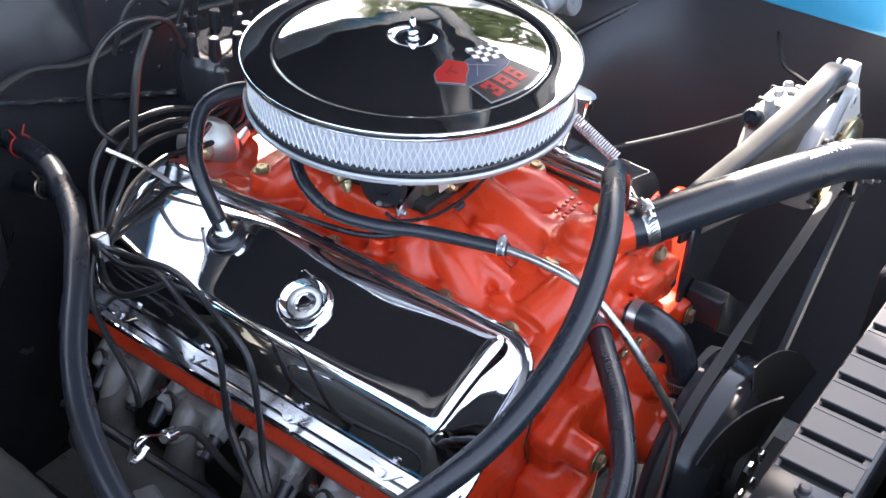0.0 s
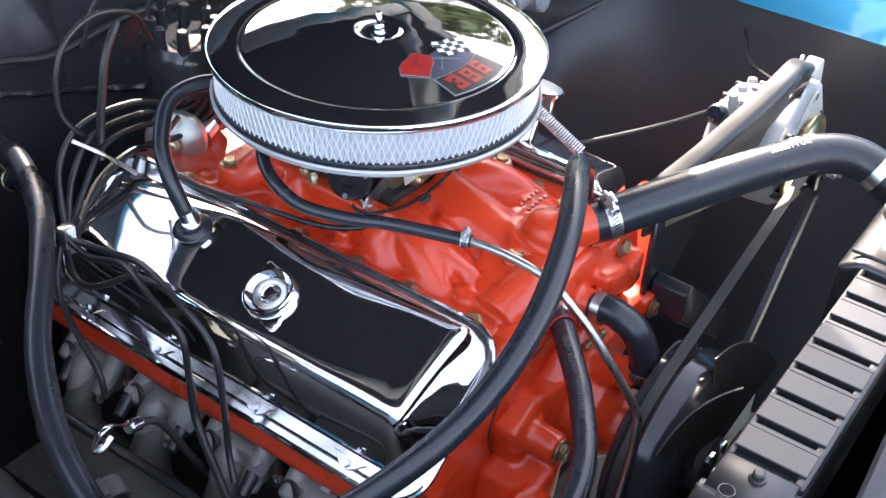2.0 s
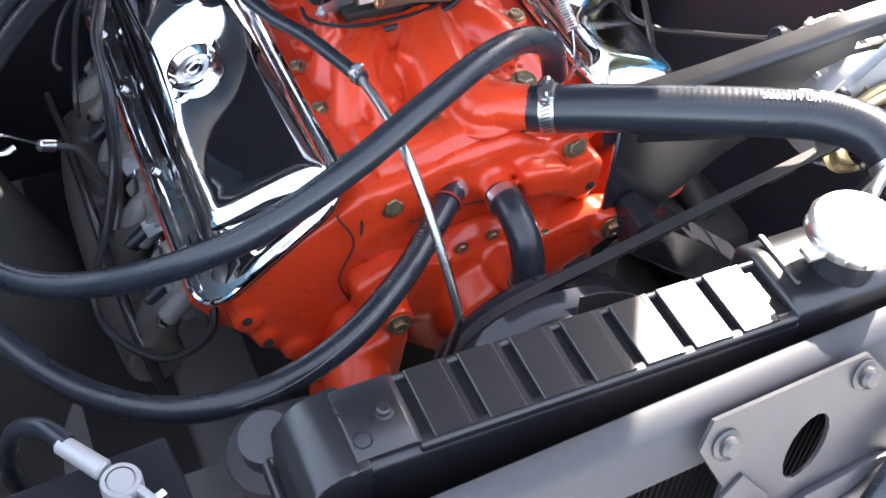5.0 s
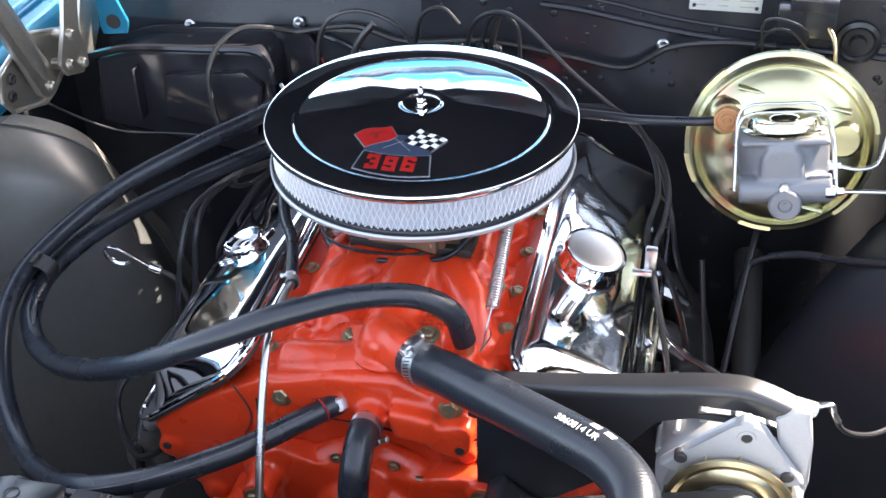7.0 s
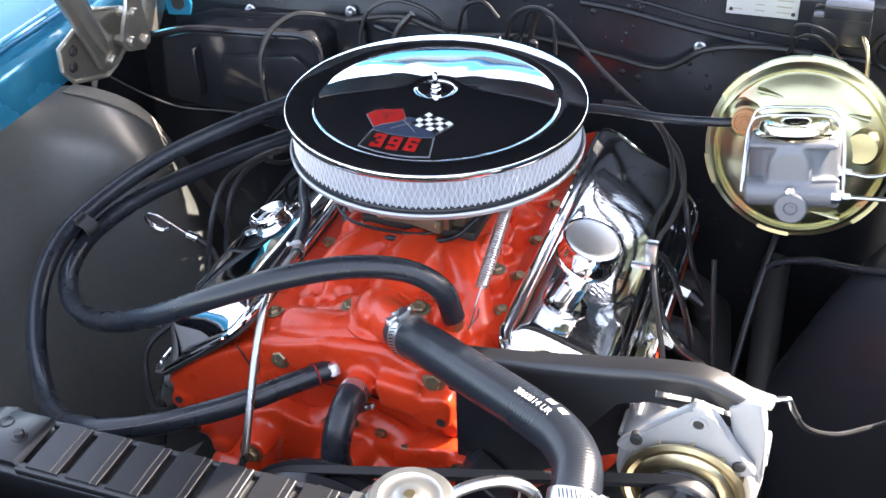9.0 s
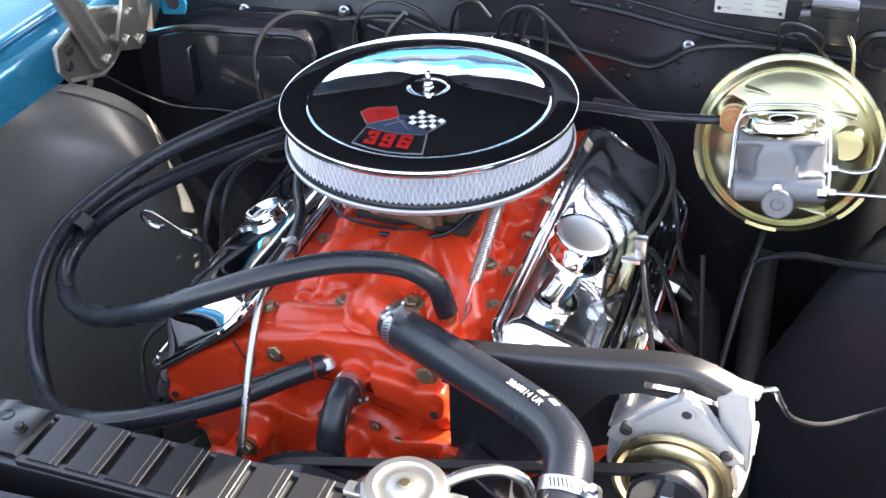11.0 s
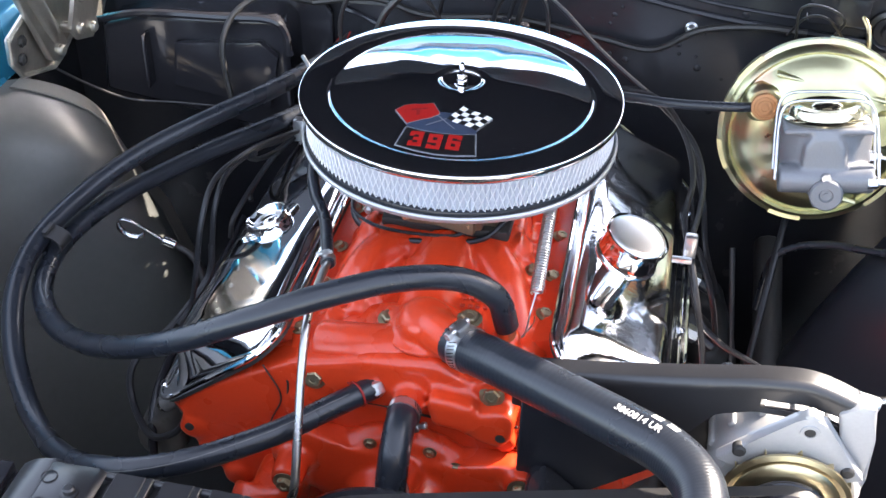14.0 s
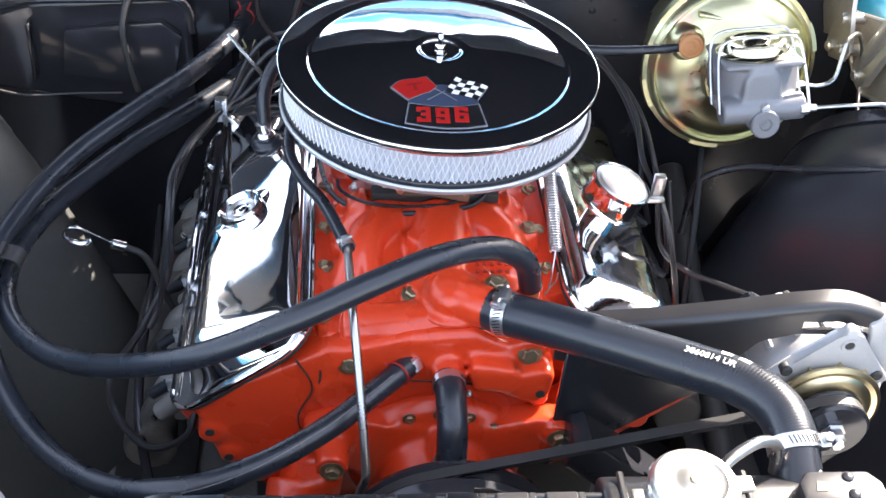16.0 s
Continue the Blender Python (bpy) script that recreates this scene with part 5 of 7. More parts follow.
def valve_cover(side, y0, y1, label):
    t = thing("valve_cover", (side * 0.21, (y0 + y1) / 2, 0.67), label, "valve cover", group="valve covers")
    bm = BM()
    # rounded ends: the section shrinks towards the deck as it nears each end
    ends = [(0.0, 0.0), (0.0, 0.06), (0.004, 0.20), (0.011, 0.43), (0.018, 0.65), (0.024, 0.82), (0.028, 0.915), (0.0315, 0.965), (0.0355, 0.99), (0.041, 1.0)]
    rows = []
    stations = [(y0 + d, k) for d, k in ends] + [(y0 + (y1 - y0) * i / 50, 1.0 + 0.030 * math.sin(math.pi * i / 50) - 0.02) for i in range(5, 46)] + [(y1 - d, k) for d, k in ends[::-1]]
    fine = spline([(x, 0, z) for x, z in COVER], 4)
    for y, k in stations:
        row = []
        near = min(y - y0, y1 - y)
        cut = 0.034 - math.sqrt(max(0.0, 0.034 ** 2 - (0.034 - near) ** 2)) if near < 0.034 else 0.0
        for p in fine:
            # foot of this point on the deck line
            a, b = Vector((0.2745, 0, 0.674)), Vector((0.1440, 0, 0.776))
            d = (b - a).normalized()
            foot = a + d * (Vector((p.x, 0, p.z)) - a).dot(d)
            q = foot.lerp(Vector((p.x, 0, p.z)), k)
            w = 1 - cut / ((b - a).length / 2)
            mid = (a + b) / 2
            q = mid + (q - mid) * w
            wave = 0.00016 * math.sin(y * 57 + side) * math.sin(p.x * 90 + 1.3 * side) + 0.00003 * math.sin(y * 141 + p.x * 120)
            run = y - y0 - (0.305 if side < 0 else 0.335)
            fall = (1.00 * min(max(0.0, run), 0.045) ** 2 + 0.090 * max(0.0, run - 0.045) if side < 0 else 0.62 * max(0.0, run) ** 2) * k
            row.append(bm.verts.new((side * q.x, y, q.z + wave * (k > 0.9) - fall)))
        rows.append(row)
    for a, b in zip(rows, rows[1:]):
        for i in range(len(a) - 1):
            bm.faces.new((a[i], a[i + 1], b[i + 1], b[i]))
    for row in (rows[0], rows[-1]):
        bm.faces.new(row)
    shell = part("shell", bm, CHROME if side < 0 else CHROME_SCUFFED, t, "mirror chrome shell" if side < 0 else "scuffed chrome shell", angle=50)
    # flange round the foot
    bm = BM()
    d = Vector((-0.1305, 0, 0.102)).normalized()
    nrm = Vector((0.102, 0, 0.1305)).normalized()
    a, b = Vector((0.2745, 0, 0.674)) - d * 0.013, Vector((0.1440, 0, 0.776)) + d * 0.009
    span = (b - a).length
    fmx = Matrix(((side * d.x, 0, side * nrm.x, side * a.x), (0, 1, 0, 0), (d.z, 0, nrm.z, a.z), (0, 0, 0, 1)))
    cr = 0.042
    plan = []
    for cx, cy, a0 in ((cr, y0 - 0.008 + cr, math.pi), (span - cr, y0 - 0.008 + cr, 1.5 * math.pi), (span - cr, y1 + 0.008 - cr, 0.0), (cr, y1 + 0.008 - cr, 0.5 * math.pi)):
        plan += [(cx + cr * math.cos(a0 + k * math.pi / 16), cy + cr * math.sin(a0 + k * math.pi / 16)) for k in range(9)]
    prism(bm, plan, "z", -0.0035, 0.0008, 0.0008, 1, m=fmx)
    flange = part("flange", bm, CHROME_WORN, t)
    bm = BM()
    tube(bm, [fmx @ Vector((p[0], p[1], 0.0)) for p in plan + plan[:1]], 0.0030, 8, raw=True)
    part("rolled_edge", bm, CHROME, flange)
    bm = BM()
    tube(bm, [fmx @ Vector((0.0105, y, 0.0006)) for y in np.linspace(y0 + 0.02, y1 - 0.02, 8)], 0.0019, 8, raw=True)
    part("stiffening_bead", bm, CHROME, flange)
    bm = BM()
    prism(bm, [(u_ * 0.985 + span * 0.0075, v_) for u_, v_ in plan], "z", -0.0075, -0.0036, m=fmx)
    part("gasket", bm, DARK, t)
    # spreader washers and bolts on the outer rail
    for y in (y0 + 0.074, y0 + 0.192, y0 + 0.332, y0 + 0.438):
        at = Vector((side * 0.2760, y, 0.6748))
        m = aim(at, (side * nrm.x, 0, nrm.z))
        bm = BM()
        prism(bm, [(-0.007, -0.020), (0.003, -0.008), (0.0055, -0.003), (0.0055, 0.003), (0.003, 0.008), (-0.007, 0.020), (-0.006, 0.004), (-0.006, -0.004)], "z", 0.0006, 0.0020, 0.0005, 1, m=m @ Matrix.Rotation(-math.pi / 2, 4, "Z"))
        part("spreader", bm, CHROME_WORN, t)
        shared("bolt", NUT_MESH, t, m @ Matrix.Translation((0, 0, 0.0015)) @ Matrix.Scale(0.78, 4))
    return t


valve_cover(-1, -0.262, 0.256, "mirror chrome valve cover with an oil filler cap")
valve_cover(1, -0.212, 0.300, "scuffed chrome valve cover carrying a breather")


def cover_top(x):
    return float(np.interp(abs(x), [p[0] for p in COVER[::-1]], [p[1] for p in COVER[::-1]]))


# oil filler cap
oil = thing("oil_filler_cap", (-0.2185, -0.042, cover_top(0.2215) - 0.001), "chrome twist-on oil filler cap on the valve cover", "oil cap")
om = aim((-0.2165, -0.042, cover_top(0.2165) - 0.003), (-0.43, 0, 1)) @ Matrix.Diagonal((0.93, 0.93, 0.85, 1))
bm = BM()
lathe(bm, [(0.029, 0.0), (0.0305, 0.002), (0.0300, 0.010), (0.0292, 0.0150), (0.0278, 0.0170), (0.0260, 0.0165), (0.0235, 0.0125), (0.0205, 0.0095), (0.0198, 0.0098), (0.0120, 0.0084), (0.0110, 0.0088), (0.0100, 0.0080), (0.0085, 0.0084), (0.0078, 0.0112), (0.0050, 0.0122), (0.0, 0.0122)], 48, om)
part("cap", bm, CHROME, oil)
bm = BM()
lathe(bm, [(0.0192, 0.0101), (0.0186, 0.0107), (0.0130, 0.0096), (0.0124, 0.0089)], 40, om)
part("cap_face", bm, CHROME_SATIN, oil, "dull stamped ring")
for a in (radians(130), radians(310)):
    bm = BM()
    prism(bm, [(0.024, -0.017), (0.033, -0.011), (0.0375, -0.0055), (0.0425, -0.0035), (0.0435, 0.0), (0.0425, 0.0035), (0.0375, 0.0055), (0.033, 0.011), (0.024, 0.017)], "z", 0.0030, 0.0078, 0.0018, 2, m=om @ Matrix.Rotation(a, 4, "Z"))
    part("ear", bm, CHROME, oil)
# second small filler bayonet behind it
pcv = thing("pcv_valve", (-0.194, 0.090, cover_top(0.194)), "crankcase vent valve in a black grommet on the valve cover", "valve")
pm = aim((-0.194, 0.090, cover_top(0.194) - 0.003), (-0.25, 0.05, 1))
bm = BM()
lathe(bm, [(0.020, 0.0), (0.0215, 0.004), (0.019, 0.009), (0.015, 0.011), (0.0, 0.011)], 28, pm)
part("grommet", bm, RUBBER, pcv)
bm = BM()
lathe(bm, [(0.0125, 0.010), (0.0135, 0.013), (0.012, 0.016), (0.009, 0.018), (0.0088, 0.030), (0.0, 0.030)], 24, pm)
part("body", bm, CHROME_WORN, pcv)
# breather on the other cover
br = thing("breather_cap", (0.2085, -0.083, cover_top(0.2085)), "polished chrome push-in breather cap on the valve cover", "breather")
bm = BM()
lathe(bm, [(0.0185, 0.750), (0.0190, 0.792), (0.0215, 0.7985), (0.0335, 0.8000), (0.0355, 0.8015), (0.0355, 0.8035), (0.0338, 0.8055), (0.0330, 0.8080), (0.0330, 0.8300), (0.0336, 0.8320), (0.0325, 0.8345)], 48, Matrix.Translation((0.212, -0.075, 0.844)) @ Matrix.Rotation(radians(4), 4, "X") @ Matrix.Rotation(radians(18), 4, "Y") @ Matrix.Translation((0, 0, -0.8375)))
part("can", bm, CHROME, br)
bm = BM()
lathe(bm, [(0.0325, 0.8345), (0.031, 0.8362), (0.026, 0.8372), (0.0, 0.8380)], 48, Matrix.Translation((0.212, -0.075, 0.844)) @ Matrix.Rotation(radians(4), 4, "X") @ Matrix.Rotation(radians(18), 4, "Y") @ Matrix.Translation((0, 0, -0.8375)))
part("top", bm, CHROME_SATIN, br, "brushed top")
bm = BM()
band(bm, (0.2106, -0.0747, 0.8398), (0.309, -0.07, 0.949), 0.0342, 0.004, 0.0012)
part("rolled_rim", bm, CHROME, br)

# ---- exhaust manifolds ----


def exhaust(side, dy):
    t = thing("exhaust_manifold", (side * 0.33, dy, 0.50), "grey cast iron exhaust manifold along the cylinder head" if side < 0 else "exhaust manifold along the cylinder head, coloured dark as in shade", "exhaust manifold", group="exhaust manifolds")
    bm = BM()
    tube(bm, [(side * 0.318, 0.21 + dy, 0.520), (side * 0.334, 0.08 + dy, 0.525), (side * 0.334, -0.08 + dy, 0.520), (side * 0.325, -0.19 + dy, 0.525)], 0.032, 16)
    for y in (0.165, 0.055, -0.055, -0.165):
        tube(bm, [(side * 0.270, y + dy, 0.592), (side * 0.296, y + dy, 0.588), (side * 0.314, y + dy, 0.562), (side * 0.322, y + dy, 0.52)], lambda u: 0.019 + 0.006 * u, 14, n=6)
        box(bm, (side * 0.272, y + dy, 0.598), (0.012, 0.085, 0.050), bev=0.004)
    # both logs coloured darker for the shade low beside the engine
    weld(part("log", bm, IRON_SHADED if side < 0 else DARK, t), 0.0045, 3)
    if side < 0:
        for y in (0.165, 0.055, -0.055, -0.165):
            bm = BM()
            box(bm, (side * 0.284, y + dy, 0.604), (0.020, 0.062, 0.046), bev=0.006)
            tube(bm, [(side * 0.272, y + 0.008, 0.612), (side * 0.292, y + 0.008, 0.609), (side * 0.304, y + 0.006, 0.592), (side * 0.308, y + 0.004, 0.560)], lambda u: 0.0150 + 0.003 * u, 16, 6)
            rod(bm, (side * 0.274, y - 0.026, 0.628), (side * 0.310, y - 0.030, 0.594), 0.0120, 0.0112, 16, 0.003)
            rod(bm, (side * 0.274, y + 0.036, 0.628), (side * 0.300, y + 0.036, 0.604), 0.0115, 0.0108, 16, 0.003)
            flange = weld(part("port_flange", bm, IRON, t, "pale grey cast port flange"), 0.0022, 2)
            # dark disc painted in for the shaded hollow of the casting
            bm = BM()
            lathe(bm, [(0, 0.0), (0.0135, 0.0), (0.0125, 0.003), (0.010, 0.001), (0, 0.001)], 20, aim((side * 0.297, y + 0.032, 0.615), (side, 0.1, 0.35)))
            part("hollow_shade", bm, DARK, t)
            shared("bolt", NUT_MESH, t, aim((side * 0.310, y - 0.030, 0.594), (side * 0.66, -0.08, -0.75)) @ Matrix.Scale(1.15, 4))
    for y in (0.11, 0.0, -0.11):
        shared("bolt", NUT_MESH, t, aim((side * 0.287, y + dy, 0.612), (side, 0, 0.35)) @ Matrix.Scale(1.0, 4))
    return t


exhaust(-1, 0.0)
exhaust(1, 0.05)


def spark_plug(side, y, z):
    t = thing("spark_plug_boot", (side * 0.29, y, z), "grey spark plug shell with a black boot in the head", "spark plug", group="spark plugs")
    bm = BM()
    rod(bm, (side * 0.268, y, z + 0.012), (side * 0.300, y, z - 0.002), 0.0105, 0.0105, 6, 0.001)
    part("shell", bm, ZINC, t)
    bm = BM()
    rod(bm, (side * 0.298, y, z), (side * 0.322, y - 0.004, z - 0.014), 0.0085, 0.0065, 14, 0.002)
    part("boot", bm, RUBBER, t)
    return t


for y in (0.185, 0.095, 0.015, -0.085, -0.165):
    spark_plug(-1, y, 0.612)
for y in (0.13, 0.02, -0.09):
    spark_plug(1, y, 0.640)


# ---- hoses ----
HOSE_R = 0.0123


def hose(name, pts, r, label, mat=RUBBER, ribs=0.0, n=12, seg=16):
    t = thing(name, pts[0], label, "hose")
    bm = BM()
    if ribs:
        line = spline(pts, n * 12)
        total = sum((b - a).length for a, b in zip(line, line[1:]))
        tube(bm, line, lambda u: r + ribs * math.sin(math.tau * u * total / 0.0036), seg, raw=True)
    else:
        tube(bm, pts, r, seg, n)
    part("hose", bm, mat, t)
    return t


def worm_clamp(parent, at, way, r, spin=0.0, wide=0.012, toward=None):
    """A slotted steel band with its screw housing, turned by spin or towards a side."""
    bm = BM()
    band(bm, at, way, r, wide, 0.0014)
    c = part("clamp", bm, ZINC, parent, "zinc worm-drive clamp")
    if toward:
        local = aim(at, way).to_3x3().inverted() @ Vector(toward)
        spin = math.atan2(local.y, local.x)
    m = aim(at, way, spin)
    k = min(1.0, 0.35 + r * 30)
    # worm slots, their shade painted as dark strips, and the loose tail of the band
    for i in range(9):
        bm = BM()
        box(bm, (0, 0, 0), (0.0006, 0.0011 * k, wide * 0.62))
        bmesh.ops.transform(bm, matrix=m @ Matrix.Rotation(radians(36 + 9 * i), 4, "Z") @ Matrix.Translation((r + 0.0014, 0, 0)) @ Matrix.Rotation(radians(18), 4, "X"), verts=bm.verts)
        part("worm_slot", bm, DARK, c)
    bm = BM()
    lathe(bm, [(r + 0.0016, -wide / 2), (r + 0.0030, -wide / 2), (r + 0.0030, wide / 2), (r + 0.0016, wide / 2)], 8, m, radians(-30), radians(14))
    part("band_tail", bm, ZINC, c)
    bm = BM()
    box(bm, (r + 0.0045 * k, 0, 0), (0.010 * k, 0.016 * k, wide * 1.05), m=None, bev=0.0022 * k)
    bmesh.ops.transform(bm, matrix=m, verts=bm.verts)
    part("screw_housing", bm, ZINC, c)
    bm = BM()
    rod(bm, m @ Vector((r + 0.006 * k, -0.012 * k, 0)), m @ Vector((r + 0.006 * k, 0.013 * k, 0)), 0.0036 * k, seg=10, bev=0.0006 * k)
    hex_head(bm, aim(m @ Vector((r + 0.006 * k, 0.012 * k, 0)), m.to_3x3() @ Vector((0, 1, 0))), 0.0050 * k, 0.006 * k, 0.0)
    part("screw", bm, ZINC, c)
    return c


def spring_clamp(parent, at, way, r, spin=0.0, mat=ZINC):
    """A round wire clamp with two upright ears."""
    m = aim(at, way, spin)
    pts = [m @ Vector((r * 1.06 * math.cos(a), r * 1.06 * math.sin(a), 0.002 * math.sin(a / 2))) for a in [radians(d) for d in range(20, 341, 16)]]
    a, b = pts[0], pts[-1]
    out_a, out_b = m @ Vector((r * 1.9, r * 0.75, 0)), m @ Vector((r * 1.9, -r * 0.75, 0))
    bm = BM()
    tube(bm, [out_a, *pts, out_b], 0.0013, 6, 3)
    return part("spring_clamp", bm, mat, parent, "bent wire spring clamp")


A_PTS = [(-0.234, 0.392, 0.796), (-0.250, 0.300, 0.806), (-0.295, 0.205, 0.805), (-0.351, 0.132, 0.797), (-0.420, 0.055, 0.778), (-0.466, -0.020, 0.757), (-0.492, -0.100, 0.737), (-0.488, -0.170, 0.715), (-0.455, -0.245, 0.688),
         (-0.400, -0.315, 0.672), (-0.335, -0.372, 0.685), (-0.262, -0.400, 0.712), (-0.190, -0.388, 0.727), (-0.120, -0.345, 0.735), (-0.066, -0.297, 0.742), (-0.034, -0.266, 0.745)]
B_PTS = [(-0.232, 0.392, 0.735), (-0.233, 0.303, 0.758), (-0.260, 0.255, 0.752), (-0.320, 0.183, 0.746), (-0.377, 0.120, 0.738), (-0.445, 0.014, 0.730), (-0.478, -0.070, 0.716), (-0.470, -0.142, 0.706), (-0.425, -0.205, 0.708), (-0.362, -0.250, 0.728),
         (-0.285, -0.292, 0.772), (-0.220, -0.308, 0.808), (-0.150, -0.306, 0.845), (-0.075, -0.284, 0.872), (-0.010, -0.254, 0.880), (0.045, -0.226, 0.868), (0.080, -0.215, 0.843), (0.092, -0.212, 0.805)]
heater_a = hose("heater_hose", A_PTS, HOSE_R, "black rubber heater hose looping along the inner fender", ribs=0.00002)
heater_b = hose("heater_hose", B_PTS, HOSE_R * 1.02, "black rubber heater hose arching over the engine front", ribs=0.00002)
for o in (heater_a, heater_b):
    tagged(o, group="heater hoses")
spring_clamp(heater_a, (-0.238, 0.366, 0.799), (-0.1, -1, 0.05), HOSE_R, radians(90), INK_RED)
spring_clamp(heater_b, (-0.232, 0.345, 0.750), (0, -1, 0.2), HOSE_R, radians(90), BRASS)
spring_clamp(heater_a, (-0.048, -0.280, 0.7445), (0.6, 0.6, 0.05), HOSE_R, radians(-10), INK_RED)
bm = BM()
rod(bm, (-0.040, -0.274, 0.745), (-0.018, -0.252, 0.747), 0.0085, seg=14)
lathe(bm, [(0, 0), (0.0115, 0), (0.0125, 0.002), (0.0125, 0.010), (0.0115, 0.012), (0, 0.012)], 6, aim((-0.037, -0.2705, 0.7455), (0.7, 0.7, 0.05)))
part("hose_fitting", bm, ZINC, heater_a, "zinc hex nipple")
bm = BM()
rod(bm, (0.092, -0.212, 0.812), (0.0925, -0.2105, 0.785), 0.0095, seg=14)
part("nipple", bm, BRASS, heater_b)
# stamped bars along the lower hose
aline = spline(A_PTS, 12)
arail = rails(aline)
FACE = Vector((-0.60, -0.35, 0.72))


def a_spot(s0, u, v):
    """A spot on the lower heater hose, u metres along from s0 and v metres round towards one side."""
    acc = 0.0
    for (p, _, _), (p2, _, _) in zip(arail, arail[1:]):
        step = (p2 - p).length
        if acc + step >= s0 + u:
            d = (p2 - p).normalized()
            n = (FACE - d * d.dot(FACE)).normalized()
            f = v / HOSE_R
            return p.lerp(p2, (s0 + u - acc) / step) + (n * math.cos(f) + n.cross(d) * math.sin(f)) * (HOSE_R + 0.0003)
        acc += step
    return arail[-1][0]


A_LEN = sum((b_[0] - a_[0]).length for a_, b_ in zip(arail, arail[1:]))
bm = text_mesh("3/4 (19.1mm) HEATER HOSE", 0.0080)
for _ in range(2):
    long = [e for e in bm.edges if e.calc_length() > 0.002]
    if long:
        bmesh.ops.subdivide_edges(bm, edges=long, cuts=1)
        bmesh.ops.triangulate(bm, faces=bm.faces)
for v in bm.verts:
    v.co = a_spot(A_LEN - 0.092, v.co.x, v.co.y + 0.001)
part("hose_print", bm, INK_DIM, heater_a, "faded grey stamped size")
bm = BM()
line = [(a_spot(A_LEN - 0.30, 0.27 * i / 60, -0.0068), a_spot(A_LEN - 0.30, 0.27 * i / 60, -0.0078)) for i in range(61)]
rows_s = [[bm.verts.new(p) for p in pr] for pr in line]
for p_, q_ in zip(rows_s, rows_s[1:]):
    bm.faces.new((p_[0], p_[1], q_[1], q_[0]))
part("stripe", bm, INK_DIM, heater_a)
# the tie that holds both hoses
tie = thing("hose_tie", (-0.48, -0.083, 0.72), "black rubber strap holding two heater hoses together", "strap")
bm = BM()
tm = aim((-0.481, -0.088, 0.731), (-0.25, -1, -0.25))
lathe(bm, [(0.0165, -0.010), (0.0185, -0.010), (0.0185, 0.010), (0.0165, 0.010), (0.0165, -0.010)], 28, tm @ Matrix.Rotation(radians(28), 4, "Z") @ Matrix.Diagonal((1.45, 0.9, 1, 1)))
part("strap", bm, RUBBER_GREY, tie)
bm = BM()
box(bm, (0, 0, 0), (0.006, 0.012, 0.018), bev=0.0015)
bmesh.ops.transform(bm, matrix=tm @ Matrix.Translation((0.004, 0.0185, 0)), verts=bm.verts)
part("buckle", bm, RUBBER_GREY, tie)

U_PTS = [(0.046, -0.2505, 0.8085), (0.060, -0.262, 0.812), (0.100, -0.290, 0.823), (0.160, -0.331, 0.836), (0.218, -0.369, 0.846), (0.256, -0.397, 0.852), (0.280, -0.428, 0.853), (0.287, -0.458, 0.846), (0.287, -0.483, 0.832)]
U_R = 0.0222
upper = hose("radiator_hose", U_PTS, U_R, "thick black upper radiator hose with white part number", ribs=0.00004, seg=28)
uline = spline(U_PTS, 14)
urail = rails(uline)
worm_clamp(upper, (0.0600, -0.2615, 0.8120), (0.04, -0.028, 0.011), U_R, 0.0, 0.014, toward=(-0.35, 0, 1))
worm_clamp(upper, (0.287, -0.464, 0.8435), (0.06, -0.85, -0.42), U_R, 0.0, 0.013, toward=(1, 0, 0.15))
bm = BM()
rod(bm, (0.287, -0.470, 0.842), (0.287, -0.512, 0.815), 0.0215, seg=24)
part("radiator_neck", bm, BLACK, upper)


def on_hose(line, r, s0, a0, u, v):
    """A spot u metres along a hose and v metres round it."""
    acc = 0.0
    for (p, sd, up), (p2, sd2, up2) in zip(line, line[1:]):
        step = (p2 - p).length
        if acc + step >= s0 + u:
            f = (s0 + u - acc) / step
            c, s_, t_ = p.lerp(p2, f), sd.lerp(sd2, f), up.lerp(up2, f)
            a = a0 + v / r
            return c + (s_ * math.cos(a) + t_ * math.sin(a)) * (r + 0.0003)
        acc += step
    return line[-1][0]


def hose_text(body, size, s0, a0, flip=1):
    bm = text_mesh(body, size, 0.0002)
    for _ in range(3):
        long = [e for e in bm.edges if e.calc_length() > 0.0018]
        if long:
            bmesh.ops.subdivide_edges(bm, edges=long, cuts=1)
            bmesh.ops.triangulate(bm, faces=bm.faces)
    for v in bm.verts:
        v.co = on_hose(urail, U_R, s0, a0, v.co.x, flip * v.co.y)
    return part("part_number", bm, INK, upper, "white stamped number")


TEXT_S, TEXT_A = 0.230, radians(-78)
hose_text("3860814 UR", 0.0096, TEXT_S, TEXT_A, -1)
for k, w in ((0.016, 0.010), (0.032, 0.010)):
    bm = BM()
    g = [[bm.verts.new(on_hose(urail, U_R, TEXT_S - 0.004, TEXT_A - 0.0115 / U_R, k + w * (i / 3 - 0.5), 0.0065 * (j / 2 - 0.5))) for j in range(3)] for i in range(4)]
    for i in range(3):
        for j in range(2):
            bm.faces.new((g[i][j], g[i + 1][j], g[i + 1][j + 1], g[i][j + 1]))
    part("stamped_bar", bm, INK, upper)

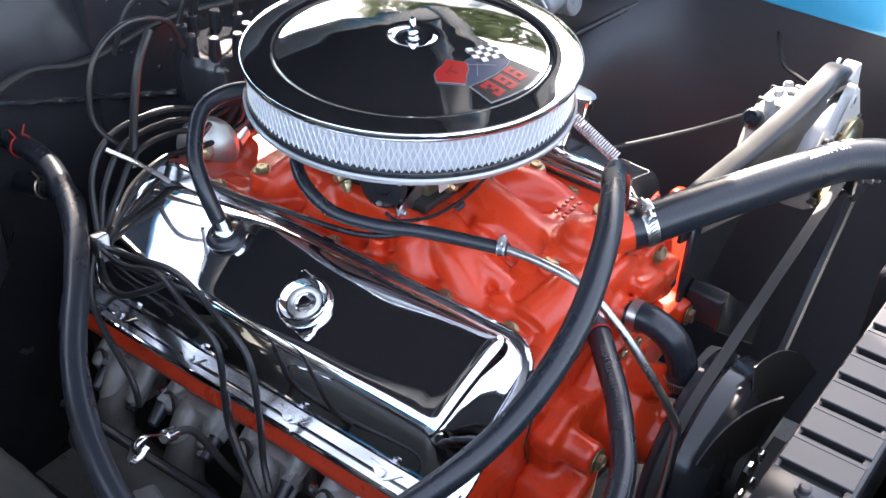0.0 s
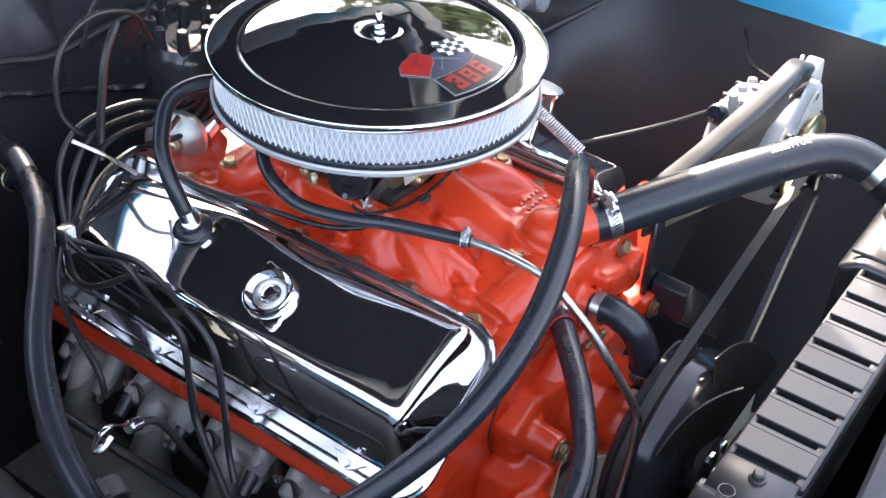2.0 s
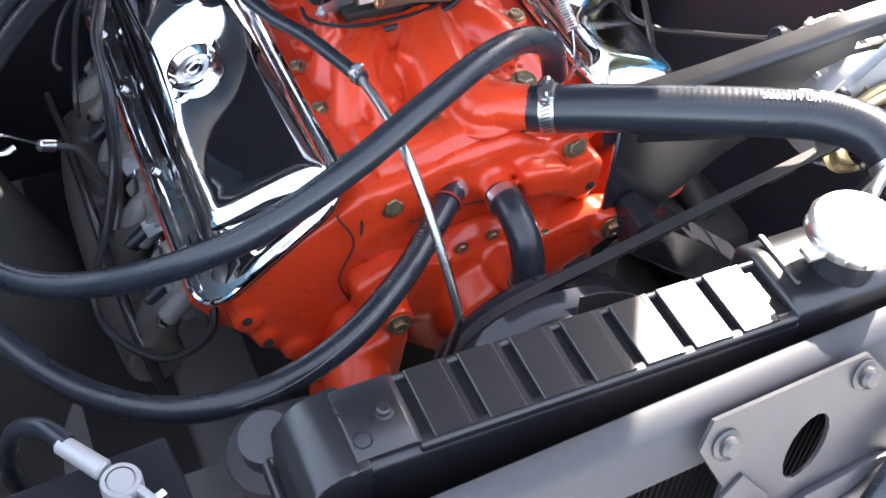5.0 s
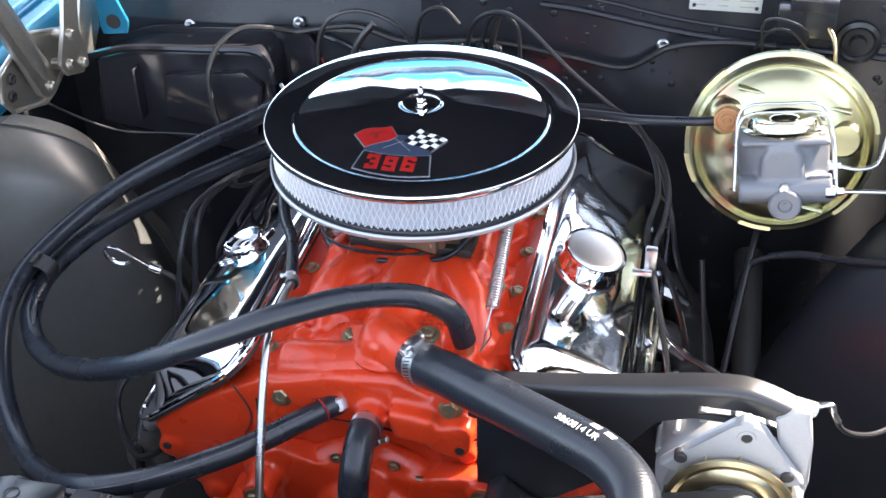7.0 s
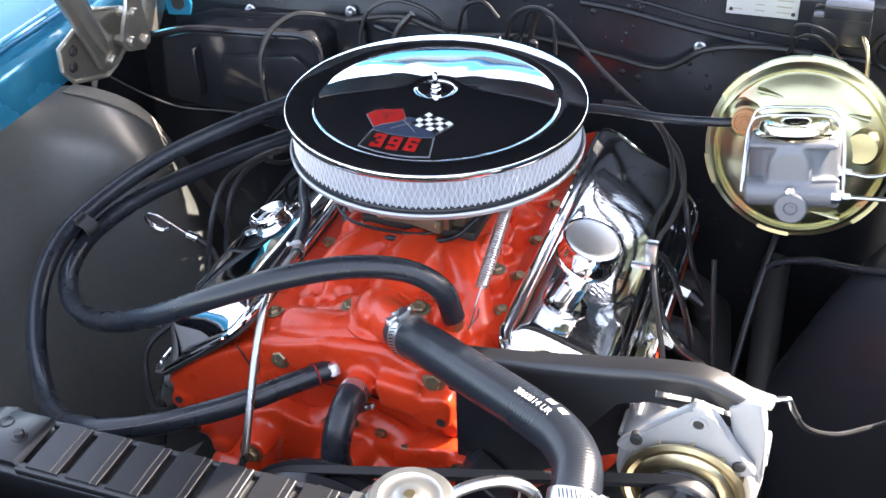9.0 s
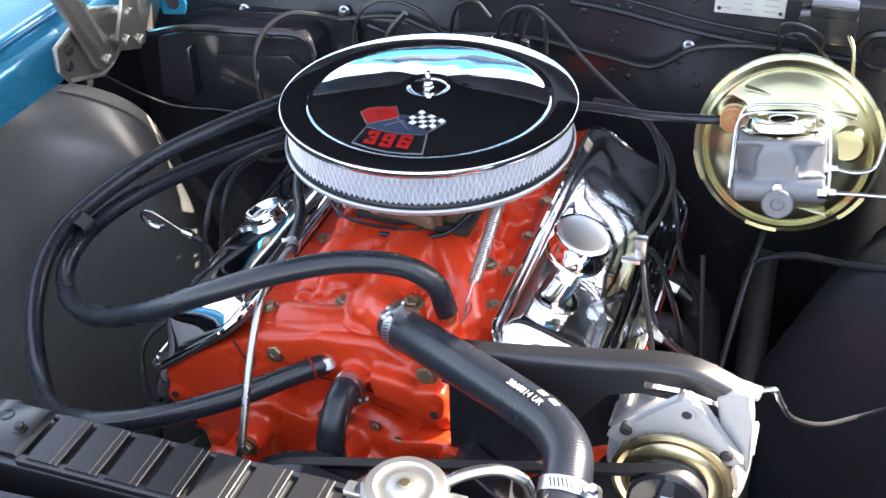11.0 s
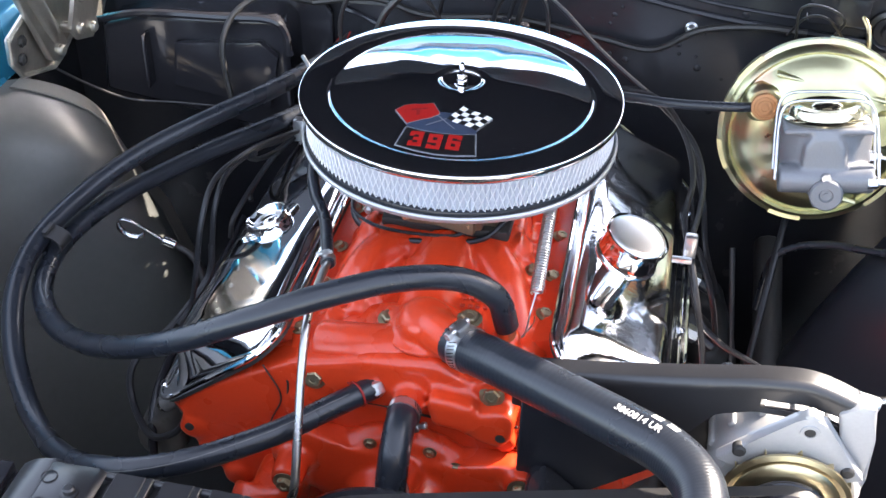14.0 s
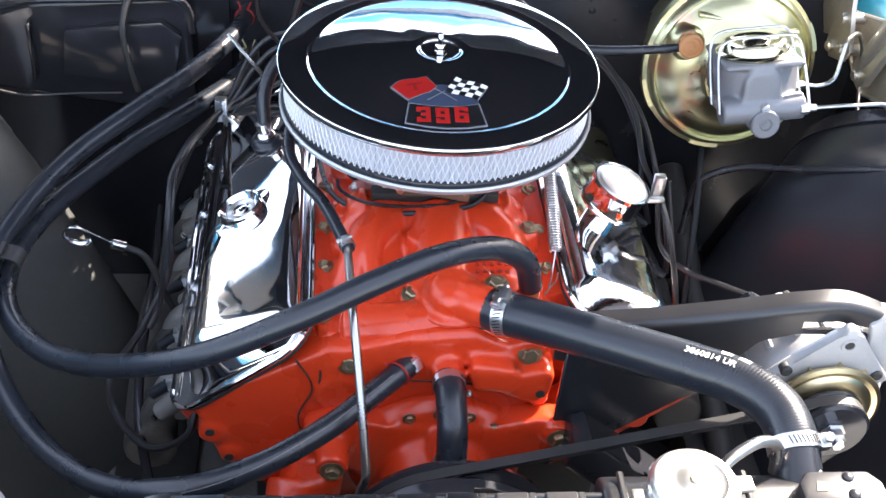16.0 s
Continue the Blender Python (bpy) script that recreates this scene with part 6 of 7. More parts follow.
bypass = hose("bypass_hose", [(0.004, -0.285, 0.742), (0.0045, -0.312, 0.745), (0.005, -0.338, 0.732), (0.005, -0.352, 0.706), (0.005, -0.350, 0.675)], 0.0158, "short black bypass hose at the water pump", seg=20)
worm_clamp(bypass, (0.0042, -0.294, 0.7435), (0, -1, 0.1), 0.0158, radians(-60), 0.010)
worm_clamp(bypass, (0.005, -0.351, 0.688), (0, 0.05, -1), 0.0158, radians(-70), 0.010)
lower = hose("radiator_hose", [(-0.158, -0.345, 0.568), (-0.165, -0.372, 0.545), (-0.185, -0.41, 0.505), (-0.205, -0.47, 0.46), (-0.215, -0.53, 0.43)], 0.027, "thick black lower radiator hose under the battery", seg=24)
worm_clamp(lower, (-0.163, -0.364, 0.553), (-0.2, -0.8, -0.6), 0.027, radians(120), 0.014)
fuel = hose("fuel_hose", [(-0.085, 0.055, 0.845), (-0.130, 0.045, 0.866), (-0.160, 0.010, 0.862), (-0.164, -0.030, 0.846), (-0.148, -0.075, 0.840), (-0.124, -0.120, 0.839), (-0.099, -0.196, 0.840)], 0.0068, "black rubber fuel hose beside the carburetor", seg=14)
worm_clamp(fuel, (-0.1005, -0.190, 0.840), (0.3, -0.9, 0), 0.0068, radians(100), 0.008)
tube_t = thing("fuel_pipe", (-0.085, -0.39, 0.55), "bent steel fuel pipe before the engine", "pipe")
bm = BM()
tube(bm, [(-0.1005, -0.186, 0.840), (-0.0985, -0.235, 0.842), (-0.096, -0.280, 0.834), (-0.091, -0.320, 0.803), (-0.086, -0.355, 0.762), (-0.082, -0.386, 0.718), (-0.086, -0.392, 0.700), (-0.098, -0.396, 0.66), (-0.118, -0.398, 0.60), (-0.135, -0.398, 0.52)], 0.0044, 14, 12)
part("pipe", bm, STEEL, tube_t)
pcv_hose = hose("vacuum_hose", [(-0.055, 0.085, 0.862), (-0.095, 0.135, 0.893), (-0.145, 0.158, 0.888), (-0.184, 0.138, 0.860), (-0.199, 0.113, 0.832), (-0.1985, 0.094, 0.795)], 0.0088, "black crankcase vent hose dropping to its valve", seg=14)
vac = hose("vacuum_hose", [(0.070, 0.16, 0.862), (0.146, 0.180, 0.868), (0.234, 0.168, 0.874), (0.30, 0.166, 0.879), (0.335, 0.172, 0.880)], 0.0060, "black vacuum hose to the brake booster", seg=14)
for o in (pcv_hose, vac):
    tagged(o, group="vacuum hoses")
thin = hose("vacuum_line", [(-0.07, 0.24, 0.80), (-0.135, 0.205, 0.795), (-0.150, 0.14, 0.792), (-0.135, 0.06, 0.790), (-0.118, -0.03, 0.792), (-0.085, -0.075, 0.800), (-0.03, -0.090, 0.806), (0.04, -0.085, 0.815), (0.07, -0.06, 0.835)], 0.0032, "thin black vacuum line lying on the manifold", seg=10)

# ---- alternator and belt drive ----
ALT = Vector((0.366, -0.352, 0.780))
alt = thing("alternator", (0.366, -0.32, 0.71), "cast aluminium alternator with a gold fan and black pulley", "alternator")
am = aim(ALT, (0, -1, 0))
bm = BM()
lathe(bm, [(0, -0.10), (0.050, -0.10), (0.062, -0.092), (0.067, -0.075), (0.068, -0.030), (0.066, -0.010), (0.060, 0.0), (0.030, 0.003), (0, 0.003)], 40, am)
body = part("housing", bm, ALUMINIUM, alt)
for sx, sz in ((-0.047, 0.046), (0.046, 0.040), (0.050, -0.03), (-0.048, -0.03)):
    bm = BM()
    rod(bm, ALT + Vector((sx, 0.004, sz)), ALT + Vector((sx, -0.007, sz)), 0.0060, seg=16, bev=0.0015)
    part("screw_boss", bm, DARK, body)
for k in range(10):
    bm = BM()
    a = math.tau * k / 10
    box(bm, ALT + Vector((0.055 * math.cos(a), 0.088, 0.055 * math.sin(a))), (0.016, 0.02, 0.006), Matrix.Rotation(-a, 4, "Y"), bev=0.001, seg=1)
    part("cooling_vent", bm, DARK, body)
for k in range(7):
    bm = BM()
    a = radians(15 + 25 * k)
    box(bm, ALT + Vector((0.0690 * math.cos(a), 0.050, 0.0690 * math.sin(a))), (0.005, 0.044, 0.008), Matrix.Rotation(-a, 4, "Y"), bev=0.0015, seg=1)
    part("rib", bm, ALUMINIUM, body)
for dx, dz, h_ in ((-0.030, 0.062, 0.007), (-0.006, 0.066, 0.004), (0.022, 0.062, 0.006)):
    bm = BM()
    rod(bm, ALT + Vector((dx, 0.078, dz - 0.010)), ALT + Vector((dx * 1.1, 0.080, dz + h_)), 0.0075, 0.0060, 10, 0.0015)
    part("terminal_post", bm, ALUMINIUM, body)
bm = BM()
lathe(bm, [(0, 0), (0.012, 0), (0.013, 0.004), (0.012, 0.014), (0.008, 0.018), (0, 0.018)], 16, aim(ALT + Vector((-0.052, 0.085, 0.046)), (-0.8, 0.1, 0.6)))
part("rubber_cap", bm, RUBBER, body, "black rubber terminal cap")
bm = BM()
lathe(bm, [(0.020, 0.006), (0.054, 0.006), (0.0575, 0.010), (0.0575, 0.0125), (0.053, 0.0145), (0.048, 0.013), (0.044, 0.0165), (0.036, 0.018), (0.020, 0.018)], 48, am)
part("fan", bm, BRASS, alt, "gold plated fan disc")
for k in range(12):
    bm = BM()
    a = math.tau * k / 12
    box(bm, ALT + Vector((0.050 * math.cos(a), -0.004, 0.050 * math.sin(a))), (0.018, 0.010, 0.0012), Matrix.Rotation(-a + 0.5, 4, "Y"))
    part("fan_blade", bm, BRASS, alt)
bm = BM()
lathe(bm, [(0.0, 0.018), (0.034, 0.018), (0.0365, 0.021), (0.0365, 0.024), (0.029, 0.031), (0.0365, 0.038), (0.0365, 0.041), (0.033, 0.043), (0.020, 0.041), (0.0, 0.040)], 40, am)
part("pulley", bm, BLACK_GLOSS, alt)
bm = BM()
lathe(bm, [(0.0, 0.040), (0.013, 0.040), (0.013, 0.043), (0.010, 0.043), (0.010, 0.053), (0.006, 0.054), (0.006, 0.060), (0, 0.060)], 6, am)
part("nut", bm, ZINC, alt)
# black bracket: a plate on the engine and a long arm over the alternator
br_t = thing("alternator_bracket", (0.30, -0.30, 0.60), "black painted steel alternator bracket with a long arm", "bracket")
bm = BM()
prism(bm, [(0.120, 0.792), (0.120, 0.612), (0.150, 0.640), (0.250, 0.722), (0.300, 0.742), (0.300, 0.812), (0.240, 0.805), (0.17, 0.802)], "y", -0.293, -0.286, 0.002, 1)
part("plate", bm, BLACK, br_t)
def band(bm, one, two, thick):
    """A solid strip between two lines of points, thick along a vector."""
    thick = Vector(thick)
    rings = [[bm.verts.new(v) for v in (Vector(p), Vector(q), Vector(q) + thick, Vector(p) + thick)] for p, q in zip(one, two)]
    for r0, r1 in zip(rings, rings[1:]):
        for k in range(4):
            bm.faces.new((r0[k], r0[(k + 1) % 4], r1[(k + 1) % 4], r1[k]))
    bm.faces.new(rings[0][::-1])
    bm.faces.new(rings[-1])


# lower channel
bm = BM()
prism(bm, [(0.128, 0.664), (0.134, 0.700), (0.150, 0.706), (0.235, 0.632), (0.300, 0.575), (0.288, 0.535), (0.210, 0.598)], "y", -0.338, -0.294, 0.004, 2)
part("lower_channel", bm, BLACK, br_t)
# stamped arm: a web with a slot, and a flange rolled back along its top
FOLD = spline([(0.110, -0.284, 0.806), (0.160, -0.298, 0.824), (0.206, -0.312, 0.842), (0.280, -0.330, 0.870), (0.330, -0.338, 0.886), (0.371, -0.338, 0.888), (0.408, -0.338, 0.875), (0.416, -0.338, 0.868)], 8)
N_F = len(FOLD)
bm = BM()
ROLL = [(-0.0006, -0.004), (-0.0006, 0.0), (0.0008, 0.0035), (0.0035, 0.0060), (0.0070, 0.0070), (0.0230, 0.0062), (0.0230, 0.0030), (0.0072, 0.0038), (0.0040, 0.0020), (0.0032, -0.004)]
rings = [[bm.verts.new(p + Vector((0, dy, dz))) for dy, dz in ROLL] for p in FOLD]
for r0, r1 in zip(rings, rings[1:]):
    for k in range(len(ROLL)):
        bm.faces.new((r0[k], r0[(k + 1) % len(ROLL)], r1[(k + 1) % len(ROLL)], r1[k]))
bm.faces.new(rings[0])
bm.faces.new(rings[-1])
bmesh.ops.recalc_face_normals(bm, faces=bm.faces)
part("flange", bm, ARM_BLACK, br_t)
bm = BM()
low = lambda x: 0.770 if x < 0.25 else (0.770 + (x - 0.25) * 1.61 if x < 0.296 else (0.844 + (x - 0.296) * 0.45 if x < 0.327 else 0.858 - max(0.0, x - 0.35) * 0.20))
slot = lambda x: 0.8735 - max(0.0, x - 0.365) * 0.24
i1 = min(i for i in range(N_F) if FOLD[i].x > 0.325)
i2 = min(i for i in range(N_F) if FOLD[i].x > 0.404)
solid, slotted, end = FOLD[:i1 + 1], FOLD[i1:i2 + 1], FOLD[i2:]
band(bm, solid, [Vector((p.x, p.y, min(p.z - 0.01, low(p.x)))) for p in solid], (0, 0.004, 0))
band(bm, slotted, [Vector((p.x, p.y, slot(p.x))) for p in slotted], (0, 0.004, 0))
band(bm, [Vector((p.x, p.y, slot(p.x) - 0.0095)) for p in slotted], [Vector((p.x, p.y, low(p.x))) for p in slotted], (0, 0.004, 0))
band(bm, end, [Vector((p.x, p.y, low(p.x) + (0.004 if p.x > 0.412 else 0))) for p in end], (0, 0.004, 0))
bmesh.ops.remove_doubles(bm, verts=bm.verts, dist=0.00002)
bmesh.ops.recalc_face_normals(bm, faces=bm.faces)
part("arm", bm, ARM_BLACK, br_t)
# pointed front ear with its dark hole, and the squared shoulder beside it
bm = BM()
prism(bm, [(0.300, 0.812), (0.325, 0.836), (0.362, 0.868), (0.366, 0.877), (0.372, 0.880), (0.379, 0.876), (0.383, 0.868), (0.402, 0.846), (0.428, 0.812), (0.40, 0.80), (0.33, 0.80)], "y", -0.356, -0.344, 0.003, 2)
part("front_ear", bm, ALUMINIUM, alt)
bm = BM()
prism(bm, [(0.395, 0.872), (0.413, 0.884), (0.424, 0.884), (0.430, 0.850), (0.434, 0.800), (0.430, 0.766), (0.412, 0.79), (0.404, 0.83)], "y", -0.342, -0.322, 0.004, 2)
part("rear_shoulder", bm, ALUMINIUM, alt)
bm = BM()
lathe(bm, [(0.005, 0.001), (0.005, 0.002), (0.0080, 0.002), (0.0085, 0), (0, 0)], 24, aim((0.3725, -0.3555, 0.860), (0, -1, 0)))
ear_w = part("ear_washer", bm, ALUMINIUM, alt)
# dark peg painted in for the shade of the ear's hole
bm = BM()
rod(bm, (0.3725, -0.354, 0.860), (0.3725, -0.3572, 0.860), 0.0048, seg=14, bev=0.0006)
part("ear_hole_shade", bm, DARK, ear_w)
bm = BM()
rod(bm, (0.408, -0.312, 0.868), (0.432, -0.310, 0.861), 0.0075, seg=12, bev=0.001)
tube(bm, [(0.430, -0.310, 0.862), (0.438, -0.310, 0.868), (0.445, -0.309, 0.868), (0.449, -0.306, 0.855), (0.455, -0.30, 0.842)], 0.0024, 8)
part("terminal_stud", bm, ZINC, alt)

fan_t = thing("cooling_fan", (0, -0.45, 0.42), "dark steel cooling fan on the water pump, standing still", "fan")
HUB = Vector((0.008, -0.390, 0.606))
fm = aim(HUB, (0, -1, 0))
bm = BM()
lathe(bm, [(0.0, -0.024), (0.100, -0.024), (0.110, -0.020), (0.112, -0.014), (0.101, -0.006), (0.101, -0.004), (0.112, 0.003), (0.1135, 0.006), (0.1125, 0.010), (0.1105, 0.020), (0.1060, 0.030), (0.0960, 0.038), (0.080, 0.042), (0.0, 0.043)], 64, fm)
part("pulley", bm, BLACK_GLOSS, fan_t, "gloss black cupped pulley")
bm = BM()
lathe(bm, [(0.0, 0.030), (0.034, 0.030), (0.036, 0.036), (0.030, 0.052), (0.020, 0.056), (0, 0.056)], 28, fm)
hub = part("hub", bm, DARK, fan_t)
for k in range(4):
    a = math.tau * k / 4 + 0.5
    shared("bolt", NUT_MESH, hub, fm @ Matrix.Translation((0.024 * math.cos(a), 0.024 * math.sin(a), 0.052)) @ Matrix.Scale(1.3, 4))
for turn in (62, 118, 242, 298):
    a = radians(turn)
    out, along = Vector((math.cos(a), 0, math.sin(a))), Vector((-math.sin(a), 0, math.cos(a)))
    bm = BM()
    sheet(bm, lambda u, v: HUB + Vector((0, -0.050, 0)) + out * (0.028 + 0.110 * u - 0.02 * u * u * (2 * v - 1) ** 2) + along * ((v - 0.5) * (0.044 + 0.056 * u)) + Vector((0, 1, 0)) * ((v - 0.5) * (0.006 + 0.034 * u) + 0.005 * math.sin(v * math.pi)), 12, 8, 0.002)
    part("blade", bm, DARK, fan_t)
# the belt runs round the fan and alternator pulleys
belt = thing("fan_belt", (0.17, -0.40, 0.60), "worn black rubber fan belt over the pulleys", "belt")
c1, r1, c2, r2 = Vector((HUB.x, 0, HUB.z)), 0.105, Vector((ALT.x, 0, ALT.z)), 0.033
# outer line round the alternator, fan and crank pulleys
rim_pts = sorted((c.x + r * math.cos(math.tau * k / 72), c.z + r * math.sin(math.tau * k / 72)) for c, r in ((c1, r1), (c2, r2), (Vector((0.0, 0, 0.385)), 0.085)) for k in range(72))


def half_hull(points):
    res = []
    for p in points:
        while len(res) > 1 and (res[-1][0] - res[-2][0]) * (p[1] - res[-2][1]) - (res[-1][1] - res[-2][1]) * (p[0] - res[-2][0]) <= 0:
            res.pop()
        res.append(p)
    return res[:-1]


path_b = half_hull(rim_pts) + half_hull(rim_pts[::-1])
bm, bm_face = BM(), BM()
rows, rim = [], []
for i, (x, z) in enumerate(path_b):
    x0, z0 = path_b[i - 1]
    x1, z1 = path_b[(i + 1) % len(path_b)]
    d = Vector((x1 - x0, 0, z1 - z0)).normalized()
    o = Vector((d.z, 0, -d.x))
    rows.append([bm.verts.new(Vector((x, -0.384 + yy, z)) + o * k) for yy, k in ((-0.0055, 0.0015), (0.0055, 0.0015), (0.0035, -0.005), (-0.0035, -0.005))])
    rim.append([bm_face.verts.new(Vector((x, -0.384 + yy, z)) + o * k) for yy, k in ((-0.0058, 0.003), (0.0058, 0.003), (0.0058, 0.0015), (-0.0058, 0.0015))])
for mesh_b, loop in ((bm, rows), (bm_face, rim)):
    for i in range(len(loop)):
        a, b = loop[i], loop[(i + 1) % len(loop)]
        for j in range(4):
            mesh_b.faces.new((a[j], a[(j + 1) % 4], b[(j + 1) % 4], b[j]))
part("vee", bm, RUBBER, belt)
part("outer_ply", bm_face, RUBBER_GREY, belt, "worn grey outer face")

# ---- brake booster and master cylinder ----
BO = Vector((0.409, 0.195, 0.842))
bax = Vector((0.0, -1.0, 0.20)).normalized()
bo = thing("brake_booster", (0.409, 0.24, 0.72), "gold cadmium plated round brake booster on the firewall", "brake booster")
bmx = aim(BO, bax)
bm = BM()
lathe(bm, [(0, -0.15), (0.075, -0.15), (0.088, -0.12), (0.106, -0.03), (0.111, -0.012), (0.1165, -0.010), (0.1165, -0.001), (0.111, 0.001), (0.108, 0.010), (0.104, 0.013), (0.101, 0.010), (0.097, 0.012), (0.090, 0.022), (0.074, 0.028), (0.052, 0.034), (0.046, 0.046), (0.0, 0.046)], 72, bmx)
shell = part("shell", bm, GOLD, bo, angle=50)
for k in range(6):
    bm = BM()
    lathe(bm, [(0.1125, -0.011), (0.1178, -0.011), (0.1178, 0.001), (0.1125, 0.001)], 6, bmx, math.tau * k / 6 + 0.2, math.tau * k / 6 + 0.55)
    part("crimp_tab", bm, GOLD, shell)
for dx, dz in ((-0.068, 0.036), (0.070, 0.020)):
    bm = BM()
    lathe(bm, [(0.026, 0.012), (0.024, 0.026), (0.019, 0.031), (0.0, 0.031)], 28, bmx @ Matrix.Translation((0, 0, 0.0)) @ Matrix.Translation((dx, dz, 0)))
    part("dome", bm, GOLD, shell)
for p0, p1 in (((-0.06, 0.075), (0.075, 0.055)), ((-0.055, -0.055), (0.06, -0.075))):
    bm = BM()
    tube(bm, [bmx @ Vector((*p0, 0.022)), bmx @ Vector((*p1, 0.022))], 0.006, 10, flat=0.5)
    part("pressed_rib", bm, GOLD, shell)
bm = BM()
cvm = aim(bmx @ Vector((-0.0685, 0.036, 0.028)), bax)
lathe(bm, [(0.0, 0), (0.015, 0), (0.016, 0.006), (0.016, 0.012), (0.013, 0.013), (0.012, 0.0115), (0.009, 0.012), (0.008, 0.0135), (0.005, 0.0135), (0.004, 0.012), (0, 0.012)], 28, cvm)
part("check_valve", bm, COPPER_RUBBER, bo, "tan rubber check valve")
mc = thing("master_cylinder", (0.410, 0.08, 0.84), "silver-grey cast brake master cylinder on the booster", "master cylinder")
# the cylinder sits rolled a little to one side
mcm = bmx @ Matrix.Rotation(radians(7), 4, "Z")
MR = mcm.to_3x3().to_4x4()


def on_mc(x, y, z):
    """A spot by the master cylinder: x sideways, y up, z forward of the booster's nose."""
    return mcm @ Vector((x, y, 0.040 + z))


bm = BM()
lathe(bm, [(0, 0), (0.036, 0), (0.036, 0.008), (0.022, 0.012), (0.019, 0.100), (0.017, 0.104), (0.0, 0.104)], 32, aim(on_mc(0, -0.022, 0), bax))
lathe(bm, [(0, 0), (0.015, 0), (0.017, 0.002), (0.017, 0.102), (0.015, 0.104), (0, 0.104)], 24, aim(on_mc(-0.052, -0.010, 0.092), MR.to_3x3() @ Vector((1, 0, 0))))
prism(bm, [(-0.044, 0.050), (0.044, 0.050), (0.051, 0.070), (0.051, 0.112), (0.030, 0.132), (0.014, 0.138), (-0.018, 0.138), (-0.032, 0.132), (-0.051, 0.112), (-0.051, 0.070)], "z", -0.002, 0.046, 0.006, 3, m=mcm @ Matrix(((1, 0, 0, 0), (0, 0, 1, 0), (0, 1, 0, 0), (0, 0, 0, 1))))
prism(bm, [(-0.030, -0.020), (0.022, -0.020), (0.020, 0.030), (0.012, 0.043), (-0.018, 0.043), (-0.026, 0.030)], "z", 0.10, 0.1430, 0.005, 2, m=mcm)
prism(bm, [(-0.049, 0.043), (0.049, 0.043), (0.049, 0.050), (-0.049, 0.050)], "z", 0.048, 0.141, 0.002, 1, m=mcm)
weld(part("casting", bm, CAST_SILVER, mc), 0.0024, 2)
bm = BM()
lathe(bm, [(0, 0), (0.0185, 0), (0.0185, 0.007), (0.0165, 0.009), (0.008, 0.009), (0.0065, 0.0065), (0.003, 0.0065), (0.003, 0.008), (0, 0.008)], 28, aim(on_mc(0, -0.024, 0.104), bax))
part("end_plug", bm, CAST_SILVER, mc)
bm = BM()
hex_head(bm, aim(on_mc(-0.001, -0.004, 0.106), bax), 0.0062, 0.006, 0.0)
part("bleed_screw", bm, ZINC, mc)
# oval pressed cover in steps
bm = BM()
pm_c = Matrix.Translation(on_mc(0, 0.050, 0.055)) @ MR @ Matrix.Rotation(radians(-90), 4, "X") @ Matrix.Diagonal((1.0, 0.92, 1.0, 1.0))
lathe(bm, [(0, 0.0), (0.047, 0.0), (0.048, 0.003), (0.045, 0.005), (0.042, 0.0055), (0.040, 0.012), (0.037, 0.0155), (0.031, 0.0165), (0.028, 0.0145), (0.018, 0.0145), (0.014, 0.018), (0, 0.0195)], 44, pm_c)
part("cover", bm, GOLD_BRIGHT, mc, "gold plated pressed cover")
for zz in (0.040, 0.074):
    bm = BM()
    tube(bm, [on_mc(-0.056, -0.008, zz + 0.03), on_mc(-0.054, 0.030, zz + 0.012), on_mc(-0.050, 0.062, zz), on_mc(-0.036, 0.0745, zz), on_mc(0.0, 0.0755, zz), on_mc(0.036, 0.0745, zz), on_mc(0.050, 0.062, zz), on_mc(0.055, 0.030, zz + 0.012), on_mc(0.056, -0.008, zz + 0.03)], 0.0018, 8, 6)
    part("bail_wire", bm, ZINC, mc)
for yy, zz in ((0.004, 0.060), (-0.010, 0.105)):
    bm = BM()
    lathe(bm, [(0, 0), (0.0075, 0), (0.0075, 0.010), (0.0045, 0.012), (0.0045, 0.020), (0, 0.020)], 6, aim(on_mc(0.044, yy, zz), MR.to_3x3() @ Vector((1, 0, 0))))
    part("pipe_nut", bm, ZINC, mc)
brake = thing("brake_pipe", on_mc(0.062, -0.010, 0.105), "thin bright steel brake pipe from the master cylinder", "pipe")
bm = BM()
tube(bm, [on_mc(0.060, -0.010, 0.105), on_mc(0.11, -0.012, 0.105), on_mc(0.17, -0.02, 0.10), on_mc(0.20, -0.05, 0.08), on_mc(0.205, -0.2, 0.05)], 0.0026, 8)
part("pipe", bm, STEEL, brake)
bm = BM()
tube(bm, [on_mc(0.060, 0.004, 0.060), on_mc(0.085, 0.0, 0.06), on_mc(0.105, 0.006, 0.055), on_mc(0.115, 0.035, 0.05), on_mc(0.125, 0.05, 0.04), on_mc(0.16, 0.03, 0.0), on_mc(0.175, -0.1, -0.02)], 0.0026, 8)
part("pipe", bm, STEEL, brake)
box_t = thing("junction_block", (0.425, 0.375, 0.90), "black moulded wiring block on the firewall", "wiring block")
bm = BM()
box(bm, (0.432, 0.378, 0.932), (0.075, 0.045, 0.040), bev=0.004)
box(bm, (0.438, 0.370, 0.962), (0.060, 0.050, 0.018), bev=0.003)
part("block", bm, BLACK_GLOSS, box_t)
bm = BM()
lathe(bm, [(0, 0), (0.030, 0), (0.030, 0.008), (0.024, 0.010), (0.020, 0.006), (0.012, 0.006), (0.010, 0.014), (0, 0.014)], 32, aim((0.505, 0.398, 0.895), (0, -1, 0)))
part("grommet_plate", bm, BLACK, box_t)

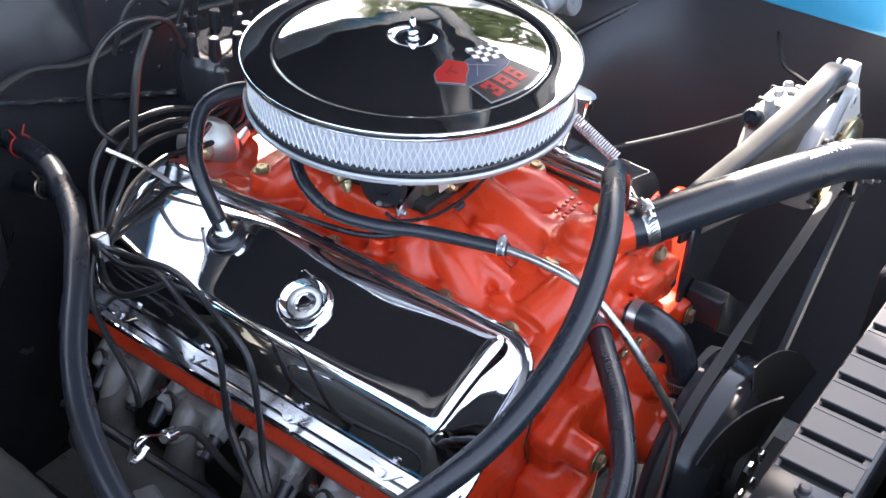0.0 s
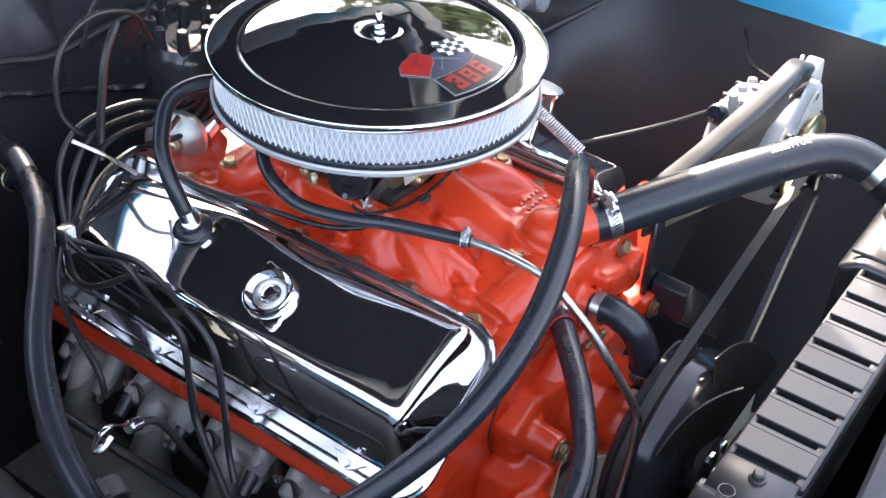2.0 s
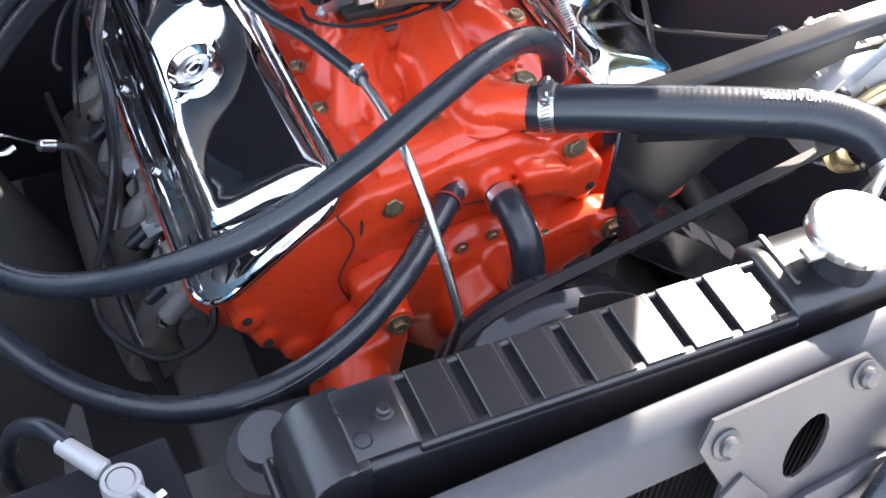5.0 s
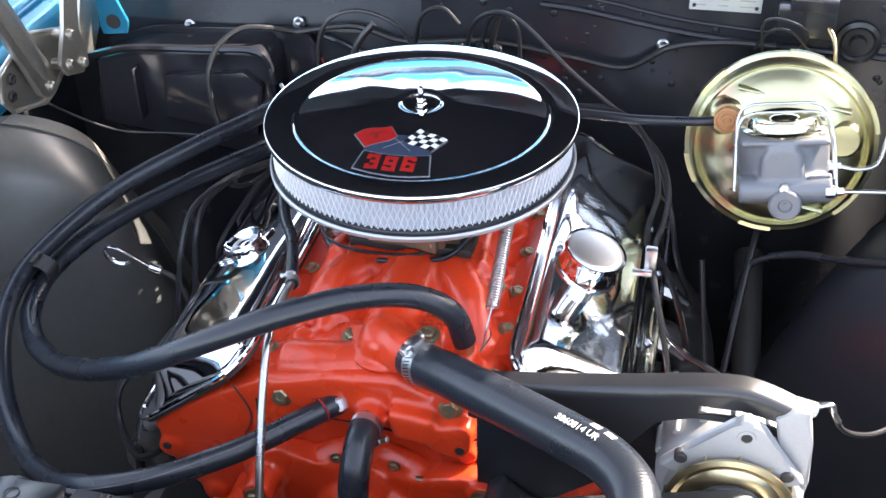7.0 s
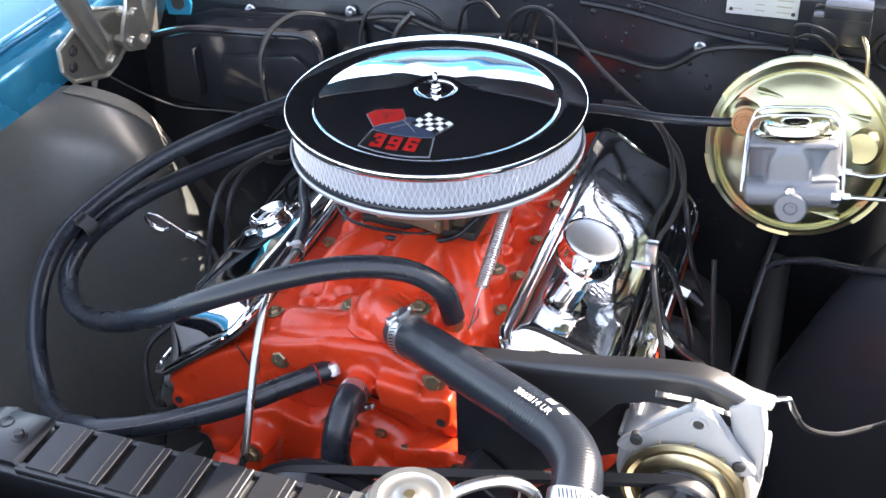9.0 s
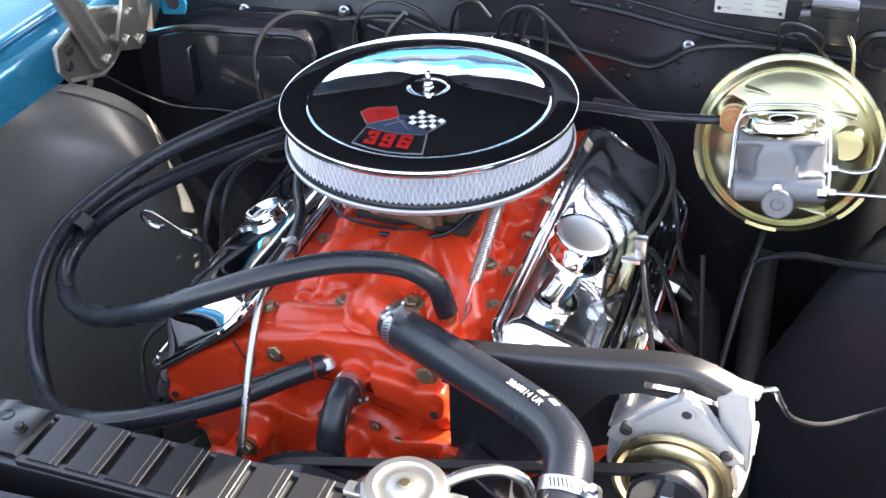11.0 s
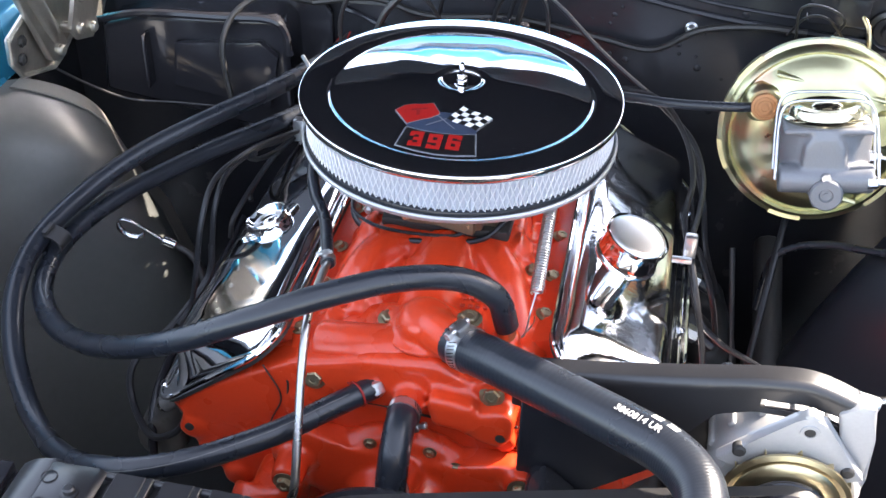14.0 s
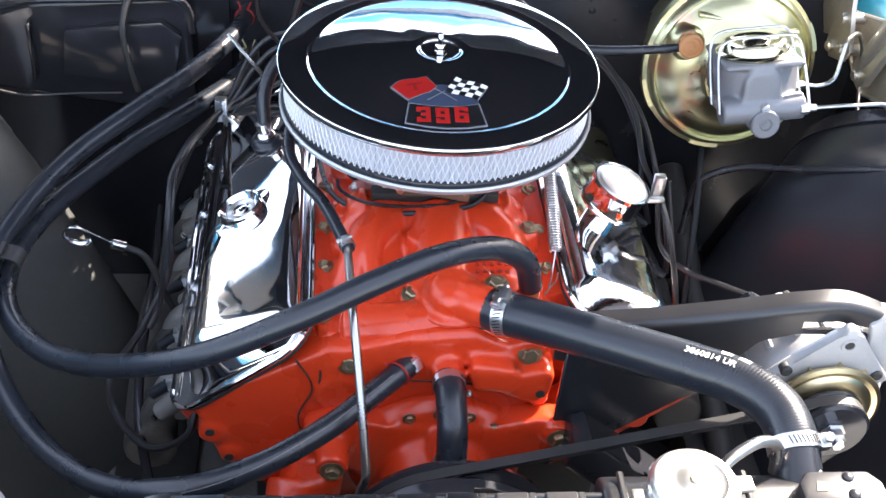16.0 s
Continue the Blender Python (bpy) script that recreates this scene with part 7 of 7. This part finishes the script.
# ---- battery ----
bat = thing("battery", (-0.40, -0.48, 0.50), "black car battery with a silver clamp on its post", "battery")
bm = BM()
bt = Matrix.Translation((-0.415, -0.535, 0)) @ Matrix.Rotation(radians(4), 4, "Z")
prism(bm, [(-0.092, -0.13), (0.076, -0.13), (0.076, 0.110), (-0.092, 0.110)], "z", 0.50, 0.712, 0.006, 2, m=bt)
part("case", bm, BLACK, bat)
bm = BM()
prism(bm, [(-0.088, -0.126), (0.072, -0.126), (0.072, 0.106), (-0.088, 0.106)], "z", 0.712, 0.728, 0.003, 2, m=bt)
prism(bm, [(-0.030, -0.12), (0.030, -0.12), (0.030, 0.07), (-0.030, 0.07)], "z", 0.728, 0.738, 0.003, 2, m=bt)
part("lid", bm, BLACK, bat)
bm = BM()
lathe(bm, [(0, 0), (0.0115, 0), (0.0108, 0.017), (0.0095, 0.0185), (0, 0.0185)], 24, Matrix.Translation((-0.391, -0.471, 0.741)))
part("post", bm, ALUMINIUM, bat)
bm = BM()
lathe(bm, [(0.0112, 0), (0.0155, 0), (0.0155, 0.011), (0.0145, 0.013), (0.0112, 0.013)], 28, Matrix.Translation((-0.391, -0.471, 0.746)))
for gap in (-0.006, 0.006):
    box(bm, Vector((-0.3825, -0.4895, 0.752)) + Vector((0.866, 0.5, 0)) * gap, (0.022, 0.007, 0.013), Matrix.Rotation(radians(-60), 4, "Z"), bev=0.0025)
rod(bm, (-0.400, -0.456, 0.753), (-0.426, -0.421, 0.756), 0.0085, 0.0078, 16, 0.002)
clampb = part("terminal_clamp", bm, ALUMINIUM, bat, "cast silver terminal clamp")
bm = BM()
rod(bm, (-0.392, -0.503, 0.753), (-0.364, -0.490, 0.753), 0.0042, seg=8)
lathe(bm, [(0, 0), (0.008, 0), (0.008, 0.007), (0, 0.007)], 6, aim((-0.395, -0.505, 0.753), (-0.9, -0.4, 0)))
part("clamp_bolt", bm, ZINC, clampb)
bm = BM()
tube(bm, [(-0.420, -0.425, 0.757), (-0.436, -0.402, 0.756), (-0.458, -0.385, 0.735), (-0.47, -0.38, 0.68), (-0.46, -0.37, 0.60)], 0.0075, 12)
part("cable", bm, RUBBER, bat)
for k in range(5):
    bm = BM()
    box(bm, (-0.424 + 0.010 * (k % 2) * k, -0.500 - 0.009 * k, 0.7386), (0.0045, 0.0035, 0.0010), bt.to_3x3().to_4x4())
    part("label_bar", bm, INK, bat)
bm = BM()
box(bm, (-0.415, -0.55, 0.49), (0.22, 0.30, 0.012), bev=0.003)
tray = solo("battery_tray", bm, BLACK, "black steel tray under the battery", "battery tray")

# ---- dipstick, distributor, coil ----
dip = thing("dipstick", (-0.36, -0.01, 0.68), "bright wire oil dipstick handle beside the valve cover", "dipstick")
bm = BM()
tube(bm, [(-0.375, -0.003, 0.686), (-0.394, -0.012, 0.707), (-0.412, -0.021, 0.726), (-0.425, -0.021, 0.724), (-0.430, -0.016, 0.708), (-0.424, -0.011, 0.696), (-0.412, -0.009, 0.692), (-0.402, -0.008, 0.696)], 0.0036, 12, flat=0.35)
part("handle", bm, CHROME_WORN, dip)
bm = BM()
rod(bm, (-0.380, -0.004, 0.688), (-0.364, -0.001, 0.680), 0.0070, seg=14, bev=0.0015)
part("stopper", bm, CHROME_WORN, dip)
bm = BM()
tube(bm, [(-0.366, -0.001, 0.681), (-0.340, -0.002, 0.662), (-0.315, -0.015, 0.60), (-0.27, -0.03, 0.50)], 0.0042, 10)
part("guide_tube", bm, DARK, dip)
bm = BM()
tube(bm, [(-0.352, 0.20, 0.588), (-0.347, 0.10, 0.585), (-0.343, -0.08, 0.583), (-0.338, -0.17, 0.560), (-0.325, -0.22, 0.50)], 0.0058, 12)
solo("linkage_rod", bm, BLACK_GLOSS, "glossy black steel rod beside the exhaust manifold", "rod")
dist = thing("distributor", (0.0, 0.30, 0.70), "black distributor cap with plug leads behind the carburetor", "distributor")
bm = BM()
rod(bm, (0, 0.295, 0.68), (0, 0.295, 0.80), 0.035, seg=24, bev=0.003)
part("housing", bm, DARK, dist)
bm = BM()
lathe(bm, [(0, 0.80), (0.052, 0.80), (0.052, 0.845), (0.044, 0.86), (0.0, 0.866)], 32, Matrix.Translation((0, 0.295, 0)))
dcap = part("cap", bm, BLACK_GLOSS, dist)
for k in range(8):
    a = math.tau * k / 8
    bm = BM()
    rod(bm, (0.038 * math.cos(a), 0.295 + 0.038 * math.sin(a), 0.85), (0.038 * math.cos(a), 0.295 + 0.038 * math.sin(a), 0.885), 0.0085, 0.007, 12, 0.0015)
    part("lead_tower", bm, BLACK_GLOSS, dcap)
bm = BM()
lathe(bm, [(0, 0), (0.028, 0.0), (0.036, 0.005), (0.038, 0.014), (0.036, 0.022), (0.024, 0.029), (0.012, 0.032), (0.009, 0.036), (0.0, 0.036)], 32, aim((-0.052, 0.262, 0.757), (-0.80, -0.55, 0.20)))
can = part("vacuum_can", bm, DULL_PLATE, dist, "dull silver vacuum advance can")
bm = BM()
lathe(bm, [(0, 0), (0.0075, 0), (0.0075, 0.008), (0.004, 0.009), (0.004, 0.020), (0, 0.020)], 6, aim((-0.079, 0.243, 0.764), (-0.80, -0.55, 0.20)))
part("vacuum_nipple", bm, BRASS, can)
bm = BM()
rod(bm, (-0.034, 0.242, 0.757), (-0.012, 0.250, 0.760), 0.012, seg=16)
part("condenser_can", bm, ZINC, dist)


# ---- wires ----
def wire(pts, r, label, mat=WIRE, group="loose wires", name="wire", n=8):
    bm = BM()
    tube(bm, pts, r, 8, n)
    return solo(name, bm, mat, label, "wire", group=group)


PL = "black spark plug lead hanging beside the valve cover"
wire([(-0.262, 0.215, 0.742), (-0.276, 0.160, 0.752), (-0.282, 0.100, 0.776), (-0.300, 0.040, 0.775), (-0.303, -0.002, 0.752), (-0.308, -0.014, 0.700), (-0.309, -0.018, 0.685)], 0.0036, PL, group="spark plug leads")
wire([(-0.262, 0.205, 0.745), (-0.272, 0.140, 0.768), (-0.282, 0.070, 0.790), (-0.300, 0.000, 0.790), (-0.303, -0.045, 0.760), (-0.310, -0.062, 0.700), (-0.318, -0.072, 0.650), (-0.330, -0.090, 0.628)], 0.0036, PL, group="spark plug leads")
wire([(-0.262, 0.220, 0.735), (-0.285, 0.180, 0.725), (-0.295, 0.140, 0.735), (-0.290, 0.090, 0.768), (-0.275, 0.075, 0.785)], 0.0036, PL, group="spark plug leads")
wire([(-0.262, 0.225, 0.740), (-0.300, 0.19, 0.70), (-0.325, 0.11, 0.660), (-0.33, 0.095, 0.63)], 0.0036, PL, group="spark plug leads")
wire([(-0.262, 0.222, 0.738), (-0.31, 0.23, 0.68), (-0.335, 0.20, 0.64), (-0.332, 0.186, 0.63)], 0.0036, PL, group="spark plug leads")
LO = "black plug lead arching from the distributor to the loom"
for k, (up, out, back) in enumerate(((0.0, 0.0, 0.0), (0.010, -0.006, 0.012), (-0.010, 0.008, -0.010))):
    wire([(-0.030, 0.285 + back, 0.858), (-0.012, 0.266 + back, 0.800), (-0.048, 0.262 + back, 0.790 + up), (-0.115, 0.258 + back, 0.816 + up), (-0.181 + out, 0.256 + back, 0.818 + up), (-0.220 + out, 0.248 + back, 0.786 + up), (-0.244 + out, 0.232, 0.752), (-0.262, 0.215, 0.740)], 0.0036, LO, group="spark plug leads")
for k, (up, back) in enumerate(((0.0, 0.0), (-0.008, 0.012))):
    wire([(-0.028, 0.268 + back, 0.858), (0.0, 0.248 + back, 0.780), (-0.065, 0.240 + back, 0.774 + up), (-0.134, 0.240 + back, 0.786 + up), (-0.186, 0.238 + back, 0.772 + up), (-0.231, 0.228, 0.746), (-0.262, 0.215, 0.740)], 0.0036, LO, group="spark plug leads")
bm = BM()
box(bm, (-0.262, 0.214, 0.743), (0.016, 0.014, 0.034), bev=0.003)
solo("lead_separator", bm, ZINC, "small clip gathering the plug leads", "clip")
bm = BM()
tube(bm, [(-0.247, 0.200, 0.864), (-0.221, 0.180, 0.841), (-0.195, 0.170, 0.812)], 0.0026, 8)
solo("wire_clip", bm, STEEL, "thin steel rod clip over the plug leads", "clip")
# looped wires behind the cover
wire([(-0.172, 0.262, 0.80), (-0.212, 0.262, 0.86), (-0.200, 0.262, 0.925), (-0.155, 0.262, 0.950), (-0.100, 0.262, 0.935), (-0.072, 0.270, 0.89)], 0.0030, "thin grey wire looped behind the engine", WIRE_GREY)
wire([(-0.178, 0.250, 0.79), (-0.168, 0.250, 0.850), (-0.152, 0.252, 0.905), (-0.128, 0.256, 0.936)], 0.0048, "grey sleeved wire standing up behind the engine", WIRE_GREY)
wire([(-0.285, 0.372, 0.859), (-0.320, 0.352, 0.872), (-0.355, 0.335, 0.875), (-0.384, 0.308, 0.855), (-0.393, 0.285, 0.820), (-0.388, 0.275, 0.780), (-0.378, 0.268, 0.735)], 0.0045, "taped wiring loom curving down the heater box", CLOTH_TAPE, name="wiring_loom")
wire([(-0.285, 0.372, 0.859), (-0.20, 0.388, 0.868), (-0.12, 0.388, 0.85), (0.0, 0.388, 0.86), (0.12, 0.388, 0.845), (0.20, 0.388, 0.835), (0.26, 0.385, 0.872), (0.33, 0.385, 0.885), (0.40, 0.385, 0.885)], 0.0050, "taped wiring loom crossing the firewall", CLOTH_TAPE, name="wiring_loom")
wire([(-0.600, 0.180, 0.815), (-0.565, 0.21, 0.775), (-0.520, 0.235, 0.745), (-0.460, 0.258, 0.735), (-0.40, 0.270, 0.73)], 0.0016, "thin wire sagging from the hood hinge", WIRE_GREY)
wire([(-0.019, 0.338, 0.873), (-0.008, 0.332, 0.910), (0.015, 0.322, 0.932), (0.045, 0.308, 0.939), (0.080, 0.29, 0.925), (0.140, 0.258, 0.885), (0.217, 0.221, 0.844)], 0.0034, "black wire arching behind the air cleaner")
wire([(0.0, 0.340, 0.87), (0.012, 0.335, 0.915), (0.032, 0.325, 0.930), (0.055, 0.32, 0.915), (0.060, 0.318, 0.87)], 0.0030, "black wire arching behind the air cleaner")
wire([(0.012, 0.345, 0.86), (0.020, 0.345, 0.90), (0.028, 0.345, 0.925)], 0.0042, "pale sleeved wire end standing behind the air cleaner", WIRE_GREY)
wire([(-0.10, 0.36, 0.86), (-0.085, 0.35, 0.91), (-0.055, 0.345, 0.925), (-0.03, 0.34, 0.905)], 0.0030, "black wire arching behind the air cleaner")
wire([(0.217, 0.221, 0.844), (0.262, 0.178, 0.822), (0.280, 0.120, 0.808), (0.279, 0.050, 0.803), (0.272, -0.020, 0.800), (0.290, -0.030, 0.715), (0.318, -0.060, 0.700), (0.345, -0.094, 0.710), (0.385, -0.17, 0.745), (0.405, -0.24, 0.790)], 0.0036, "black wire running along the valve cover to the alternator")
wire([(0.150, 0.235, 0.850), (0.215, 0.205, 0.858), (0.252, 0.165, 0.835), (0.268, 0.100, 0.815), (0.262, 0.02, 0.806), (0.278, -0.05, 0.780), (0.300, -0.08, 0.70), (0.310, -0.09, 0.64)], 0.0036, "black plug lead over the valve cover", group="spark plug leads")
wire([(0.150, 0.245, 0.845), (0.205, 0.225, 0.852), (0.258, 0.190, 0.815), (0.285, 0.13, 0.77), (0.30, 0.12, 0.70), (0.325, 0.125, 0.63)], 0.0036, "black plug lead over the valve cover", group="spark plug leads")
wire([(0.27, -0.02, 0.80), (0.285, 0.0, 0.775), (0.31, 0.01, 0.70), (0.325, 0.018, 0.63)], 0.0036, "black plug lead over the valve cover", group="spark plug leads")
bm = BM()
box(bm, (0.270, -0.030, 0.806), (0.014, 0.012, 0.030), bev=0.003)
box(bm, (0.262, -0.050, 0.800), (0.022, 0.006, 0.006), bev=0.001)
solo("lead_separator", bm, ZINC, "small clip gathering the plug leads", "clip")
wire([(0.430, -0.300, 0.858), (0.445, -0.298, 0.856), (0.462, -0.292, 0.825), (0.490, -0.270, 0.803), (0.520, -0.24, 0.793), (0.552, -0.21, 0.788), (0.62, -0.17, 0.80)], 0.0027, "twisted alternator wire sagging to the inner fender", WIRE_GREY)
wire([(0.38, 0.33, 0.90), (0.375, 0.30, 0.955), (0.40, 0.29, 0.965), (0.43, 0.30, 0.945), (0.425, 0.34, 0.90)], 0.0018, "thin wires looped above the brake booster", WIRE_GREY)
wire([(0.37, 0.34, 0.90), (0.385, 0.31, 0.94), (0.41, 0.30, 0.945), (0.44, 0.33, 0.905)], 0.0018, "thin wires looped above the brake booster", WIRE_GREY)
wire([(0.46, 0.36, 0.93), (0.47, 0.34, 0.915), (0.475, 0.33, 0.88)], 0.0028, "brown wire end hanging by the wiring block", BRASS)
wire([(-0.308, -0.014, 0.700), (-0.314, -0.026, 0.655), (-0.340, -0.085, 0.622), (-0.368, -0.145, 0.605), (-0.362, -0.175, 0.572), (-0.32, -0.22, 0.565), (-0.275, -0.235, 0.60), (-0.262, -0.215, 0.635)], 0.0045, "black wire looping under the cylinder head")
wire([(0.33, 0.10, 0.72), (0.345, 0.05, 0.62), (0.36, 0.02, 0.52)], 0.0036, "black wire dropping beside the steering box")
wire([(0.40, 0.20, 0.72), (0.385, 0.12, 0.66), (0.37, 0.04, 0.55), (0.36, -0.02, 0.45)], 0.0045, "black hose dropping under the booster")
bm = BM()
tube(bm, [(0.60, 0.02, 0.80), (0.50, 0.10, 0.742), (0.44, 0.14, 0.715), (0.39, 0.15, 0.68), (0.38, 0.14, 0.60)], 0.005, 10)
solo("brake_hose", bm, RUBBER, "black pipe running under the brake booster", "pipe")

# ---- what shows low in the bay ----
bm = BM()
lathe(bm, [(0, 0), (0.050, 0), (0.052, 0.012), (0.048, 0.030), (0.030, 0.040), (0.028, 0.070), (0, 0.070)], 28, aim((-0.235, -0.30, 0.45), (-0.2, -0.2, 1)))
box(bm, (-0.21, -0.27, 0.44), (0.07, 0.06, 0.05), bev=0.01)
solo("fuel_pump", bm, CAST_SILVER, "grey cast fuel pump low on the engine block", "fuel pump")
# pan coloured as the shaded concrete that shows below the engine
bm = BM()
box(bm, (0, -0.10, 0.28), (1.3, 1.1, 0.02), bev=0.004)
box(bm, (0, -0.30, 0.33), (0.9, 0.14, 0.10), bev=0.02)
solo("crossmember", bm, PAN_SHADE, "grey crossmember and pan, coloured as shaded ground under the engine", "crossmember", kind="structure")
bm = BM()
rod(bm, (0.40, 0.30, 0.60), (0.42, -0.12, 0.40), 0.020, seg=20, bev=0.003)
steer = thing("steering_box", (0.42, -0.20, 0.39), "grimy black steering shaft and gear box", "steering box")
part("shaft", bm, DARK, steer)
bm = BM()
box(bm, (0.42, -0.10, 0.36), (0.10, 0.14, 0.10), bev=0.02)
part("gear_case", bm, DARK, steer)
